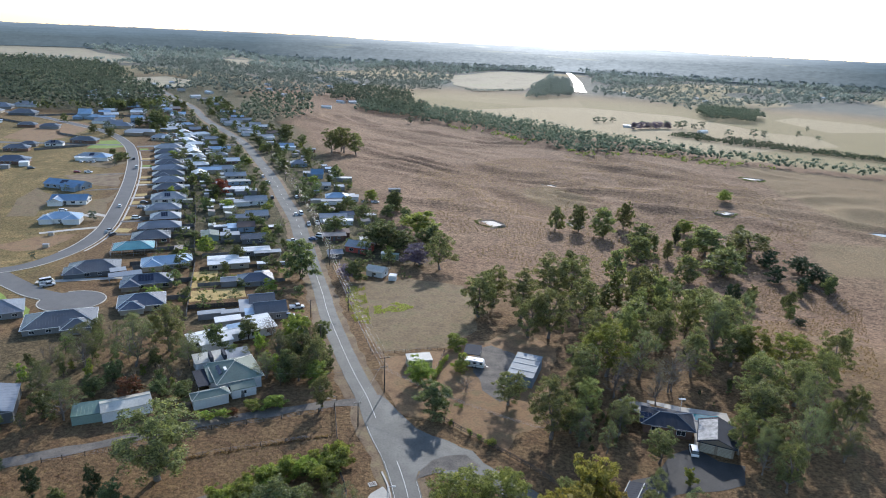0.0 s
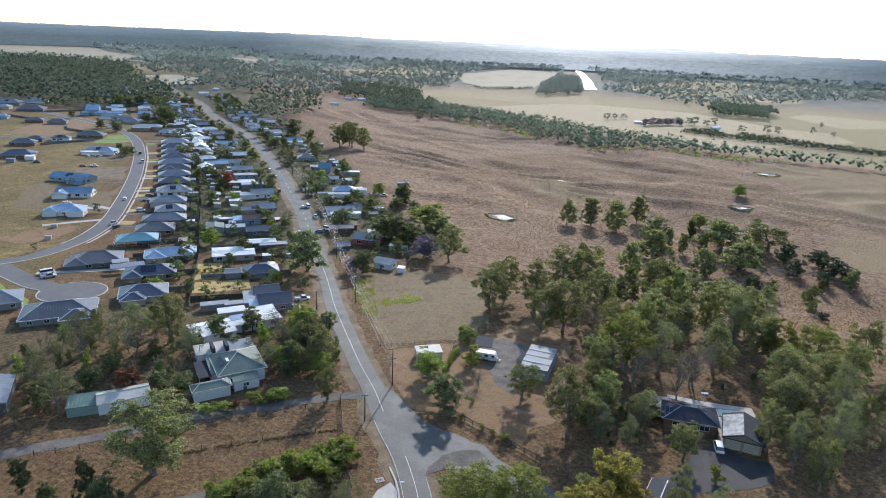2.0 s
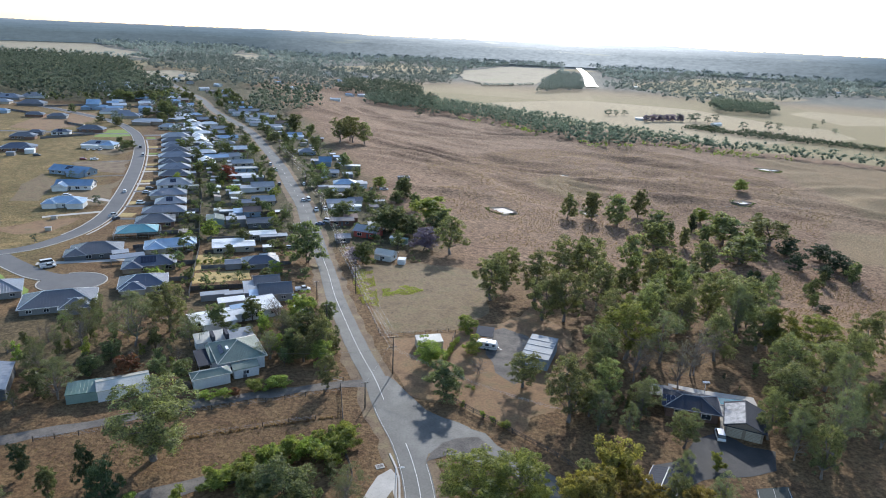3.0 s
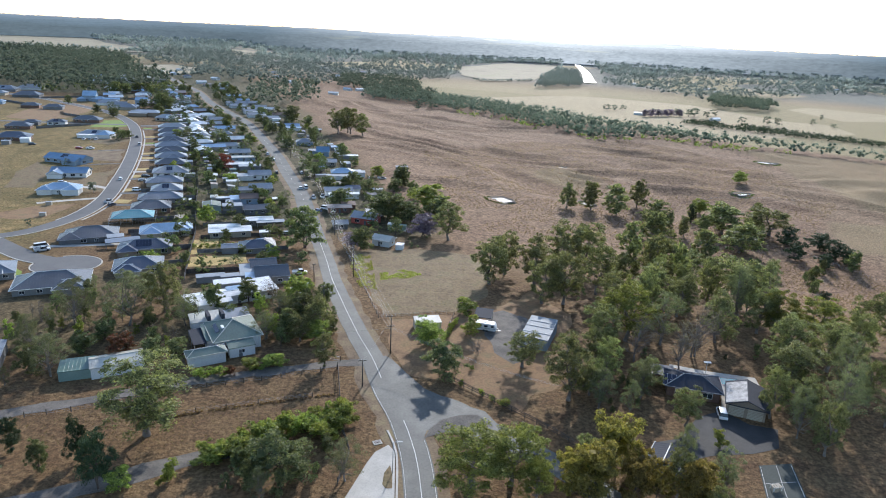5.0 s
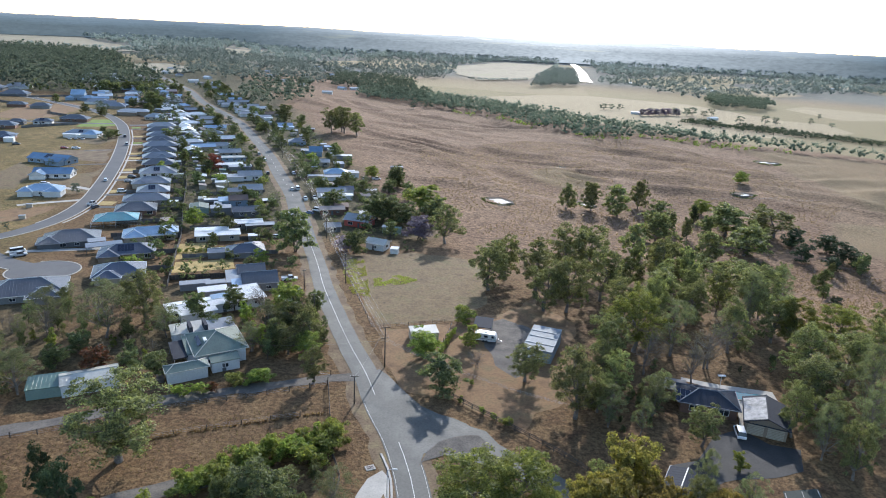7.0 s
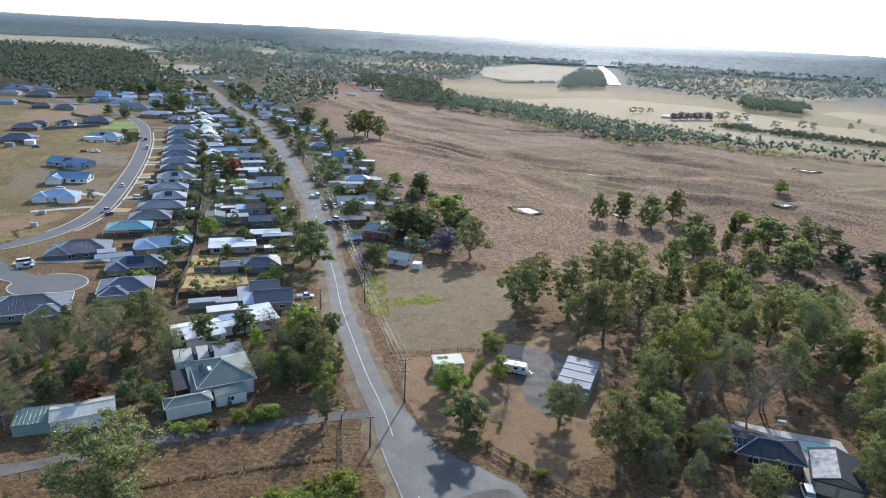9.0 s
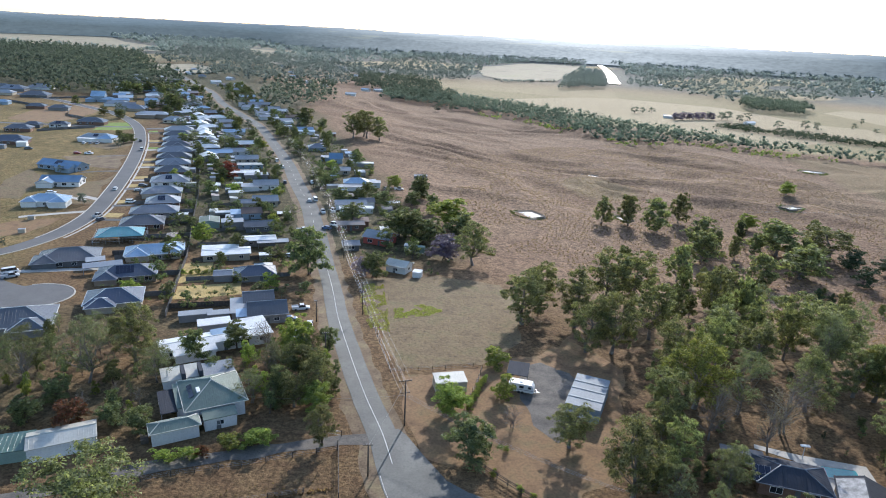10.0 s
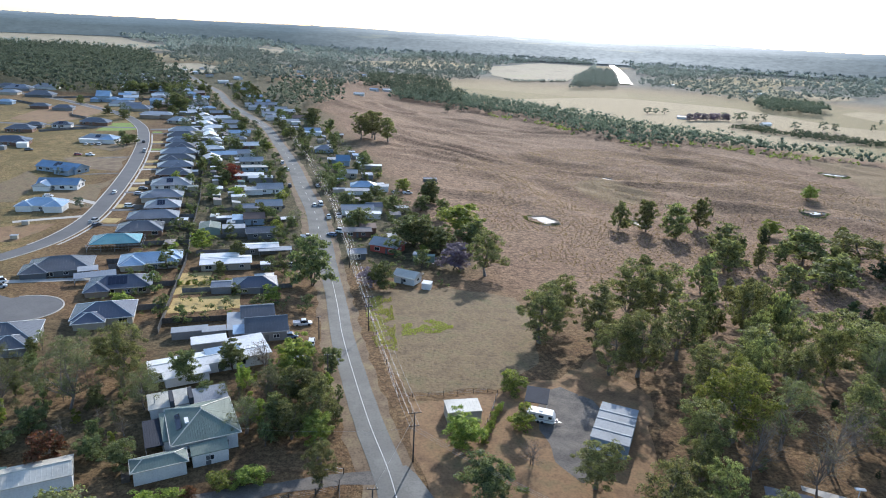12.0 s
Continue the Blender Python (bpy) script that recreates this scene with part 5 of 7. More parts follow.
# ---- woods and far trees ----
def inside(poly, x, y):
    hit = False
    for (ax, ay), (bx, by) in zip(poly, poly[1:] + poly[:1]):
        if (ay > y) != (by > y) and x < (bx - ax) * (y - ay) / (by - ay) + ax:
            hit = not hit
    return hit


# Open fields in the far woods.
FIELDS = [
    [(-1560, 2100), (-1500, 2300), (-1300, 2330), (-982, 1944), (-842, 1838), (-756, 1660), (-967, 1580), (-1300, 1640)], [(-600, 1225), (-545, 1300), (-470, 1240), (-420, 1120), (-470, 1060)],
    [(20, 1684), (30, 1976), (150, 2200), (195, 2253), (347, 2194), (290, 1900), (192, 1590), (76, 1500)], [(-650, 1992), (-594, 2058), (-500, 1729), (-568, 1761)],
]
# Far houses, each in a small clearing.
VALLEY = [(-427, 1661), (-298, 1148), (-316, 1654), (-287, 1571), (-217, 1311), (-168, 961), (-167, 1088), (-150, 1108), (-254, 1071), (-227, 1061), (-443, 1077), (-468, 1160), (-247, 1678), (-206, 1573), (-351, 945), (-356, 1016),
          (-312, 923), (-480, 1110), (-270, 1300), (-330, 1260), (-240, 1420), (-180, 1500), (-390, 1400), (270, 958), (369, 930), (590, 1560), (440, 1636), (589, 1500), (955, 1742), (977, 1714), (530, 2064)]
STUBBLE = mat("pale_stubble", [(0.25, 0.22, 0.14), (0.33, 0.28, 0.185), (0.30, 0.275, 0.16)], 60.0, 6.0, 0.95, wear=0.2)


def scatter(poly, gap, rng, thin=0.0, tall=(9, 16), wide=(3.5, 6)):
    """Spots spread over a plan outline, about gap metres apart, thinned in patches."""
    xs, ys = [p[0] for p in poly], [p[1] for p in poly]
    out, y = [], min(ys)
    while y < max(ys):
        x = min(xs)
        while x < max(xs):
            px, py = x + rng.uniform(-0.5, 0.5) * gap, y + rng.uniform(-0.5, 0.5) * gap
            if inside(poly, px, py) and not any(inside(f, px, py) for f in FIELDS) and not any(abs(px - a) < 13 and -75 < py - b < 12 for a, b in VALLEY if b > 900) and noise.noise(Vector((px / (gap * 6), py / (gap * 6), 4.4))) > thin - 0.6:
                out.append((px, py, rng.uniform(*tall), rng.uniform(*wide)))
            x += gap
        y += gap
    return out


far_rng = random.Random(21)
for f in FIELDS:
    solo("field", patch(f, 1.2, 40.0, 20.0, f[0][0]), STUBBLE, "pale stubble field among woods", "field", kind="structure")
# Creek, hill and far woods carry haze in their leaf colours.
# Belt of trees along the creek, a broad band towards the town and a single row towards the flats.
belt = [(x, along(CREEK_NEAR, x)) for x in (-130, -93, -44, 5, 55, 85, 113, 151, 204, 249, 323, 376, 450, 520, 700, 900)]
belt += [(x, along(CREEK_FAR, x)) for x in (900, 700, 520, 450, 376, 323, 270, 230, 181, 133, 63, -10, -52, -130)]
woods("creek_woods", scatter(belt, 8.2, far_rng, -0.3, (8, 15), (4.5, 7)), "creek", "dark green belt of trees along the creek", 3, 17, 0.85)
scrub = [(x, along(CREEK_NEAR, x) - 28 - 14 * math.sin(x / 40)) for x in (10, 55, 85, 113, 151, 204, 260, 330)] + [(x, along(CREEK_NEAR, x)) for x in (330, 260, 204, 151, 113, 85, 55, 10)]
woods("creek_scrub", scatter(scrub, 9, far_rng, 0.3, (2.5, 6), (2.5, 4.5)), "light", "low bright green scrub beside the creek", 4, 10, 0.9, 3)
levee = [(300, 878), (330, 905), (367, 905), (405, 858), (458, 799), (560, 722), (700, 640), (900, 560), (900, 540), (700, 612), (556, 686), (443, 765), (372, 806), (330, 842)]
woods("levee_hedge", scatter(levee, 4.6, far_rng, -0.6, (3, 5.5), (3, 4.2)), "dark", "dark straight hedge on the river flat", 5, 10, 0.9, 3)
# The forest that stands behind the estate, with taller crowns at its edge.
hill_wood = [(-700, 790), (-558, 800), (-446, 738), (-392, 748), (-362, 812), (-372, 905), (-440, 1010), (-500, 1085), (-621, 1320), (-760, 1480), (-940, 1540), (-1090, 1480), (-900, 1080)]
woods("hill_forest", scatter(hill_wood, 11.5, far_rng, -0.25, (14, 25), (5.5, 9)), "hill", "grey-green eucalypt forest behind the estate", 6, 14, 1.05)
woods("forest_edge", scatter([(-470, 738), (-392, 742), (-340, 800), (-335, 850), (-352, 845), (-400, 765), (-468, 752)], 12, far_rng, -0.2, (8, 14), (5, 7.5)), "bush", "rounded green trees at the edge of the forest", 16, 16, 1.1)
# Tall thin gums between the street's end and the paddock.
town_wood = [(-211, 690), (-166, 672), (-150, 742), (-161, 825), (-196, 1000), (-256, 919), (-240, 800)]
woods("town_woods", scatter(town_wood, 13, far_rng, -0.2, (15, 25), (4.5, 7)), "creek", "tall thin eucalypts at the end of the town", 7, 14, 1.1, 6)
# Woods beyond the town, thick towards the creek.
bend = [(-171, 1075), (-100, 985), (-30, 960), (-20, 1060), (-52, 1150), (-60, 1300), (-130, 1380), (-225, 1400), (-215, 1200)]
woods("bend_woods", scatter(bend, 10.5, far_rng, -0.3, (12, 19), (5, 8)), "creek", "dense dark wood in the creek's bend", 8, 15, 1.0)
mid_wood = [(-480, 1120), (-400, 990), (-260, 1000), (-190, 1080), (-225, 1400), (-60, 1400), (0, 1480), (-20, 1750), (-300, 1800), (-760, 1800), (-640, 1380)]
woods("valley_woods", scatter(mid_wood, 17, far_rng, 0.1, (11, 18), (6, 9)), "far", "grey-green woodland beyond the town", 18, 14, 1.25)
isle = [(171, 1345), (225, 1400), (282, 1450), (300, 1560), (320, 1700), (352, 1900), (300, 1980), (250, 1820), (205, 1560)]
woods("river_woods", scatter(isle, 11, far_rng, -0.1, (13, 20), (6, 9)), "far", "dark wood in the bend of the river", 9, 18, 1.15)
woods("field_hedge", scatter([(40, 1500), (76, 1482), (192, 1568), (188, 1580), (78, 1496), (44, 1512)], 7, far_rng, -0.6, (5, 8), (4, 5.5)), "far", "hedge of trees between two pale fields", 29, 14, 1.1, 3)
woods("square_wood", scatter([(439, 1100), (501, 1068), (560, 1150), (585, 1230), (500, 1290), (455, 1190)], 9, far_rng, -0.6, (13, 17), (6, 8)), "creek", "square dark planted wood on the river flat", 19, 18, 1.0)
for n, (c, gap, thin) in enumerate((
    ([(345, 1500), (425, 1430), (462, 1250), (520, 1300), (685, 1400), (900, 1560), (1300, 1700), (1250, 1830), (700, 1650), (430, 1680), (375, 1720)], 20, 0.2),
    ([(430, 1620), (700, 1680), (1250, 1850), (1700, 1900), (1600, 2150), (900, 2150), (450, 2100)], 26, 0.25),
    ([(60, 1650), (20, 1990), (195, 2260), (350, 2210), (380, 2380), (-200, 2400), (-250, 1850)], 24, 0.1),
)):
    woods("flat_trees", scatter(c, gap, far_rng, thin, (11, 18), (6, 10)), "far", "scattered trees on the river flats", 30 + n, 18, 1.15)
# Hills to the horizon: more trees than anyone could count.
spots = []
for _ in range(5600):
    r, u = 1450 + 1000 * far_rng.random() ** 0.9, radians(far_rng.uniform(-42, 42))
    x, y = r * math.sin(u), r * math.cos(u)
    if noise.noise(Vector((x / 420, y / 300, 8.0))) > 0.16 or any(inside(q, x, y) for q in (mid_wood, hill_wood, *FIELDS)):
        continue
    if min(np.hypot(p[0] - x, p[1] - y) for p in RIVER) < 48 or (r < 1900 and x > 0):
        continue
    spots.append((x, y, far_rng.uniform(9, 15) * (1 + r / 9000), far_rng.uniform(9, 14)))
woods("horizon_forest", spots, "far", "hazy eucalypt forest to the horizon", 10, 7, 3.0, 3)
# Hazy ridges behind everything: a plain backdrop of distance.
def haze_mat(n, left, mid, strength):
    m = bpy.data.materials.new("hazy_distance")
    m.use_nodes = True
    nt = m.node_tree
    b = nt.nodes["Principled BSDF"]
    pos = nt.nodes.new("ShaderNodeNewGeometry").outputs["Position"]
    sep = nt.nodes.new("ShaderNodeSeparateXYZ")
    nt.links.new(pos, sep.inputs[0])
    # Haze is put into the emission colour, brightest towards the sun's bearing.
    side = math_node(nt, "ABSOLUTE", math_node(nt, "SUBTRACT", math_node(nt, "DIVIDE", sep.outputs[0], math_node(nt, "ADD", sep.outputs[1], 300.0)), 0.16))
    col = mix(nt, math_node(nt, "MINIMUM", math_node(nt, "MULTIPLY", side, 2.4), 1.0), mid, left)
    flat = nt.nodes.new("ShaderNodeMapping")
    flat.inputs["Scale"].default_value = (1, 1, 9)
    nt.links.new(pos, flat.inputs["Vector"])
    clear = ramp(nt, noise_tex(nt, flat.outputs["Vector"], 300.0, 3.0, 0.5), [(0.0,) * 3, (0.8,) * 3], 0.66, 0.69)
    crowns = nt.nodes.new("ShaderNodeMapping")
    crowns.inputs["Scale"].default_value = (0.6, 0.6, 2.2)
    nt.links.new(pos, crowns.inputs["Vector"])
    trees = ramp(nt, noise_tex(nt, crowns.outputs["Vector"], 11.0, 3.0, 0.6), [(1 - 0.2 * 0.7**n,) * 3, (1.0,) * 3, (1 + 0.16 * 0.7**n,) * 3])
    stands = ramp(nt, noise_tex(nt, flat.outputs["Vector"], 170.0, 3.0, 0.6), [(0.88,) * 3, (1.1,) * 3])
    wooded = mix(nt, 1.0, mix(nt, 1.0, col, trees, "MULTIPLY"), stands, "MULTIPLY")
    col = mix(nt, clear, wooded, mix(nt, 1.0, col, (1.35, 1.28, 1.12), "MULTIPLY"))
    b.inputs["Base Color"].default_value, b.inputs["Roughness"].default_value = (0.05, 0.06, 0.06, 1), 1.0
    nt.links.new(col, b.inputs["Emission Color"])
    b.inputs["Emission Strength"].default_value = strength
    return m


# Each farther ridge glows paler, so the layers carry painted haze.
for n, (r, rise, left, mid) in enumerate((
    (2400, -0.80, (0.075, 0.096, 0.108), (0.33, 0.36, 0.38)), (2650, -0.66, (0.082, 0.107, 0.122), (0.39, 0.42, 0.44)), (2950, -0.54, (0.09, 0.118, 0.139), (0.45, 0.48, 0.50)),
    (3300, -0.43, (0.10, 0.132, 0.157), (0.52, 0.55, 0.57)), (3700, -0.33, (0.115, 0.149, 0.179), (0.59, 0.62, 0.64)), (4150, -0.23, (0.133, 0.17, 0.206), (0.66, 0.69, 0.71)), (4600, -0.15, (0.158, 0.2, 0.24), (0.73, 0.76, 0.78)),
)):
    s, row = Shape(), []
    for k in range(841):
        u = radians(-50 + 100 * k / 840)
        x, y = r * math.sin(u), r * math.cos(u)
        bumps = noise.noise(Vector((u * 9, n * 3.1, 0))) * 5 + noise.noise(Vector((u * 60, n, 4))) * 3 + noise.noise(Vector((u * 330, n, 7))) * 4
        hill = 12 * math.exp(-(((math.degrees(u) - 17.5) / 3.0) ** 2)) - 12 * math.exp(-(((math.degrees(u) + 1) / 8.0) ** 2)) if n == 6 else 0
        top = 78 + r * math.tan(radians(rise)) + bumps + hill
        row.append(((x, y, -30), (x * 1.004, y * 1.004, top)))
    for a, b in zip(row, row[1:]):
        s.poly(a[0], b[0], b[1], a[1])
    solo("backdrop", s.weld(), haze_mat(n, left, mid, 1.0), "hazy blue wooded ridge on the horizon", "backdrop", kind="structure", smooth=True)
# Single trees out in the paddocks.
for x, y, h, r in ((505, 930, 10, 5), (520, 905, 7, 5), (430, 905, 13, 7), (441, 899, 12, 6), (338, 995, 9, 6), (300, 990, 8, 5), (610, 780, 11, 6), (720, 860, 12, 5), (735, 900, 10, 6),
                   (560, 1010, 9, 4), (660, 960, 12, 5), (395, 905, 11, 7), (-25, 905, 13, 8), (10, 890, 12, 8), (-42, 880, 10, 8)):
    plant("far", x, y, h, r)
for x, y, h, r in ((-94, 560, 21, 8), (-84, 565, 23, 9), (-74, 569, 20, 8), (-88, 577, 22, 8)):
    plant("gum", x, y, h, r, " in a clump")
for x in (274, 285, 296, 307, 318, 329):
    plant("jac", x, 940 + (x - 274) * 0.42 + far_rng.uniform(-4, 4), 10, 7, " by the farm road")
for x, y, h, r in ((345, 966, 12, 8), (356, 974, 13, 9), (388, 984, 12, 7), (368, 960, 10, 7), (234, 999, 10, 8), (246, 1004, 9, 6), (261, 1012, 9, 6)):
    plant("far", x, y, h, r)

# ---- more trees of the eastern grove, and the tussocks of the rough paddock ----
grove_rng = random.Random(14)
KEEP_CLEAR = [(27, 169, 11), (13, 176, 9), (61, 145, 11), (72, 140, 10), (62, 128, 11), (42, 117, 6), (66, 112, 7), (64, 103, 6), (-4, 173, 8), (5, 126, 9), (18, 172, 10), (12, 155, 10), (73, 150, 6), (57, 114, 8)]
grown = [(r[1], r[2]) for rows in (PADDOCK_EDGE, EAST_GROVE, EAST_SLOPE, CROSSROADS) for r in rows]


def fill(outline, count, kinds, tall, apart):
    made = 0
    for _ in range(count * 30):
        xs, ys = [p[0] for p in outline], [p[1] for p in outline]
        x, y = grove_rng.uniform(min(xs), max(xs)), grove_rng.uniform(min(ys), max(ys))
        if not inside(outline, x, y) or any(math.hypot(x - a, y - b) < r for a, b, r in KEEP_CLEAR) or any(math.hypot(x - a, y - b) < apart for a, b in grown):
            continue
        h = grove_rng.uniform(*tall)
        plant(grove_rng.choice(kinds), x, y, h, h * (grove_rng.uniform(0.27, 0.36) if h < 13 else grove_rng.uniform(0.22, 0.29)))
        grown.append((x, y))
        made += 1
        if made == count:
            return


fill([(34, 150), (55, 160), (100, 150), (125, 180), (118, 215), (80, 235), (55, 215), (40, 190)], 9, ("gum", "gum", "gum", "thin"), (15, 21), 8)
fill([(30, 132), (46, 128), (50, 150), (38, 158), (30, 150)], 6, ("gum", "thin"), (9, 13), 5)
fill([(70, 122), (84, 118), (110, 140), (112, 152), (86, 136)], 6, ("gum", "thin"), (11, 15), 6)
fill([(24, 104), (50, 98), (50, 108), (38, 112), (26, 113)], 7, ("gold", "gum", "gold"), (8, 12), 3.6)
fill([(120, 290), (185, 330), (190, 380), (150, 395), (110, 345)], 11, ("gum", "bush", "dark"), (9, 15), 9)
fill([(60, 225), (100, 235), (120, 290), (95, 300), (70, 270)], 7, ("gum", "bush", "bush"), (6, 13), 9)

# Dark undergrowth beneath the grove.
fill([(34, 152), (56, 158), (98, 158), (122, 182), (112, 220), (80, 232), (52, 222), (36, 196)], 22, ("dark", "yard", "dark", "bush"), (1.4, 3.6), 3.6)
fill([(72, 156), (100, 150), (112, 160), (96, 170), (76, 166)], 10, ("bush", "yard"), (1.4, 3.4), 3.0)
fill([(28, 140), (44, 130), (52, 148), (40, 156)], 12, ("yard", "bush", "bush"), (1.4, 3.6), 2.6)
fill([(112, 232), (160, 250), (200, 300), (190, 320), (130, 285)], 12, ("gum", "bush", "dark"), (4, 11), 9)


def tussocks(name, outline, gap, size, leaf, label, seed):
    rng = random.Random(seed)
    clumps = [(x, y, land(x, y) + 0.12, h) for x, y, h, _ in scatter(outline, gap, rng, 0.35, (0.35 * size, 0.8 * size), (1, 1))]
    ob = new(name, leaf_mesh(name, leaves(clumps, 9, 0.75 * size, 0.7, np.random.default_rng(seed), 0.6), [], LEAF[leaf]))
    return tagged(ob, label, "grass", kind="stuff")


tussocks("tussock_grass", [(100, 190), (140, 180), (200, 280), (205, 330), (150, 300), (110, 240)], 1.5, 0.5, "tussock", "brown tussocks in the rough paddock", 61)
tussocks("tussock_grass", [(15, 300), (70, 262), (130, 290), (200, 350), (260, 430), (270, 560), (180, 690), (60, 640), (-20, 520), (-5, 400)], 2.7, 0.62, "tussock", "brown tussocks in the rough paddock", 62)
for k, (x, y, r) in enumerate(((31, 372, 9.5), (207, 455, 9), (88, 400, 6), (289, 595, 12))):
    ring = [(x + q * r * math.cos(u), y + q * r * math.sin(u)) for q, us in ((1.0, np.linspace(0, 6.28, 14)), (0.72, np.linspace(6.28, 0, 14))) for u in us]
    tussocks("reeds", ring, 0.9, 0.75, "bush", "green reeds round the farm dam", 80 + k)
tussocks("dry_grass", [(-17, 181), (4, 187), (14, 202), (17, 232), (12, 252), (-10, 256), (-30, 250), (-37, 246)], 1.0, 0.15, "straw", "mown dry grass tufts", 63)
for k, c in enumerate(([(-35, 244), (-28, 243), (-24, 222), (-21, 203), (-27, 205), (-33, 226)], [(-21, 213), (-11, 217), (-7, 222), (-13, 227), (-22, 221)])):
    tussocks("weeds", c, 0.5, 0.36, "weed", "yellow-green weeds in the dry grass", 70 + k)
tussocks("dry_grass", [(-58, 128), (-24, 140), (-20, 126), (-40, 116), (-60, 112), (-90, 110), (-86, 119)], 1.5, 0.26, "straw", "sparse dry grass tufts in the bare paddock", 64)

# Undergrowth round the weatherboard house and by the street.
KEEP_CLEAR += [(-54, 158, 11), (-66, 165, 6), (-76, 142, 7), (-84, 139, 5), (-63, 187, 12), (-108, 140, 11)]
grown += [(r[1], r[2]) for rows in (WEST_GARDEN, WEST_GROVE) for r in rows]
fill([(-112, 148), (-64, 152), (-66, 178), (-80, 196), (-118, 176)], 44, ("yard", "bare", "thin", "yard", "light"), (2.5, 6), 3.2)
fill([(-46, 160), (-30, 152), (-28, 170), (-38, 195), (-50, 182), (-58, 174)], 26, ("yard", "thin", "light", "yard"), (3, 7), 2.8)
fill([(-98, 130), (-90, 136), (-95, 150), (-110, 155), (-118, 128)], 12, ("bush", "yard", "thin"), (3, 8), 3.5)
fill([(-116, 160), (-70, 160), (-84, 200), (-112, 190)], 22, ("thin", "bare", "bush", "thin"), (2.5, 7), 2.6)
fill([(-100, 92), (-62, 104), (-66, 112), (-84, 118), (-104, 112)], 12, ("bush", "yard", "dark", "thin"), (4, 10), 4.5)
fill([(-34, 112), (-20, 118), (-20, 104), (-30, 98), (-40, 104)], 9, ("bush", "thin", "yard"), (3, 8), 3.5)
# Low hedge along the fence beside the tin shed.
for i in range(9):
    plant("light", 0.9 + 0.42 * i + grove_rng.uniform(-0.2, 0.2), 164.4 + 1.65 * i, grove_rng.uniform(1.4, 2.2), grove_rng.uniform(0.9, 1.2), " in a narrow hedge")
# Bright hedge above the concrete driveway, two shrubs deep.
for i in range(13):
    t = i / 12
    for off in (0.0, 2.3):
        if off or i % 4:
            plant("light", -43.5 + 25 * t + grove_rng.uniform(-0.6, 0.6), 109 + 17 * t + off + grove_rng.uniform(-0.6, 0.6), grove_rng.uniform(2.6, 4.6), grove_rng.uniform(1.7, 2.6), " in a rough hedge")

# ---- houses of the estate ----
EST = "estate houses"
house(-119, 191, 24, 21, 13, "charcoal", "grey", wings=((5, -5.5, 9, 8, 2.5, "hip", 24),), label="low grey brick house with charcoal hip roof", group=EST, cap=ROOF["white"])
house(-143, 198, 30, 14, 12, "slate", "grey", label="grey house with slate-coloured hip roof", group=EST)
house(-152, 186, 30, 14, 11, "charcoal", "grey", label="grey house with charcoal hip roof", group=EST)
house(-102, 211, 22, 15.5, 11.5, "navy", "cream", wings=((-3, -4.5, 8, 7, 2.5, "hip", 24),), label="cream house with dark navy hip roof", group=EST, cap=ROOF["white"])
house(-110, 234, 22, 18, 10.5, "navy", "tan", wings=((-6, -3, 7, 8, 2.5, "hip", 24),), label="tan brick house with dark navy hip roof and solar panels", panels=10, group=EST)
house(-113.5, 259, 22, 19, 10.5, "paleblue", "cream", wings=((7, 2.5, 7, 9, 2.5, "hip", 24), (-5, -2, 8, 9, 2.5, "hip", 24)), label="cream house with shiny pale blue hip roof", group=EST, cap=ROOF["white"])
house(-137, 247, 24, 19, 13, "charcoal", "dark", wings=((-7, -3, 8, 9, 2.5, "hip", 24),), label="dark brick house with charcoal hip roof", group=EST, cap=ROOF["grey"])
shed(-121, 239, 30, 12, 4.5, "slate", "grey", "flat", 2.6, 4, "long open carport with slate-coloured roof", True)
shed(-126, 243.5, 30, 6, 4, "zinc", "grey", "flat", 2.8, 4, "patio cover with pale metal roof", True)
house(-135, 295, 21, 17, 11.5, "charcoal", "brick", wings=((5, 2, 7, 8, 2.5, "hip", 24),), group=EST)
house(-138, 312, 21, 20, 10.5, "slate", "grey", group=EST, label="grey house with dark slate hip roof")
house(-142, 329, 21, 15, 11.5, "grey", "brick", group=EST, label="brick house with grey hip roof and solar panels", panels=6)
house(-150, 346, 21, 18, 11, "slate", "cream", group=EST, wings=((-6, -2, 7, 8, 2.5, "hip", 24),))
house(-157, 370, 21, 19, 13, "grey", "white", group=EST, panels=6, label="white house with broad grey hip roof and solar panels")
k = 0
for yy, roof, wall in ((393, "charcoal", "brick"), (412, "slate", "cream"), (431, "charcoal", "grey"), (450, "slate", "tan"), (470, "charcoal", "cream"), (490, "slate", "brick"), (511, "charcoal", "grey"), (532, "grey", "cream")):
    house(-157 - (yy - 370) * 0.405, yy, 22 + 3 * (k % 2), 18 + (k * 5) % 4, 11 + k % 2, roof, wall, group=EST, ribs=0, wings=((5 - (k % 3) * 4, -3, 8, 8, 2.5, "hip", 24),))
    k += 1
house(-191, 320, 14, 17, 11, "paleblue", "white", wings=((6, -3.5, 8, 9, 2.8, "hip", 24), (-6, -2, 7, 9, 2.6, "hip", 24)), label="white weatherboard house with bright blue hip roof", group=EST, cap=ROOF["white"])
house(-206, 356, 12, 19, 11, "blue", "white", label="white house with blue gable roofs", kind="gable", wings=((-6, -4, 8, 9, 2.6, "gable", 24),), group=EST)
house(-227, 391, -12, 26, 11, "blue", "blue", label="long blue house with blue metal roofs", kind="gable", wings=((7, -5, 10, 8, 2.6, "gable", 24),), group=EST, panels=8)
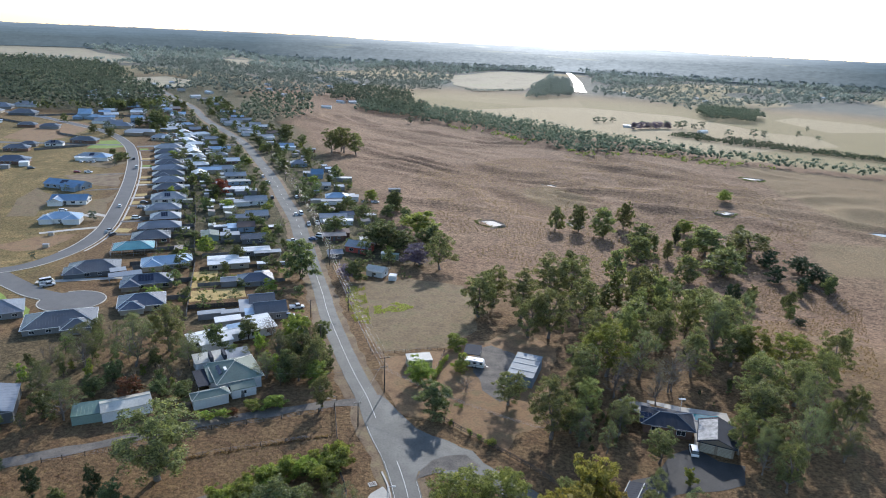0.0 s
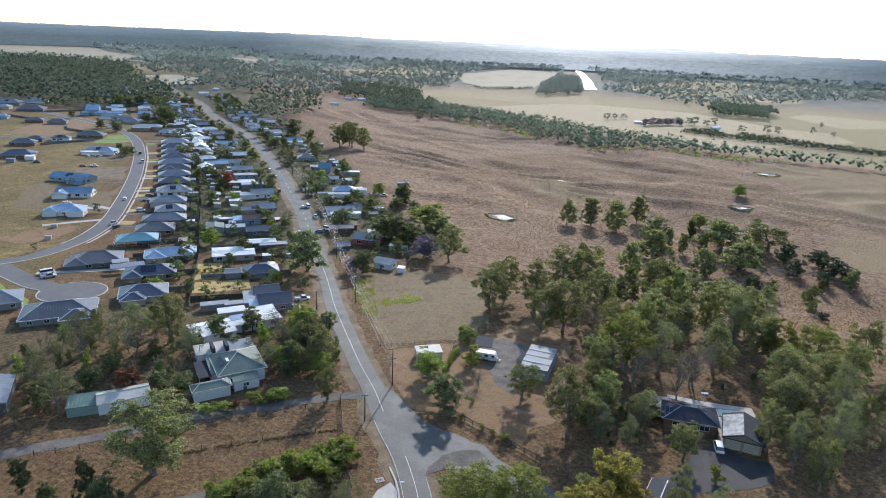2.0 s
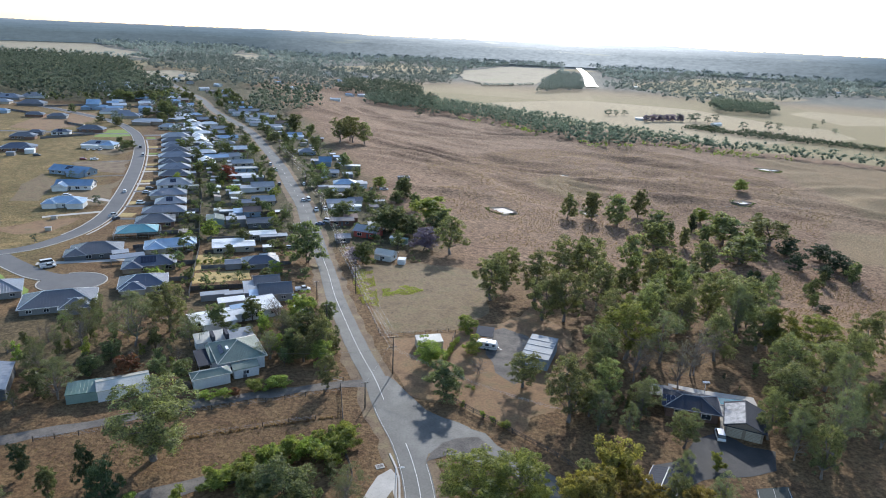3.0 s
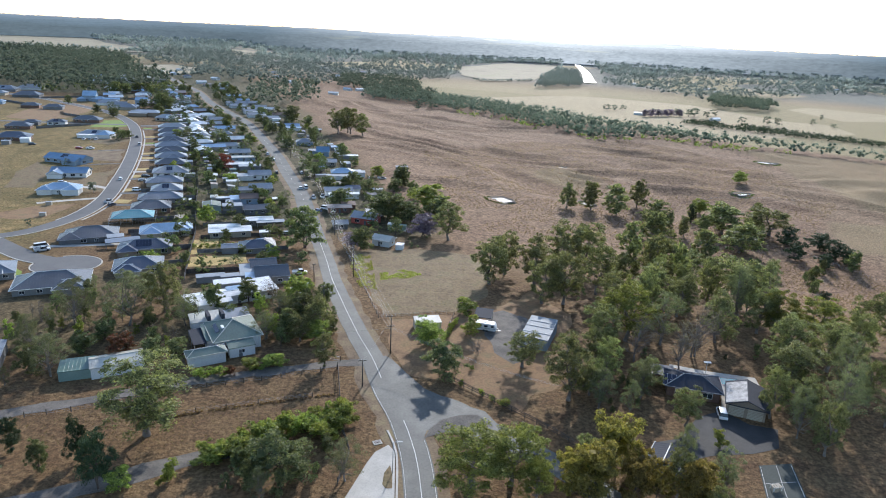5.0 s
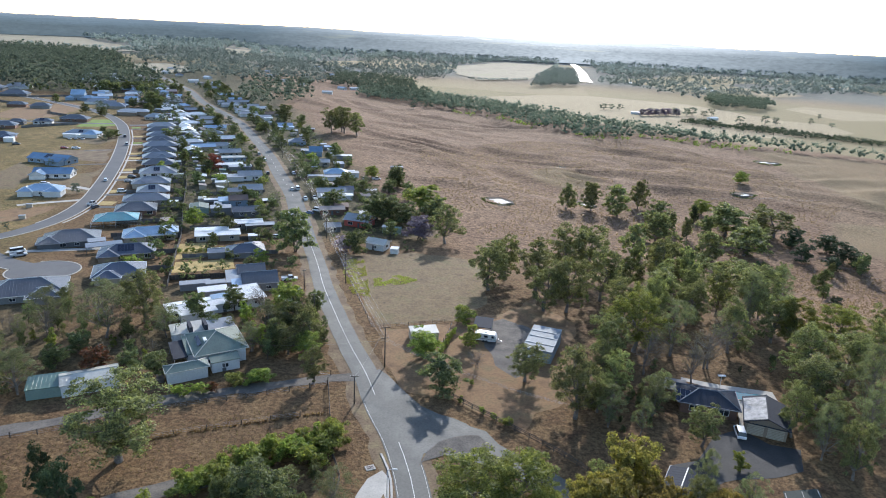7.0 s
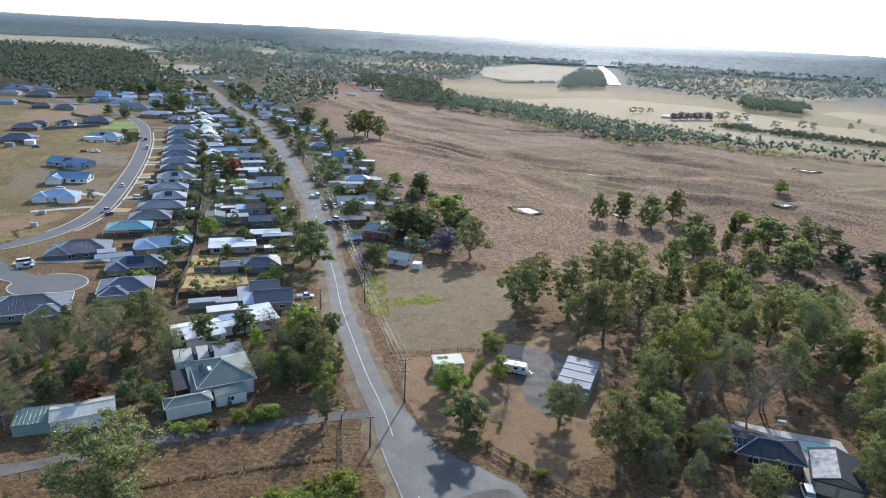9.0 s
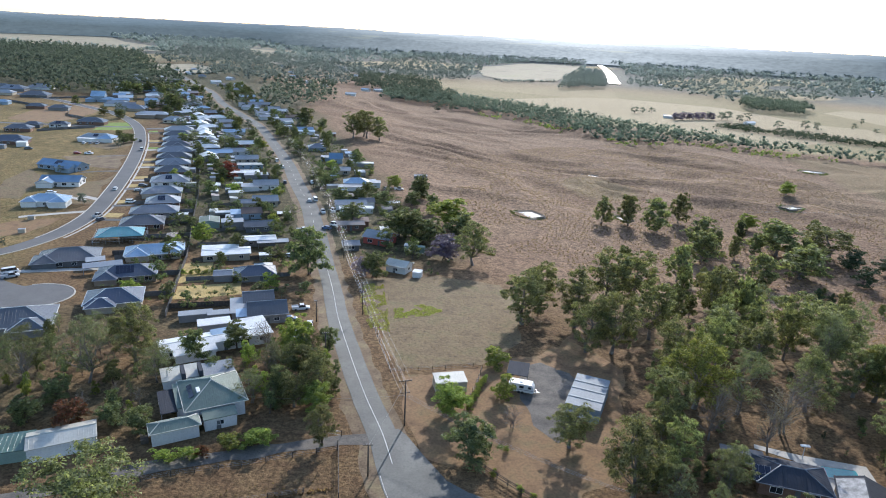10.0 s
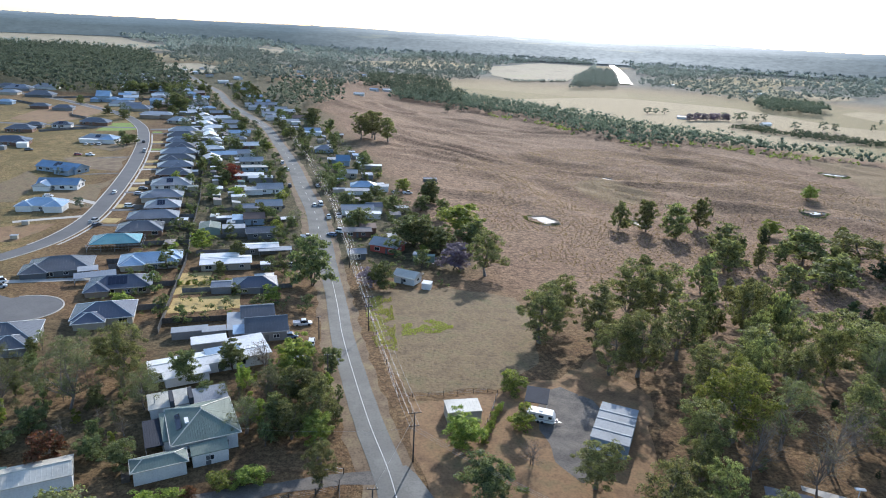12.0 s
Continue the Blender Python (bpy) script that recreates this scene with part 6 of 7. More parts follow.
house(-257, 481, 6, 24, 11, "zinc", "white", wings=((7, -2, 11, 12, 2.6, "hip", 24, "paleblue"), (-3, -6.5, 16, 3, 2.4, "flat", 5, "white")), label="white house with pale metal hip roof and verandah", group=EST, panels=6, cap=ROOF["white"])
house(-300, 550, 8, 20, 12, "charcoal", "brick", wings=((7, -3, 9, 9, 2.6, "hip", 24), (-7, 2, 8, 10, 2.6, "hip", 24)), ribs=0, label="low brick house with broad charcoal hip roofs", group=EST)
house(-372, 690, 15, 13, 12, "paleblue", "blue", "gable", 5.6, 38, ribs=0, label="tall pale blue house with steep gables", wings=((9, -3, 14, 10, 2.8, "hip", 24, "paleblue"), (-7, -4, 9, 8, 2.8, "hip", 24, "paleblue")), group=EST)
house(-340, 664, 12, 22, 12, "grey", "white", windows=False, wings=((8, -4, 9, 9, 2.6, "hip", 24),), ribs=0, label="pale house with grey hip roofs", group=EST)
house(-313, 638, 14, 25, 13, "slate", "cream", windows=False, wings=((-8, -4, 9, 9, 2.6, "hip", 24, "grey"), (9, 3, 9, 9, 2.6, "hip", 24)), ribs=0, label="cream house with slate hip roofs", group=EST)
house(-314, 680, 10, 12, 10, "paleblue", "blue", "gable", 4.8, 26, ribs=0, label="two-storey pale blue house with gable roof", group=EST)
house(-276, 604, 6, 28, 14, "grey", "tan", windows=False, wings=((-4, -8, 16, 5, 3.0, "flat", 4, "zinc"),), h=3.4, pitch=14, ribs=0, label="long low hall with broad grey metal roof", group=EST)
house(-248, 581, 12, 17, 12, "zinc", "cream", "hip", wings=((5, -5, 8, 8, 2.6, "gable", 26, "white"),), ribs=0, label="cream house with pale metal roof and white gable", group=EST)
house(-290, 676, 10, 18, 10, "slate", "grey", windows=False, ribs=0, group=EST)
for x, y, w, roof, wall in ((-496, 744, 27, "slate", "grey"), (-483, 770, 26, "grey", "white"), (-443, 700, 26, "charcoal", "dark"), (-478, 704, 19, "zinc", "cream"), (-432, 634, 14, "paleblue", "blue"), (-390, 619, 16, "charcoal", "brick"), (-367, 616, 17, "charcoal", "grey"),
                            (-327, 502, 18, "charcoal", "brick"), (-329, 521, 12, "charcoal", "dark"), (-313, 528, 14, "charcoal", "white"), (-301, 455, 22, "navy", "brick"), (-520, 760, 18, "charcoal", "grey")):
    house(x, y, 14 + (x * 7) % 9, w, w * 0.6, roof, wall, ribs=0, group=EST, windows=y < 530, panels=6 if x in (-313, -496) else 0, wings=((w * 0.3, -w * 0.2, w * 0.4, w * 0.42, 2.5, "hip", 24), (-w * 0.28, w * 0.14, w * 0.42, w * 0.4, 2.5, "hip", 24)), label=f"low {wall} house with {roof} hip roofs and lean-to")
shed(-288, 447, 20, 6, 5, "white", "white", "flat", 2.8, 3, "small white shed beside the dry lawn")
shed(-294, 436, 14, 5, 4, "grey", "grey", "gable", 2.5, 12, "small grey shed on dry grass")
# House still being built: bare frame under a teal sheet.
frame_house = thing("unfinished_house", -135, 277, 21, "unfinished house, bare timber frame and teal roof wrap", "house")
top, caps, _, _ = roof_shape(17, 11, 2.9, "hip", 22, 0.9)
part("roof", top, ROOF["teal"], frame_house, "teal sarking over roof battens")
for p, q in caps:
    part("ridge_cap", Shape().rod(p, q, 0.12, 0.12, 5), ROOF["white"], frame_house)
for i in range(15):
    for y in (-5, 5):
        part("stud", Shape().box(-8 + i * 1.14, y - 0.05, -0.4, -7.9 + i * 1.14, y + 0.05, 2.85), WALL["tan"], frame_house)
for z in (1.2, 2.4):
    part("scaffold_rail", Shape().box(-9.2, -6.3, z, 9.2, -6.22, z + 0.07).box(-9.2, 6.22, z, 9.2, 6.3, z + 0.07).box(-9.2, -6.3, z, -9.12, 6.3, z + 0.07).box(9.12, -6.3, z, 9.2, 6.3, z + 0.07), STEEL, frame_house)
for x in (-9.16, -4.6, 0, 4.6, 9.16):
    for y in (-6.26, 6.26):
        part("scaffold_post", Shape().box(x - 0.04, y - 0.04, -0.4, x + 0.04, y + 0.04, 3.0), STEEL, frame_house)

# ---- houses along the main street, west side ----
WS = "main street houses"
house(-63, 187, 32, 27, 6.5, "white", "white", "gable", 2.9, 6, wings=((9, 3.5, 9, 7, 3.0, "flat", 4), (-6, -4.5, 10, 4, 2.7, "flat", 3), (3, 2, 8, 3, 3.2, "flat", 4, "paleblue")), label="long low white building with flat white roofs", group=WS)
shed(-67.5, 197, 25, 8.5, 4, "white", "grey", "flat", 2.6, 3, "low shed with white flat roof")
shed(-75, 203, 22, 9, 3, "zinc", "grey", "flat", 2.3, 3, "low lean-to with pale metal roof")
shed(-69, 204, 22, 6, 3, "zinc", "grey", "flat", 2.4, 3, "small lean-to with pale roof")
house(-56.5, 208, 20, 11, 10, "charcoal", "grey", "gable", 3.0, 24, wings=((-2, 9, 9, 9, 3.0, "gable", 20, "charcoal"), (-7.5, 4, 5, 10, 2.6, "flat", 3, "zinc"), (-6, -1, 5, 5, 2.5, "flat", 3, "paleblue", 1)), label="old house with dark gable roofs and lean-tos", group=WS)
house(-71, 242, 20, 13.5, 9, "navy", "grey", wings=((3, 3, 6, 7, 2.8, "hip", 22, "grey"),), label="grey house with navy hip roof", group=WS)
shed(-80.5, 238.5, 18, 6, 5.5, "slate", "grey", "gable", 2.5, 14)
house(-88, 262, 20, 17, 8, "white", "cream", "gable", 2.8, 8, wings=((-2, 4, 13, 4, 3.2, "flat", 3, "white"),), label="cream house with long white metal roof", group=WS)
shed(-74, 263, 20, 4.5, 3, "white", "grey", "flat", 2.3, 3)
house(-82, 281, 20, 13, 6.5, "white", "grey", "gable", 2.8, 7, wings=((5, -4, 12, 4, 2.5, "flat", 3, "zinc", 1),), label="house with long white metal roof and carport", group=WS)
house(-88, 300, 20, 12, 8, "charcoal", "dark", "gable", 2.7, 20, group=WS)
shed(-109, 300, 20, 8, 9, "palegreen", "green", "gable", 3.2, 12, "large green farm shed with pale green roof")
shed(-100, 302, 20, 9, 5, "zinc", "grey", "flat", 2.8, 4, "lean-to shed with zinc roof")
house(-97, 318, 20, 9, 8, "brown", "blue", "gable", 2.9, 24, wings=((-6.5, 0, 5, 7, 2.6, "flat", 4, "paleblue"),), label="pale blue cottage with brown gable roof", group=WS)
shed(-109, 316, 18, 7, 3, "white", "grey", "flat", 2.4, 3)
shed(-83, 320, 20, 6, 3.5, "white", "grey", "flat", 2.4, 3, "carport with white roof", True)
house(-97.5, 340, 20, 12, 9, "grey", "cream", "gable", 2.8, 24, wings=((-8, -3, 10, 7, 2.7, "gable", 18, "slate"),), group=WS)
house(-107, 372, 20, 13, 9, "grey", "white", "gable", 2.8, 24, wings=((-8, -3, 9, 6, 2.6, "flat", 5, "zinc"), (-3, 2, 6, 6, 2.9, "gable", 20, "redtile")), group=WS)
shed(-116, 352, 20, 7, 4, "white", "cream", "flat", 2.6, 3)
house(-127, 398, 20, 16, 8, "white", "grey", "gable", 2.8, 7, wings=((6, -7, 13, 5, 2.6, "flat", 4, "grey"),), label="house with long white roof", group=WS)
house(-131, 420, 20, 15, 7, "cream", "blue", "gable", 2.7, 10, group=WS)
k = 0
for yy in (446, 470, 496, 520, 545, 570, 596, 622, 650, 680):
    x, y, a = beside(yy, -24 - (k % 2) * 4)
    roof = ("zinc", "grey", "white", "slate", "paleblue")[k % 5]
    house(x, y, a, 14 + k % 3 * 2, 8.5, roof, ("cream", "white", "brick")[k % 3], ("gable", "hip")[k % 2], ribs=0, group=WS, windows=yy < 500, wings=((-6, 4, 7, 5, 2.6, "flat", 4, "zinc"),))
    x, y, a = beside(yy + 6, -48 - (k % 3) * 3)
    shed(x, y, a, 7 + k % 3, 4.5, ("white", "zinc", "grey")[k % 3], "grey", ("flat", "gable")[k % 2], 2.5, 6)
    k += 1

# A second row behind, roof close to roof.
row_rng = random.Random(52)
for yy in range(452, 705, 17):
    x, y, a = beside(yy + row_rng.uniform(-3, 3), -43 + row_rng.uniform(-4, 4))
    roof = row_rng.choice(("zinc", "white", "slate", "paleblue", "grey", "white"))
    house(x, y, a + row_rng.choice((0, 0, 90)), row_rng.uniform(12, 16), row_rng.uniform(8, 10), roof, row_rng.choice(("cream", "grey", "white")), row_rng.choice(("gable", "hip")), 2.6, 20, ribs=0, group=WS, windows=False, wings=((-5, -4, 7, 4, 2.4, "flat", 4, row_rng.choice(("white", "zinc"))),))
for yy in range(600, 720, 20):
    x, y, a = beside(yy + row_rng.uniform(-3, 3), 20 + row_rng.uniform(-3, 5))
    house(x, y, a, row_rng.uniform(13, 17), 9, row_rng.choice(("zinc", "paleblue", "grey")), "white", "gable", 2.6, 20, ribs=0, group=WS, windows=False, wings=((4, -5, 8, 5, 2.4, "flat", 4, "white"),))

# ---- east side ----
house(-24.5, 259.5, -20, 8.5, 7, "cream", "white", "gable", 2.8, 22, label="small white cottage with cream gable roof", group=WS)
shed(-17.5, 254, -10, 3.2, 3, "white", "white", "flat", 2.2, 3)
house(-36, 293, -18, 12, 9, "zinc", "red", "gable", 3.0, 24, label="red-walled shed house with grey gable roof", group=WS)
tank = thing("container_shed", -21, 284, -5, "green shipping container with a white tarpaulin roof", "container")
part("body", Shape().box(-4, -1.3, 0, 4, 1.3, 2.6), WALL["green"], tank)
part("roof", Shape().box(-4.2, -1.5, 2.7, 0.5, 1.5, 2.95), ROOF["white"], tank)
house(-46, 282, 15, 7, 6, "slate", "dark", "gable", 2.6, 20, label="small dark fibro cottage among trees", group=WS)
house(-51, 309, 15, 12, 6, "rust", "brick", "gable", 2.7, 18, wings=((5, 5, 7, 6, 2.6, "flat", 5, "brown"),), group=WS)
house(-57, 343, 15, 15, 8, "grey", "white", "gable", 2.8, 20, wings=((2, -8, 16, 4, 2.5, "flat", 4, "white"), (8, 4, 8, 7, 2.8, "gable", 20, "navy")), group=WS)
house(-62, 388, 12, 14, 10, "paleblue", "white", "hip", 3.2, 24, wings=((9, 2, 9, 5, 2.6, "flat", 4, "zinc"), (-2, -8, 16, 5, 2.5, "flat", 4, "zinc")), label="white house with pale blue roof and patio covers", group=WS)
house(-76, 420, 10, 10, 8, "zinc", "cream", "gable", 2.7, 20, ribs=0, group=WS)
house(-86, 452, 10, 9, 8, "blue", "blue", "gable", 3.2, 38, ribs=0, label="steep blue A-roofed house", wings=((-6, 5, 8, 6, 2.8, "flat", 4, "zinc"),), group=WS)
shed(-68, 447, 10, 14, 4, "white", "grey", "flat", 2.6, 3)
house(-107, 491, 14, 13, 10, "slate", "blue", ribs=0, label="mauve-grey cottage with hip roof", group=WS)
house(-134, 566, 14, 13, 9, "blue", "white", "gable", 2.8, 22, ribs=0, group=WS, wings=((1, -8, 13, 5, 2.5, "flat", 4, "paleblue"),))
house(-112, 556, 14, 10, 6, "zinc", "brick", "gable", 2.7, 12, ribs=0, group=WS)
shed(-30, 432, 10, 8, 4, "grey", "dark", "gable", 2.5, 12)
for x, y, w, roof in ((-160, 640, 22, "brown"), (-196, 690, 12, "zinc"), (-184, 674, 13, "white"), (-215, 720, 15, "grey"), (-230, 742, 14, "paleblue")):
    house(x, y, 25, w, 8, roof, "cream", "gable", ribs=0, group=WS)
# The rest of the town, far up the street.
k = 0
for yy in range(705, 1040, 17):
    for off in (-95, -62, -28, 26):
        if far_rng.random() < (0.8 if off < 0 else 0.5):
            x, y, a = beside(yy + far_rng.uniform(-5, 5), off + far_rng.uniform(-6, 6))
            house(x, y, a, far_rng.uniform(11, 18), far_rng.uniform(7, 10), far_rng.choice(("grey", "zinc", "slate", "white", "paleblue", "rust")), far_rng.choice(("cream", "white", "brick")), far_rng.choice(("hip", "gable")), ribs=0, group="houses up the street", windows=False)
for x, y in (VALLEY):
    house(x, y, far_rng.uniform(-40, 40), far_rng.uniform(11, 16), 8, far_rng.choice(("white", "white", "zinc", "paleblue")), "white", "gable", 3, 18, ribs=0, windows=False, group="farmhouses", label="distant farmhouse with pale metal roof")

# ---- the weatherboard house by the crossroads ----
near = thing("weatherboard_house", -54, 158, 30, "white weatherboard house with pale green metal roofs", "house")
PG = ROOF["palegreen"]
wing(near, 1.2, 1.6, 12.4, 13.2, 3.6, "hip", 24, PG, WALL["white"], ROOF["cream"], 0.42, 0.6, seed=3)
wing(near, -7.2, -7.4, 9.4, 4.2, 3.0, "hip", 24, PG, WALL["white"], ROOF["cream"], 0.42, 0.4, windows=False, seed=4)
wing(near, 1.4, -6.6, 6.6, 2.8, 2.7, "flat", 12, PG, WALL["white"], ROOF["cream"], 0.42, 0.2, seed=5)
wing(near, -4.6, 2.6, 3.0, 9.0, 2.9, "flat", 5, PG, WALL["white"], ROOF["cream"], 0.42, 0.2, windows=False, seed=6)
wing(near, -7.6, 2.0, 3.2, 8.6, 2.6, "flat", 3, ROOF["dusk"], WALL["white"], ROOF["cream"], 0.42, 0.15, windows=False, carport=True)
wing(near, -3.5, 12.6, 8.6, 5.4, 3.0, "flat", 6, ROOF["cream"], WALL["white"], ROOF["cream"], 0.42, 0.3, seed=8)
wing(near, 3.8, 11.0, 7.2, 5.0, 3.3, "flat", 8, ROOF["zinc"], WALL["white"], ROOF["cream"], 0.42, 0.3, windows=False, seed=9)
part("skylight", Shape().box(-2.0, -0.9, 5.0, -1.3, 1.0, 5.35), WHITE, near, "white roof vent")
for i in range(3):
    part("solar_panel", Shape().box(-0.5, -0.85, 0.06, 0.5, 0.85, 0.1), SOLAR, near, "dark glass solar panel").matrix_basis = pose(-3.1 + 0.02 * i, -0.6 + i * 1.75, 4.58, 0, -24, 0)
for x in (-3.4, 0.2):
    part("roof_screen", Shape().box(x - 0.4, 8.2, 3.4, x + 0.4, 12.5, 5.1), ROOF["dusk"], near, "dark upright parapet screen")
part("chimney", Shape().rod((-6.5, 12, 3.0), (-6.5, 12, 4.6), 0.12, 0.12, 8), STEEL, near)
part("deck", Shape().box(-13.4, -7.5, 0.0, -12.0, -4.4, 1.0), TIMBER, near, "small timber deck")

sheds = house(-75.5, 142.5, 30, 11.5, 6.0, "cream", "white", "gable", 2.9, 16, name="machinery_shed", label="long machinery shed with cream metal roof", windows=False, cap=ROOF["cream"])
house(-83.2, 139.4, 22, 7.4, 5.6, "green", "green", "flat", 2.5, 5, name="garden_shed", label="open-fronted green shed with dark green roof", windows=False)
house(-108, 140, 25, 12, 14, "slate", "dark", "gable", 3.0, 15, name="farm_shed", label="grey farm shed at the drive", windows=False)

# ---- across the road: shed, caravan, gravel yard, iron-roofed house ----
pump = house(-3.6, 173.6, 14, 7.4, 4.6, "cream", "cream", "flat", 2.7, 3, name="tin_shed", label="small cream tin shed with flat roof", windows=False)
house(27.3, 169.6, -20, 7.6, 13, "iron", "blue", "flat", 3.4, 3, name="iron_shed", label="open iron-roofed shed with clear roof strips", windows=False,
      wings=())
strips = thing("roof_sheet", 27.3, 169.6, -20, "pale clear roof sheet strip across the iron roof", "roof sheet", z=land(27.3, 169.6) + 3.4)
strips.name = "clear_roof_strip"
for y in (-3.2, 0.4, 3.4):
    part("sheet", Shape().box(-3.8, y - 0.22, (y + 6.28) * 0.0524 + 0.06, 3.8, y + 0.22, (y + 6.72) * 0.0524 + 0.09), ROOF["clear"], strips)
part("awning", Shape().box(-3.6, -9.0, -1.2, 1.5, -6.6, -1.1), ROOF["zinc"], strips)


def caravan(x, y, rot):
    ob = thing("caravan", x, y, rot, "white touring caravan parked on gravel", "caravan")
    w = 1.15
    prof = [(-3.0, 0.45), (2.7, 0.45), (3.0, 0.9), (2.85, 1.7), (2.4, 2.45), (-2.4, 2.55), (-2.95, 2.2), (-3.05, 1.0)]
    part("body", Shape().loft([[(a, -w + 0.08, b * 0.97 + 0.04) for a, b in prof], [(a, -w, b) for a, b in prof][:], [(a, w, b) for a, b in prof], [(a, w - 0.08, b * 0.97 + 0.04) for a, b in prof]]), WHITE, ob)
    part("stripe", Shape().box(-2.9, -w - 0.012, 1.0, 2.8, w + 0.012, 1.12), ROOF["grey"], ob)
    for a, b in ((-2.2, -1.2), (-0.4, 0.6), (1.6, 2.3)):
        part("window", Shape().box(a, -w - 0.02, 1.45, b, w + 0.02, 2.0), GLASS, ob)
    part("roof_hatch", Shape().box(-0.5, -0.35, 2.5, 0.3, 0.35, 2.66), WHITE, ob)
    part("drawbar", Shape().rod((3.0, -0.5, 0.5), (4.3, 0, 0.5), 0.05, 0.05).rod((3.0, 0.5, 0.5), (4.3, 0, 0.5), 0.05, 0.05), STEEL, ob)
    part("gas_bottle", Shape().rod((3.35, 0, 0.5), (3.35, 0, 1.0), 0.16, 0.16, 10), STEEL, ob)
    for sx in (-0.45, 0.4):
        for sy in (-1, 1):
            part("wheel", Shape().rod((sx, sy * 0.95, 0.33), (sx, sy * 1.17, 0.33), 0.33, 0.33, 12), TYRE, ob)
    return ob


caravan(13.0, 174.3, -12)
shed(12.6, 180.5, -10, 5.0, 6.0, "dusk", "dark", "flat", 2.5, 4, "dark carport behind the caravan", True)

# ---- the low house with the pool, among the trees ----
low = thing("ranch_house", 61, 145.5, -14, "low brick house with dark hip roofs", "house")
wing(low, 0, 0, 13, 9, 2.8, "hip", 20, ROOF["dusk"], WALL["brick"], ROOF["slate"], 0.8, 0.6, seed=11)
wing(low, -8, 3.2, 8, 5, 2.7, "flat", 3, ROOF["charcoal"], WALL["brick"], ROOF["slate"], 0.8, 0.3, windows=False)
for i in range(6):
    part("solar_panel", Shape().box(-0.5, -0.85, 0.06, 0.5, 0.85, 0.1), SOLAR, low, "dark glass solar panel").matrix_basis = pose(-6.5 + (i % 3) * 1.04, -3.2 + (i // 3) * 1.65, 3.05 + (i // 3) * 0.6, 20)
    part("panel_frame", Shape().box(-0.54, -0.89, 0.04, 0.54, 0.89, 0.07), WHITE, low).matrix_basis = pose(-6.5 + (i % 3) * 1.04, -3.2 + (i // 3) * 1.65, 3.05 + (i // 3) * 0.6, 20)
hall = thing("pool_house", 71.3, 139.2, -22, "dark outbuilding with near-black gable roof and silver sheeting", "house")
wing(hall, 0, 0, 9, 11, 2.9, "gable", 20, ROOF["dusk"], WALL["tan"], ROOF["dusk"], 0.8, 0.5, windows=False, seed=12)
for x in (-2.0, 1.9):
    part("roller_door", Shape().box(x - 1.6, -5.06, 0.0, x + 1.6, -5.0, 2.3), WALL["cream"], hall, "cream ribbed roller door")
    for k in range(6):
        part("slat", Shape().box(x - 1.6, -5.09, 0.15 + 0.36 * k, x + 1.6, -5.05, 0.22 + 0.36 * k), WALL["tan"], hall)
part("silver_sheet", Shape().poly((-4.4, -5.3, 3.02), (-0.15, -5.3, 4.57), (-0.15, 4.5, 4.57), (-4.4, 4.5, 3.02)).poly((-4.4, -5.3, 2.99), (-4.4, 4.5, 2.99), (-4.4, 4.5, 3.04), (-4.4, -5.3, 3.04)), mat("weathered_silver_sheet", [(0.10, 0.105, 0.11), (0.26, 0.265, 0.27), (0.40, 0.405, 0.41)], 1.4, 0.3, 0.75, wear=0.2), hall, "shiny silver roof sheeting")
solo("pool_path", patch([(69.4, 147.5), (72.3, 147.5), (68.6, 138.9), (65.2, 137.6)], 0.055, 3.0, 0.3), CONCRETE, "pale paved path between house and outbuilding", "paving", kind="structure")
solo("pool_deck", patch([(60, 158.8), (68, 156), (80, 153.5), (79, 146.6), (68, 147.6), (66, 154), (59.6, 157.4)], 0.05, 3.0), CONCRETE, "pale paved pool surround", "paving", kind="structure")
pool = thing("swimming_pool", 73.5, 150.6, -8, "turquoise in-ground swimming pool", "pool")
part("water", Shape().box(-3.2, -1.7, -0.05, 3.2, 1.7, 0.11), mat("pool_water", [(0.03, 0.26, 0.28), (0.05, 0.33, 0.34)], 3.0, 0.4, 0.08, wear=0.1), pool)
part("coping", Shape().box(-3.6, -2.1, 0.0, 3.6, -1.7, 0.16).box(-3.6, 1.7, 0.0, 3.6, 2.1, 0.16).box(-3.6, -1.7, 0.0, -3.2, 1.7, 0.16).box(3.2, -1.7, 0.0, 3.6, 1.7, 0.16), CONCRETE, pool)
car(64.4, 135.2, 78, (0.78, 0.78, 0.78), "white", "suv")
house(45.5, 115.5, -30, 6.2, 7, "dusk", "dark", "gable", 2.5, 14, name="workshop", label="dark blue workshop under the trees", windows=False)
solo("forecourt", patch([(46.5, 123.5), (52, 125.5), (58, 133), (65, 137), (69, 132), (75, 130), (72, 123.5), (64, 121.5), (55, 119), (47, 114.5)], 0.05, 4.0, 1.0), FORECOURT, "dark bitumen forecourt", "yard", kind="structure")

# A small hard court with white lines, below the forecourt.
court = solo("hard_court", patch([(64.8, 117.2), (72.0, 118.4), (68.0, 100), (59.4, 99)], 0.06, 3.0), mat("dark_green_court", [(0.028, 0.04, 0.036), (0.05, 0.062, 0.055)], 3.0, 0.3, 0.85, wear=0.25), "dark green hard court with faded white lines", "court", kind="structure")
for a, b in (((65.0, 116.8), (59.9, 99.4)), ((68.4, 117.4), (63.8, 99.6)), ((71.6, 117.9), (67.6, 100.0)), ((63.6, 111.6), (70.3, 112.6))):
    p, q = np.array(a), np.array(b)
    part("court_line", strip([p + (q - p) * t for t in np.linspace(0, 1, 6)], 0.07, 0.075), PAINT, court, "faded white line")
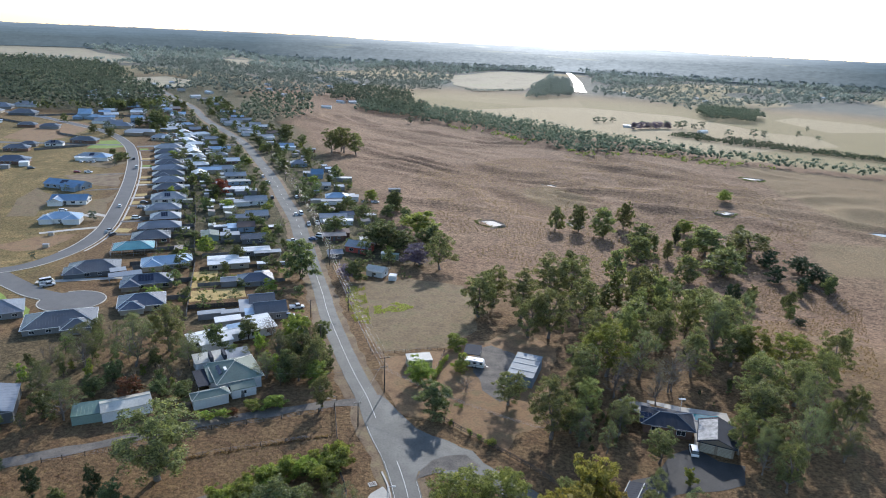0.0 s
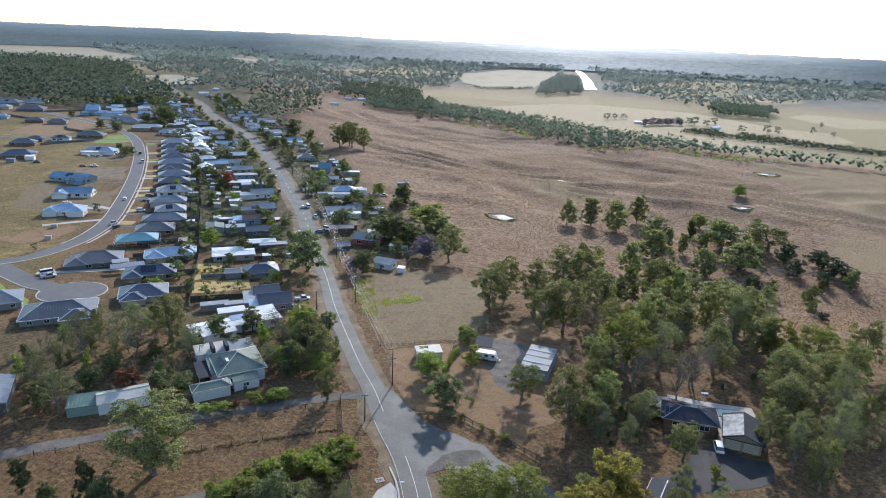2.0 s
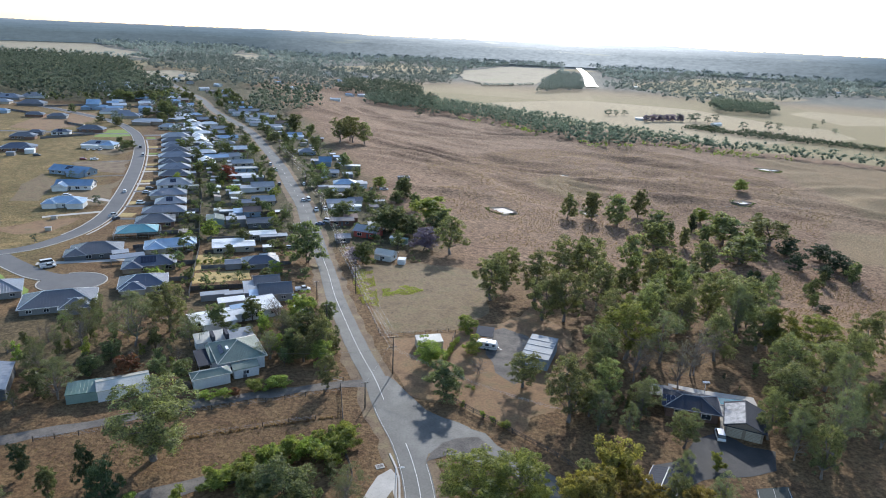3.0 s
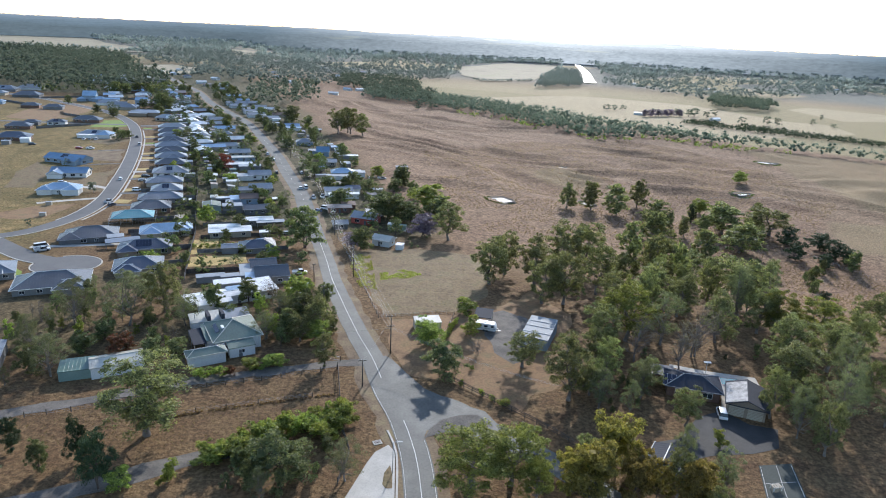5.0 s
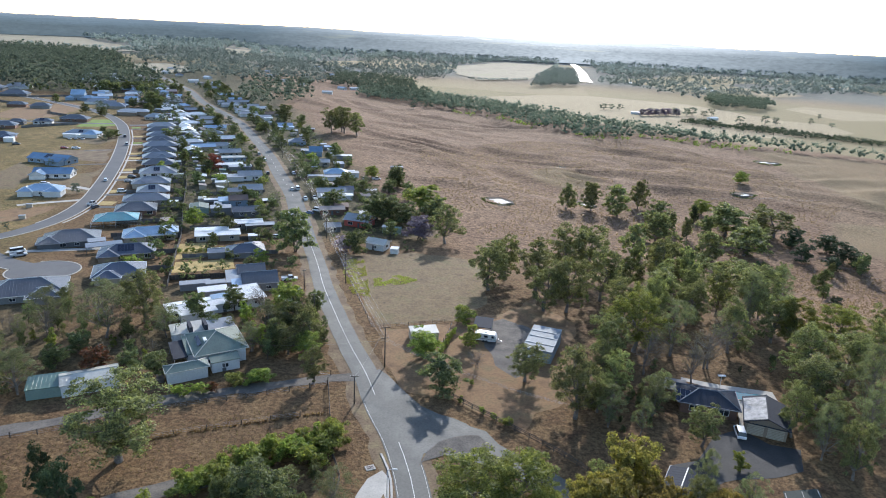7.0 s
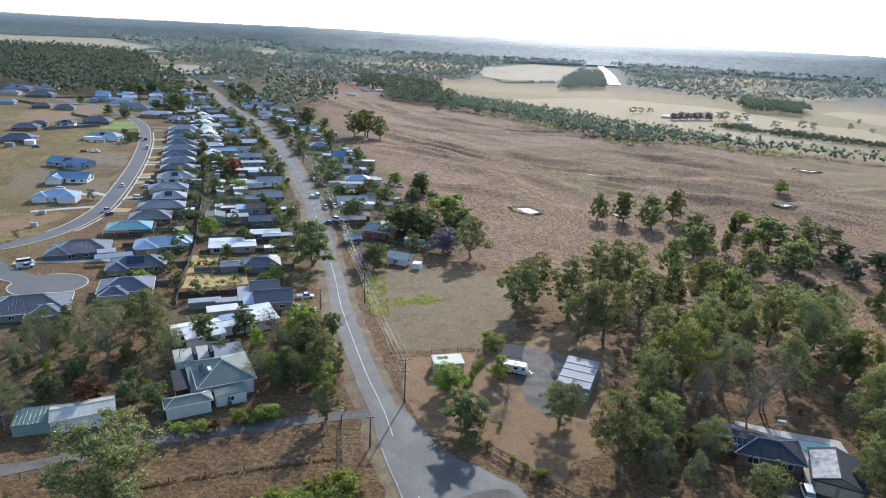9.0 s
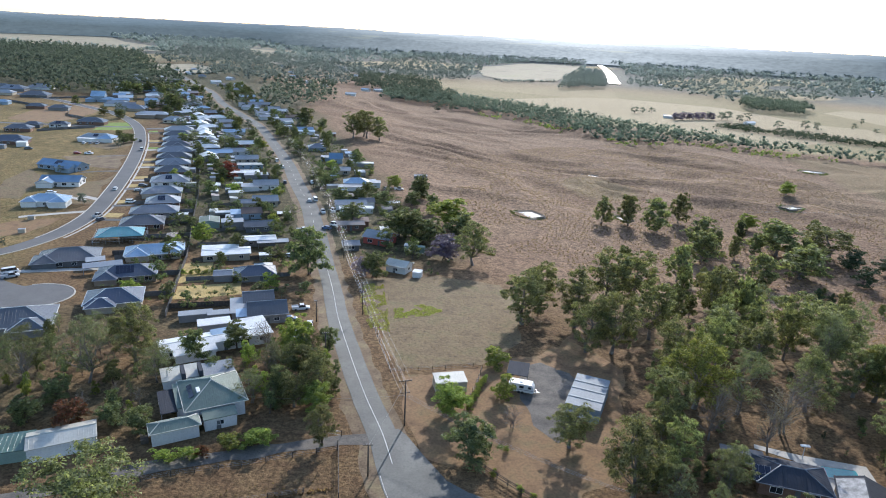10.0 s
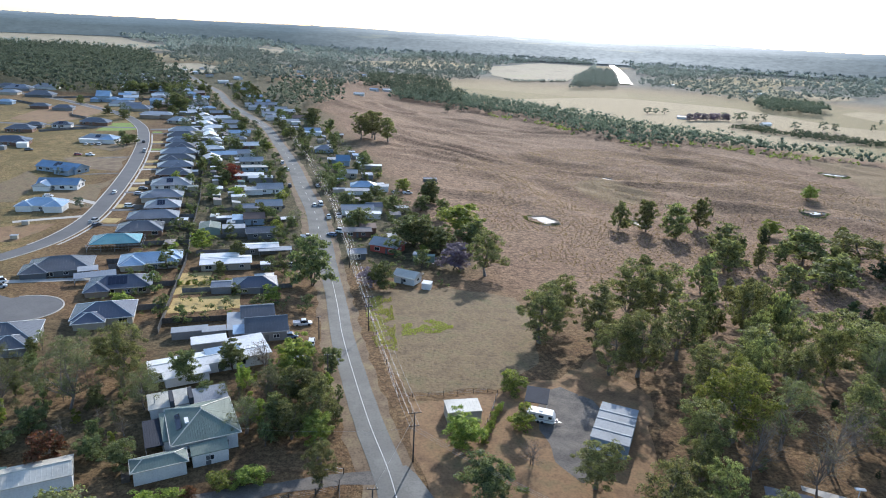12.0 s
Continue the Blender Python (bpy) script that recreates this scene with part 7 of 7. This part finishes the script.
seat = thing("bench", 64.9, 110.1, 12, "pale timber bench frame on the hard court", "bench")
for y in (-0.5, 0.5):
    part("leg", Shape().box(-0.9, y - 0.05, 0.05, -0.8, y + 0.05, 0.75), WHITE, seat)
    part("leg", Shape().box(0.8, y - 0.05, 0.05, 0.9, y + 0.05, 0.75), WHITE, seat)
    part("rail", Shape().box(-0.95, y - 0.06, 0.75, 0.95, y + 0.06, 0.83), WHITE, seat)
for k in range(4):
    part("plank", Shape().box(-0.95 + 0.5 * k, -0.6, 0.83, -0.6 + 0.5 * k, 0.6, 0.88), WALL["cream"], seat)

# ---- power poles and cables ----
pole_spots = [(-12.4, 157.2, 10.6)] + [(*beside(y, 7.4)[:2], 10.2) for y in (213, 268, 323, 378, 433, 488)]
for i, (x, y, h) in enumerate(pole_spots):
    power_pole(x, y, h, 18, ((0.25, 2.6), (3.0, 2.0)) if i < 3 else ((0.25, 2.4),), "tall grey timber power pole with two crossarms" if i < 3 else "grey timber power pole with crossarm")
c, s = math.cos(radians(18)), math.sin(radians(18))
for (x0, y0, h0), (x1, y1, h1) in zip(pole_spots, pole_spots[1:]):
    for dz, w in ((0.0, 2.3), (2.75, 1.8)):
        for k in range(3):
            o = (k / 2 - 0.5) * w
            cable((x0 + c * o, y0 + s * o, land(x0, y0) + h0 - dz), (x1 + c * o, y1 + s * o, land(x1, y1) + h1 - dz), 0.9)
power_pole(-17.4, 140.2, 6.8, 10, ((0.15, 1.8),), "short timber power pole with crossarm")
x2, y2, _ = beside(184, -6.4)
power_pole(x2, y2, 8.2, 18, ((0.2, 1.6),), "timber street pole with crossarm")
x3, y3, _ = beside(209, -6.2)
power_pole(x3, y3, 6.5, 18, ((0.2, 1.2),), "short timber street pole")
for k in (-0.8, 0.0, 0.8):
    cable((-12.4 + k, 157.2, 7.4), (26 + k, 130, 8.5), 1.2)
cable((-12.4, 157.2, 7.2), (-46.5, 157.5, 4.2), 0.8)
cable((-12.4, 157.2, 10.2), (-17.4, 140.2, 6.6), 0.4)

# ---- fences ----
wire_fence("paddock_fence", [(-84.5, 121.5), (-70, 127), (-56, 135), (-40, 141), (-24.5, 147.5)], 4.0, 1.3, 0.12)
wire_fence("paddock_fence", [(-56, 123.6), (-53, 125.4), (-38, 131), (-23, 136.3)], 5.6, 1.2, 0.1)
tussocks("fence_grass", [(-57, 122.6), (-53, 124.9), (-38, 130.5), (-23, 135.8), (-23, 136.6), (-38, 131.4), (-53, 125.9), (-57, 123.8)], 0.42, 0.5, "tussock", "long dry grass along the wire fence", 66)
wire_fence("stock_yard_fence", [(-24.5, 148.5), (-22.8, 140), (-21.5, 133.5)], 2.2, 1.5, 0.1, 3, "dark timber post and rail fence")
wire_fence("stock_yard_fence", [(-21, 125.5), (-18, 119), (-16.5, 113.5), (-17.5, 104)], 2.2, 1.5, 0.1, 3, "dark timber post and rail fence")
wire_fence("rail_fence", [(2, 146), (5.8, 142.4), (24.3, 125.7), (30, 119)], 2.4, 1.3, 0.1, 3, "dark timber post and rail fence by the side road")
wire_fence("paddock_fence", [(-17.9, 179.2), (-25, 203), (-36, 240), (-45, 268)], 3.0)
wire_fence("paddock_fence", [(-17.9, 179.2), (-6, 182.5), (4.1, 185.6)], 3.0)
wire_fence("paddock_fence", [(200, 290), (185, 330), (170, 420), (180, 445), (250, 440)], 8.0)
wire_fence("driveway_fence", [(4, 183.6), (2.5, 175), (0.2, 166)], 2.0, 1.4)

# ---- small things by the road ----
box = thing("letterbox", -29.7, 169.1, 20, "white letterbox on a timber post by the verge", "letterbox")
part("post", Shape().rod((0, 0, -0.3), (0, 0, 1.1), 0.09, 0.08, 8), TIMBER, box)
part("box", Shape().loft([[(-0.35, -0.3, 1.1), (0.35, -0.3, 1.1), (0.35, 0.3, 1.1), (-0.35, 0.3, 1.1)], [(-0.35, -0.3, 1.5), (0.35, -0.3, 1.5), (0.35, 0.3, 1.5), (-0.35, 0.3, 1.5)], [(-0.2, -0.2, 1.7), (0.2, -0.2, 1.7), (0.2, 0.2, 1.7), (-0.2, 0.2, 1.7)]]), WHITE, box)
part("stay", Shape().rod((-0.5, 0.2, -0.2), (-0.1, 0, 1.0), 0.06, 0.06), TIMBER, box)
tyre = thing("old_tyre", -29.7, 165.4, 0, "old black tyre lying on the verge", "tyre")
n = 16
torus = Shape()
for i in range(n):
    u0, u1 = 2 * math.pi * i / n, 2 * math.pi * (i + 1) / n
    prof = [(0.22, 0.02), (0.45, 0.0), (0.5, 0.12), (0.45, 0.24), (0.22, 0.22)]
    for (r0, z0), (r1, z1) in zip(prof, prof[1:] + prof[:1]):
        torus.poly((r0 * math.cos(u0), r0 * math.sin(u0), z0), (r1 * math.cos(u0), r1 * math.sin(u0), z1), (r1 * math.cos(u1), r1 * math.sin(u1), z1), (r0 * math.cos(u1), r0 * math.sin(u1), z0))
part("tread", torus.weld(), TYRE, tyre)
lamp = thing("street_lamp", -7.6, 109.3, 0, "slim grey steel street lamp on the kerb", "street lamp")
part("pole", Shape().rod((0, 0, -0.3), (0, 0, 6.9), 0.09, 0.05, 10), STEEL, lamp, smooth=True)
part("arm", Shape().tube([(0, 0, 6.6), (0.4, 0.05, 6.95), (1.2, 0.1, 7.05)], 0.04, 6), STEEL, lamp)
part("head", Shape().loft([[(0.9, 0.0, 7.0), (1.7, 0.0, 7.0), (1.7, 0.25, 7.0), (0.9, 0.25, 7.0)], [(1.0, 0.05, 7.14), (1.6, 0.05, 7.12), (1.6, 0.2, 7.12), (1.0, 0.2, 7.14)]]), WHITE, lamp)
solo("grass_island", patch([(-8.3, 111.6), (-9.2, 109.2), (-9.2, 106), (-8.5, 104.9), (-7.3, 105), (-7.6, 109)], 0.1, 2.0), HAY, "strip of dry grass beside the kerb", "grass", kind="structure")
grate = thing("drain_grate", -11.5, 118.7, 24, "square kerbside drain with a steel grate", "drain")
part("surround", Shape().box(-0.9, -0.7, -0.1, 0.9, 0.7, 0.12), CONCRETE, grate)
for i in range(7):
    part("bar", Shape().box(-0.6 + i * 0.18, -0.45, 0.12, -0.52 + i * 0.18, 0.45, 0.15), mat("rusty_steel", [(0.05, 0.035, 0.03), (0.1, 0.06, 0.045)], 0.5, 0.1, 0.8), grate)
gate = thing("driveway_gate", -28, 152.7, -12, "low steel tube gate across the drive", "gate")
part("gate_frame", Shape().tube([(0, 0, 0.2), (0, 0, 1.1), (3.4, 0, 1.1), (3.4, 0, 0.2), (0.03, 0, 0.2)], 0.04, 6), STEEL, gate)
part("brace", Shape().rod((0, 0, 0.2), (3.4, 0, 1.1), 0.025, 0.025), STEEL, gate)
for x in (-0.2, 3.6):
    part("gatepost", Shape().rod((x, 0, -0.3), (x, 0, 1.4), 0.11, 0.1, 8), TIMBER, gate)
post = thing("yard_lamp", 68.0, 154.8, 0, "white yard lamp on a pale post", "lamp post")
part("post", Shape().rod((0, 0, -0.2), (0, 0, 3.0), 0.08, 0.06, 8), WHITE, post)
part("hood", Shape().box(-0.9, -0.35, 3.0, 0.9, 0.35, 3.18), WHITE, post)

# ---- fences, cars and gardens of the town ----
for a, b in (((-315, 503), (-302, 519)), ((-302, 519), (-289, 533)), ((-424, 690), (-398, 712)), ((-398, 712), (-374, 726)), ((-374, 726), (-300, 706)), ((-352, 604), (-340, 584)), ((-340, 584), (-318, 572)), ((-440, 655), (-400, 634)), ((-83.8, 203.6), (-93, 232)), ((-93, 232), (-102.4, 262)), ((-102.4, 262), (-118, 304)), ((-118, 304), (-134, 350)), ((-134, 350), (-160, 416)), ((-160, 416), (-186, 480)), ((-186, 480), (-210, 530))):
    sheet_fence(a, b)
for y0 in (267, 286, 304, 320, 337, 356, 382):
    x0 = -104 - (y0 - 267) * 0.385
    sheet_fence((x0, y0), (x0 - 24, y0 - 9.5))
sheet_fence((-102.4, 261.9), (-124.4, 252.2))
sheet_fence((-96, 241), (-118, 232))
sheet_fence((-89.5, 221.5), (-110, 212.5))
sheet_fence((-86, 210), (-60, 219), 1.6, TIMBER, "grey paling fence between gardens")
for y0 in (250, 271, 290, 308, 327, 348, 384, 408, 434):
    (xa, ya, _), (xb, yb, _) = beside(y0, -13), beside(y0 - 2, -46)
    sheet_fence((xa, ya), (xb, yb), 1.5, TIMBER if y0 % 2 else PALING, "grey fence between back gardens")
WHITE_C, SILVER, DARK, BLUE_C, RED_C = (0.78, 0.78, 0.78), (0.45, 0.46, 0.47), (0.05, 0.05, 0.06), (0.10, 0.16, 0.28), (0.35, 0.03, 0.03)
for x, y, rot, c, w, st in (
    (-43.5, 204, 100, WHITE_C, "white", "sedan"), (-49, 216, 20, WHITE_C, "white", "ute"), (-50, 207, 15, BLUE_C, "blue", "sedan"), (-46, 196, 30, WHITE_C, "white", "van"), (-43.5, 193.5, 20, SILVER, "silver", "sedan"),
    (-45, 287, 105, SILVER, "silver", "suv"), (-68, 332, 110, WHITE_C, "white", "ute"), (-64, 335, 112, SILVER, "silver", "ute"), (-87, 390, 111, WHITE_C, "white", "sedan"), (-101, 386, 111, DARK, "dark", "suv"),
    (-110, 408, 112, SILVER, "silver", "sedan"), (-113, 425, 112, WHITE_C, "white", "sedan"), (-66, 268, 18, SILVER, "silver", "sedan"), (-70, 302, 20, WHITE_C, "white", "ute"), (-132, 468, 115, DARK, "dark", "sedan"),
    (-156, 300, 80, DARK, "dark", "sedan"), (-160, 305, 85, SILVER, "silver", "ute"), (-177, 352, 108, WHITE_C, "white", "sedan"), (-230, 486, 112, DARK, "dark", "suv"), (-201, 338, 20, WHITE_C, "white", "sedan"),
    (-148, 232, 40, WHITE_C, "white", "van"), (-145, 228, 40, SILVER, "silver", "ute"), (-158, 330, 15, WHITE_C, "white", "suv"), (-165, 352, 15, SILVER, "silver", "sedan"), (-168, 362, 15, DARK, "dark", "sedan"),
    (-251, 469, 100, WHITE_C, "white", "suv"), (-255, 468, 98, SILVER, "silver", "sedan"), (-259, 467, 102, WHITE_C, "white", "sedan"), (-244, 433, 10, RED_C, "red", "sedan"), (-237, 434, 5, WHITE_C, "white", "ute"), (-278, 438, 30, DARK, "dark", "suv"),
    (-214, 455, 112, SILVER, "silver", "van"), (-122, 444, 113, WHITE_C, "white", "suv"), (-115, 427, 112, SILVER, "silver", "ute"), (-79, 351, 110, WHITE_C, "white", "sedan"), (-76.5, 353, 112, WHITE_C, "white", "van"), (-61, 307, 160, BLUE_C, "blue", "sedan"), (-58, 312, 165, WHITE_C, "white", "van"), (-39, 392, 20, WHITE_C, "white", "ute"), (-45, 390, 40, SILVER, "silver", "sedan"), (-57, 326, 100, DARK, "dark", "sedan"),
):
    car(x, y, rot, c, w, st)
garden_rng = random.Random(8)
# Garden trees and shrubs between the houses.
BUILT = [(ob.matrix_basis.translation.x, ob.matrix_basis.translation.y, 7.5 if "house" in ob.name else 4.0) for ob in bpy.data.objects if ob.parent is None and ("house" in ob.name or "shed" in ob.name)]


def free(x, y, extra=0.0):
    return all(math.hypot(x - a, y - b) > r + extra for a, b, r in BUILT)


for yy in range(225, 900, 7):
    for off in (-13, -20, -32, -42, -52, -60, 14, 24, 34, 44):
        if garden_rng.random() < 0.46:
            if off > 0 and yy < 262:
                continue
            x, y, _ = beside(yy + garden_rng.uniform(-4, 4), off + garden_rng.uniform(-4, 4))
            if not free(x, y):
                continue
            kind = garden_rng.choice(("yard", "yard", "yard", "yard", "light", "thin", "bush")) if yy < 560 else garden_rng.choice(("yard", "bush", "far"))
            h = garden_rng.uniform(3, 8) if yy < 420 else garden_rng.uniform(4, 10)
            plant(kind, x, y, min(h, 5.5) if kind == "light" else h, h * garden_rng.uniform(0.4, 0.6))
# Low shrubs and hedges along every garden fence.
low = []
for _ in range(1100):
    x, y, _a = beside(garden_rng.uniform(222, 720), garden_rng.choice((garden_rng.uniform(-68, -9), garden_rng.uniform(-66, -28), garden_rng.uniform(10, 46))))
    if free(x, y, -0.5) and not (x > -45 and y < 255):
        h = garden_rng.uniform(1.2, 3.6)
        low.append((x, y, h, h * garden_rng.uniform(0.5, 0.8)))
woods("garden_shrubs", low, "yard", "low dark green shrubs between the back gardens", 91, 12, 0.45, 3)
plant("crimson", -133, 391, 9, 5.5)
plant("light", -103.5, 279, 8, 4.6)
for x, y, h in ((-176, 322, 6), (-179, 325, 5), (-232, 460, 6), (-240, 470, 5), (-222, 380, 5), (-170, 260, 4), (-206, 270, 12), (-300, 600, 10), (-310, 610, 11), (-262, 640, 12), (-250, 632, 9), (-335, 690, 8), (-290, 700, 12), (-276, 690, 11)):
    plant("far", x, y, h, h * 0.42)
plant("thin", -206, 272, 12, 6)
for x, y, h, r in ((-380, 757, 15, 8), (-374, 773, 12, 7), (-368, 788, 13, 7.5), (-289, 668, 15, 9.5), (-278, 660, 11, 6), (-300, 652, 9, 5), (-318, 600, 8, 4.5), (-296, 585, 8, 5), (-377, 657, 9, 4), (-236, 474, 7, 4), (-234, 481, 6, 3.4), (-252, 499, 5, 3), (-243, 494, 4, 2.5),
                   (-144, 609, 15, 8.6), (-124, 585, 10, 6), (-146, 482, 8, 4.2), (-178, 471, 8, 4.2), (-161, 473, 9, 4.8), (-86, 399, 7, 4.4), (-80, 380, 6, 3.3), (-105, 384, 5, 2.3), (-108, 391, 7, 1.3), (-114, 394, 7, 1.3), (-26, 374, 13, 6.5), (-18, 348, 10, 4.4)):
    plant("bush", x, y, h, r)
for x, y in ((-175, 278), (-183, 296)):
    ob = thing("meter_box", x, y, 15, "small pale service box on dry grass", "service box")
    part("body", Shape().box(-1.2, -0.8, -0.2, 1.2, 0.8, 1.5), WALL["cream"], ob)
    part("lid", Shape().box(-1.3, -0.9, 1.5, 1.3, 0.9, 1.62), ROOF["zinc"], ob)
# Clipped hedge along a garden fence.
x0, y0 = -95, 241
for i in range(10):
    plant("light", x0 + i * 2.2, y0 + i * 0.75, 1.8, 1.3, " in a clipped hedge")

# Back yards: lean-tos, tanks and small sheds between the gardens.
yard_rng = random.Random(33)
for yy in range(285, 620, 11):
    for off in (-33, -44, -55):
        x, y, a = beside(yy + yard_rng.uniform(-3, 3), off + yard_rng.uniform(-3, 3))
        if yard_rng.random() < 0.65 and free(x, y, 0.5):
            shed(x, y, a + yard_rng.choice((0, 90)), yard_rng.uniform(3, 6), yard_rng.uniform(2.5, 4), yard_rng.choice(("white", "zinc", "grey", "cream", "green", "rust")), yard_rng.choice(("grey", "cream", "dark")), yard_rng.choice(("flat", "gable")), 2.2, 8)
for yy in range(296, 580, 11):
    x, y, a = beside(yy, yard_rng.choice((20, 32, 42)) + yard_rng.uniform(-4, 4))
    if free(x, y, 1.5):
        shed(x, y, a, yard_rng.uniform(4, 7), 4, yard_rng.choice(("zinc", "grey", "rust", "white", "paleblue")), yard_rng.choice(("grey", "cream")), yard_rng.choice(("gable", "flat")), 2.4, 10)
# Short concrete drives and strips of lawn in front of the estate row.
for yy in (301, 322, 352, 371, 404, 418, 455, 481, 520):
    i = min(range(len(ESTATE)), key=lambda k: abs(ESTATE[k][1] - yy) + 0.001 * abs(k - 40))
    p = ESTATE[i]
    d = ESTATE[i + 1] - ESTATE[i - 1]
    d = d / np.linalg.norm(d)
    r = np.array((d[1], -d[0]))
    a, b = p + r * 4.6, p + r * 15.5
    solo("driveway", strip([a + (b - a) * t for t in np.linspace(0, 1, 5)], 2.6 + (yy % 3) * 0.5, 0.065, 0, 0.04), GRAVEL if yy % 3 == 0 else BITUMEN if yy % 3 == 1 else CONCRETE, "short concrete driveway", "driveway", kind="structure")
    c = p + r * 9 + d * 7
    solo("front_lawn", patch([tuple(c + r * 3.5 - d * 3.2), tuple(c + r * 3.5 + d * 3.2), tuple(c - r * 3.2 + d * 3.2), tuple(c - r * 3.2 - d * 3.2)], 0.05, 3.0, 0.5, yy), LAWN if yy % 5 == 0 else GOLD_LAWN, "small front lawn by the street", "lawn", kind="structure")
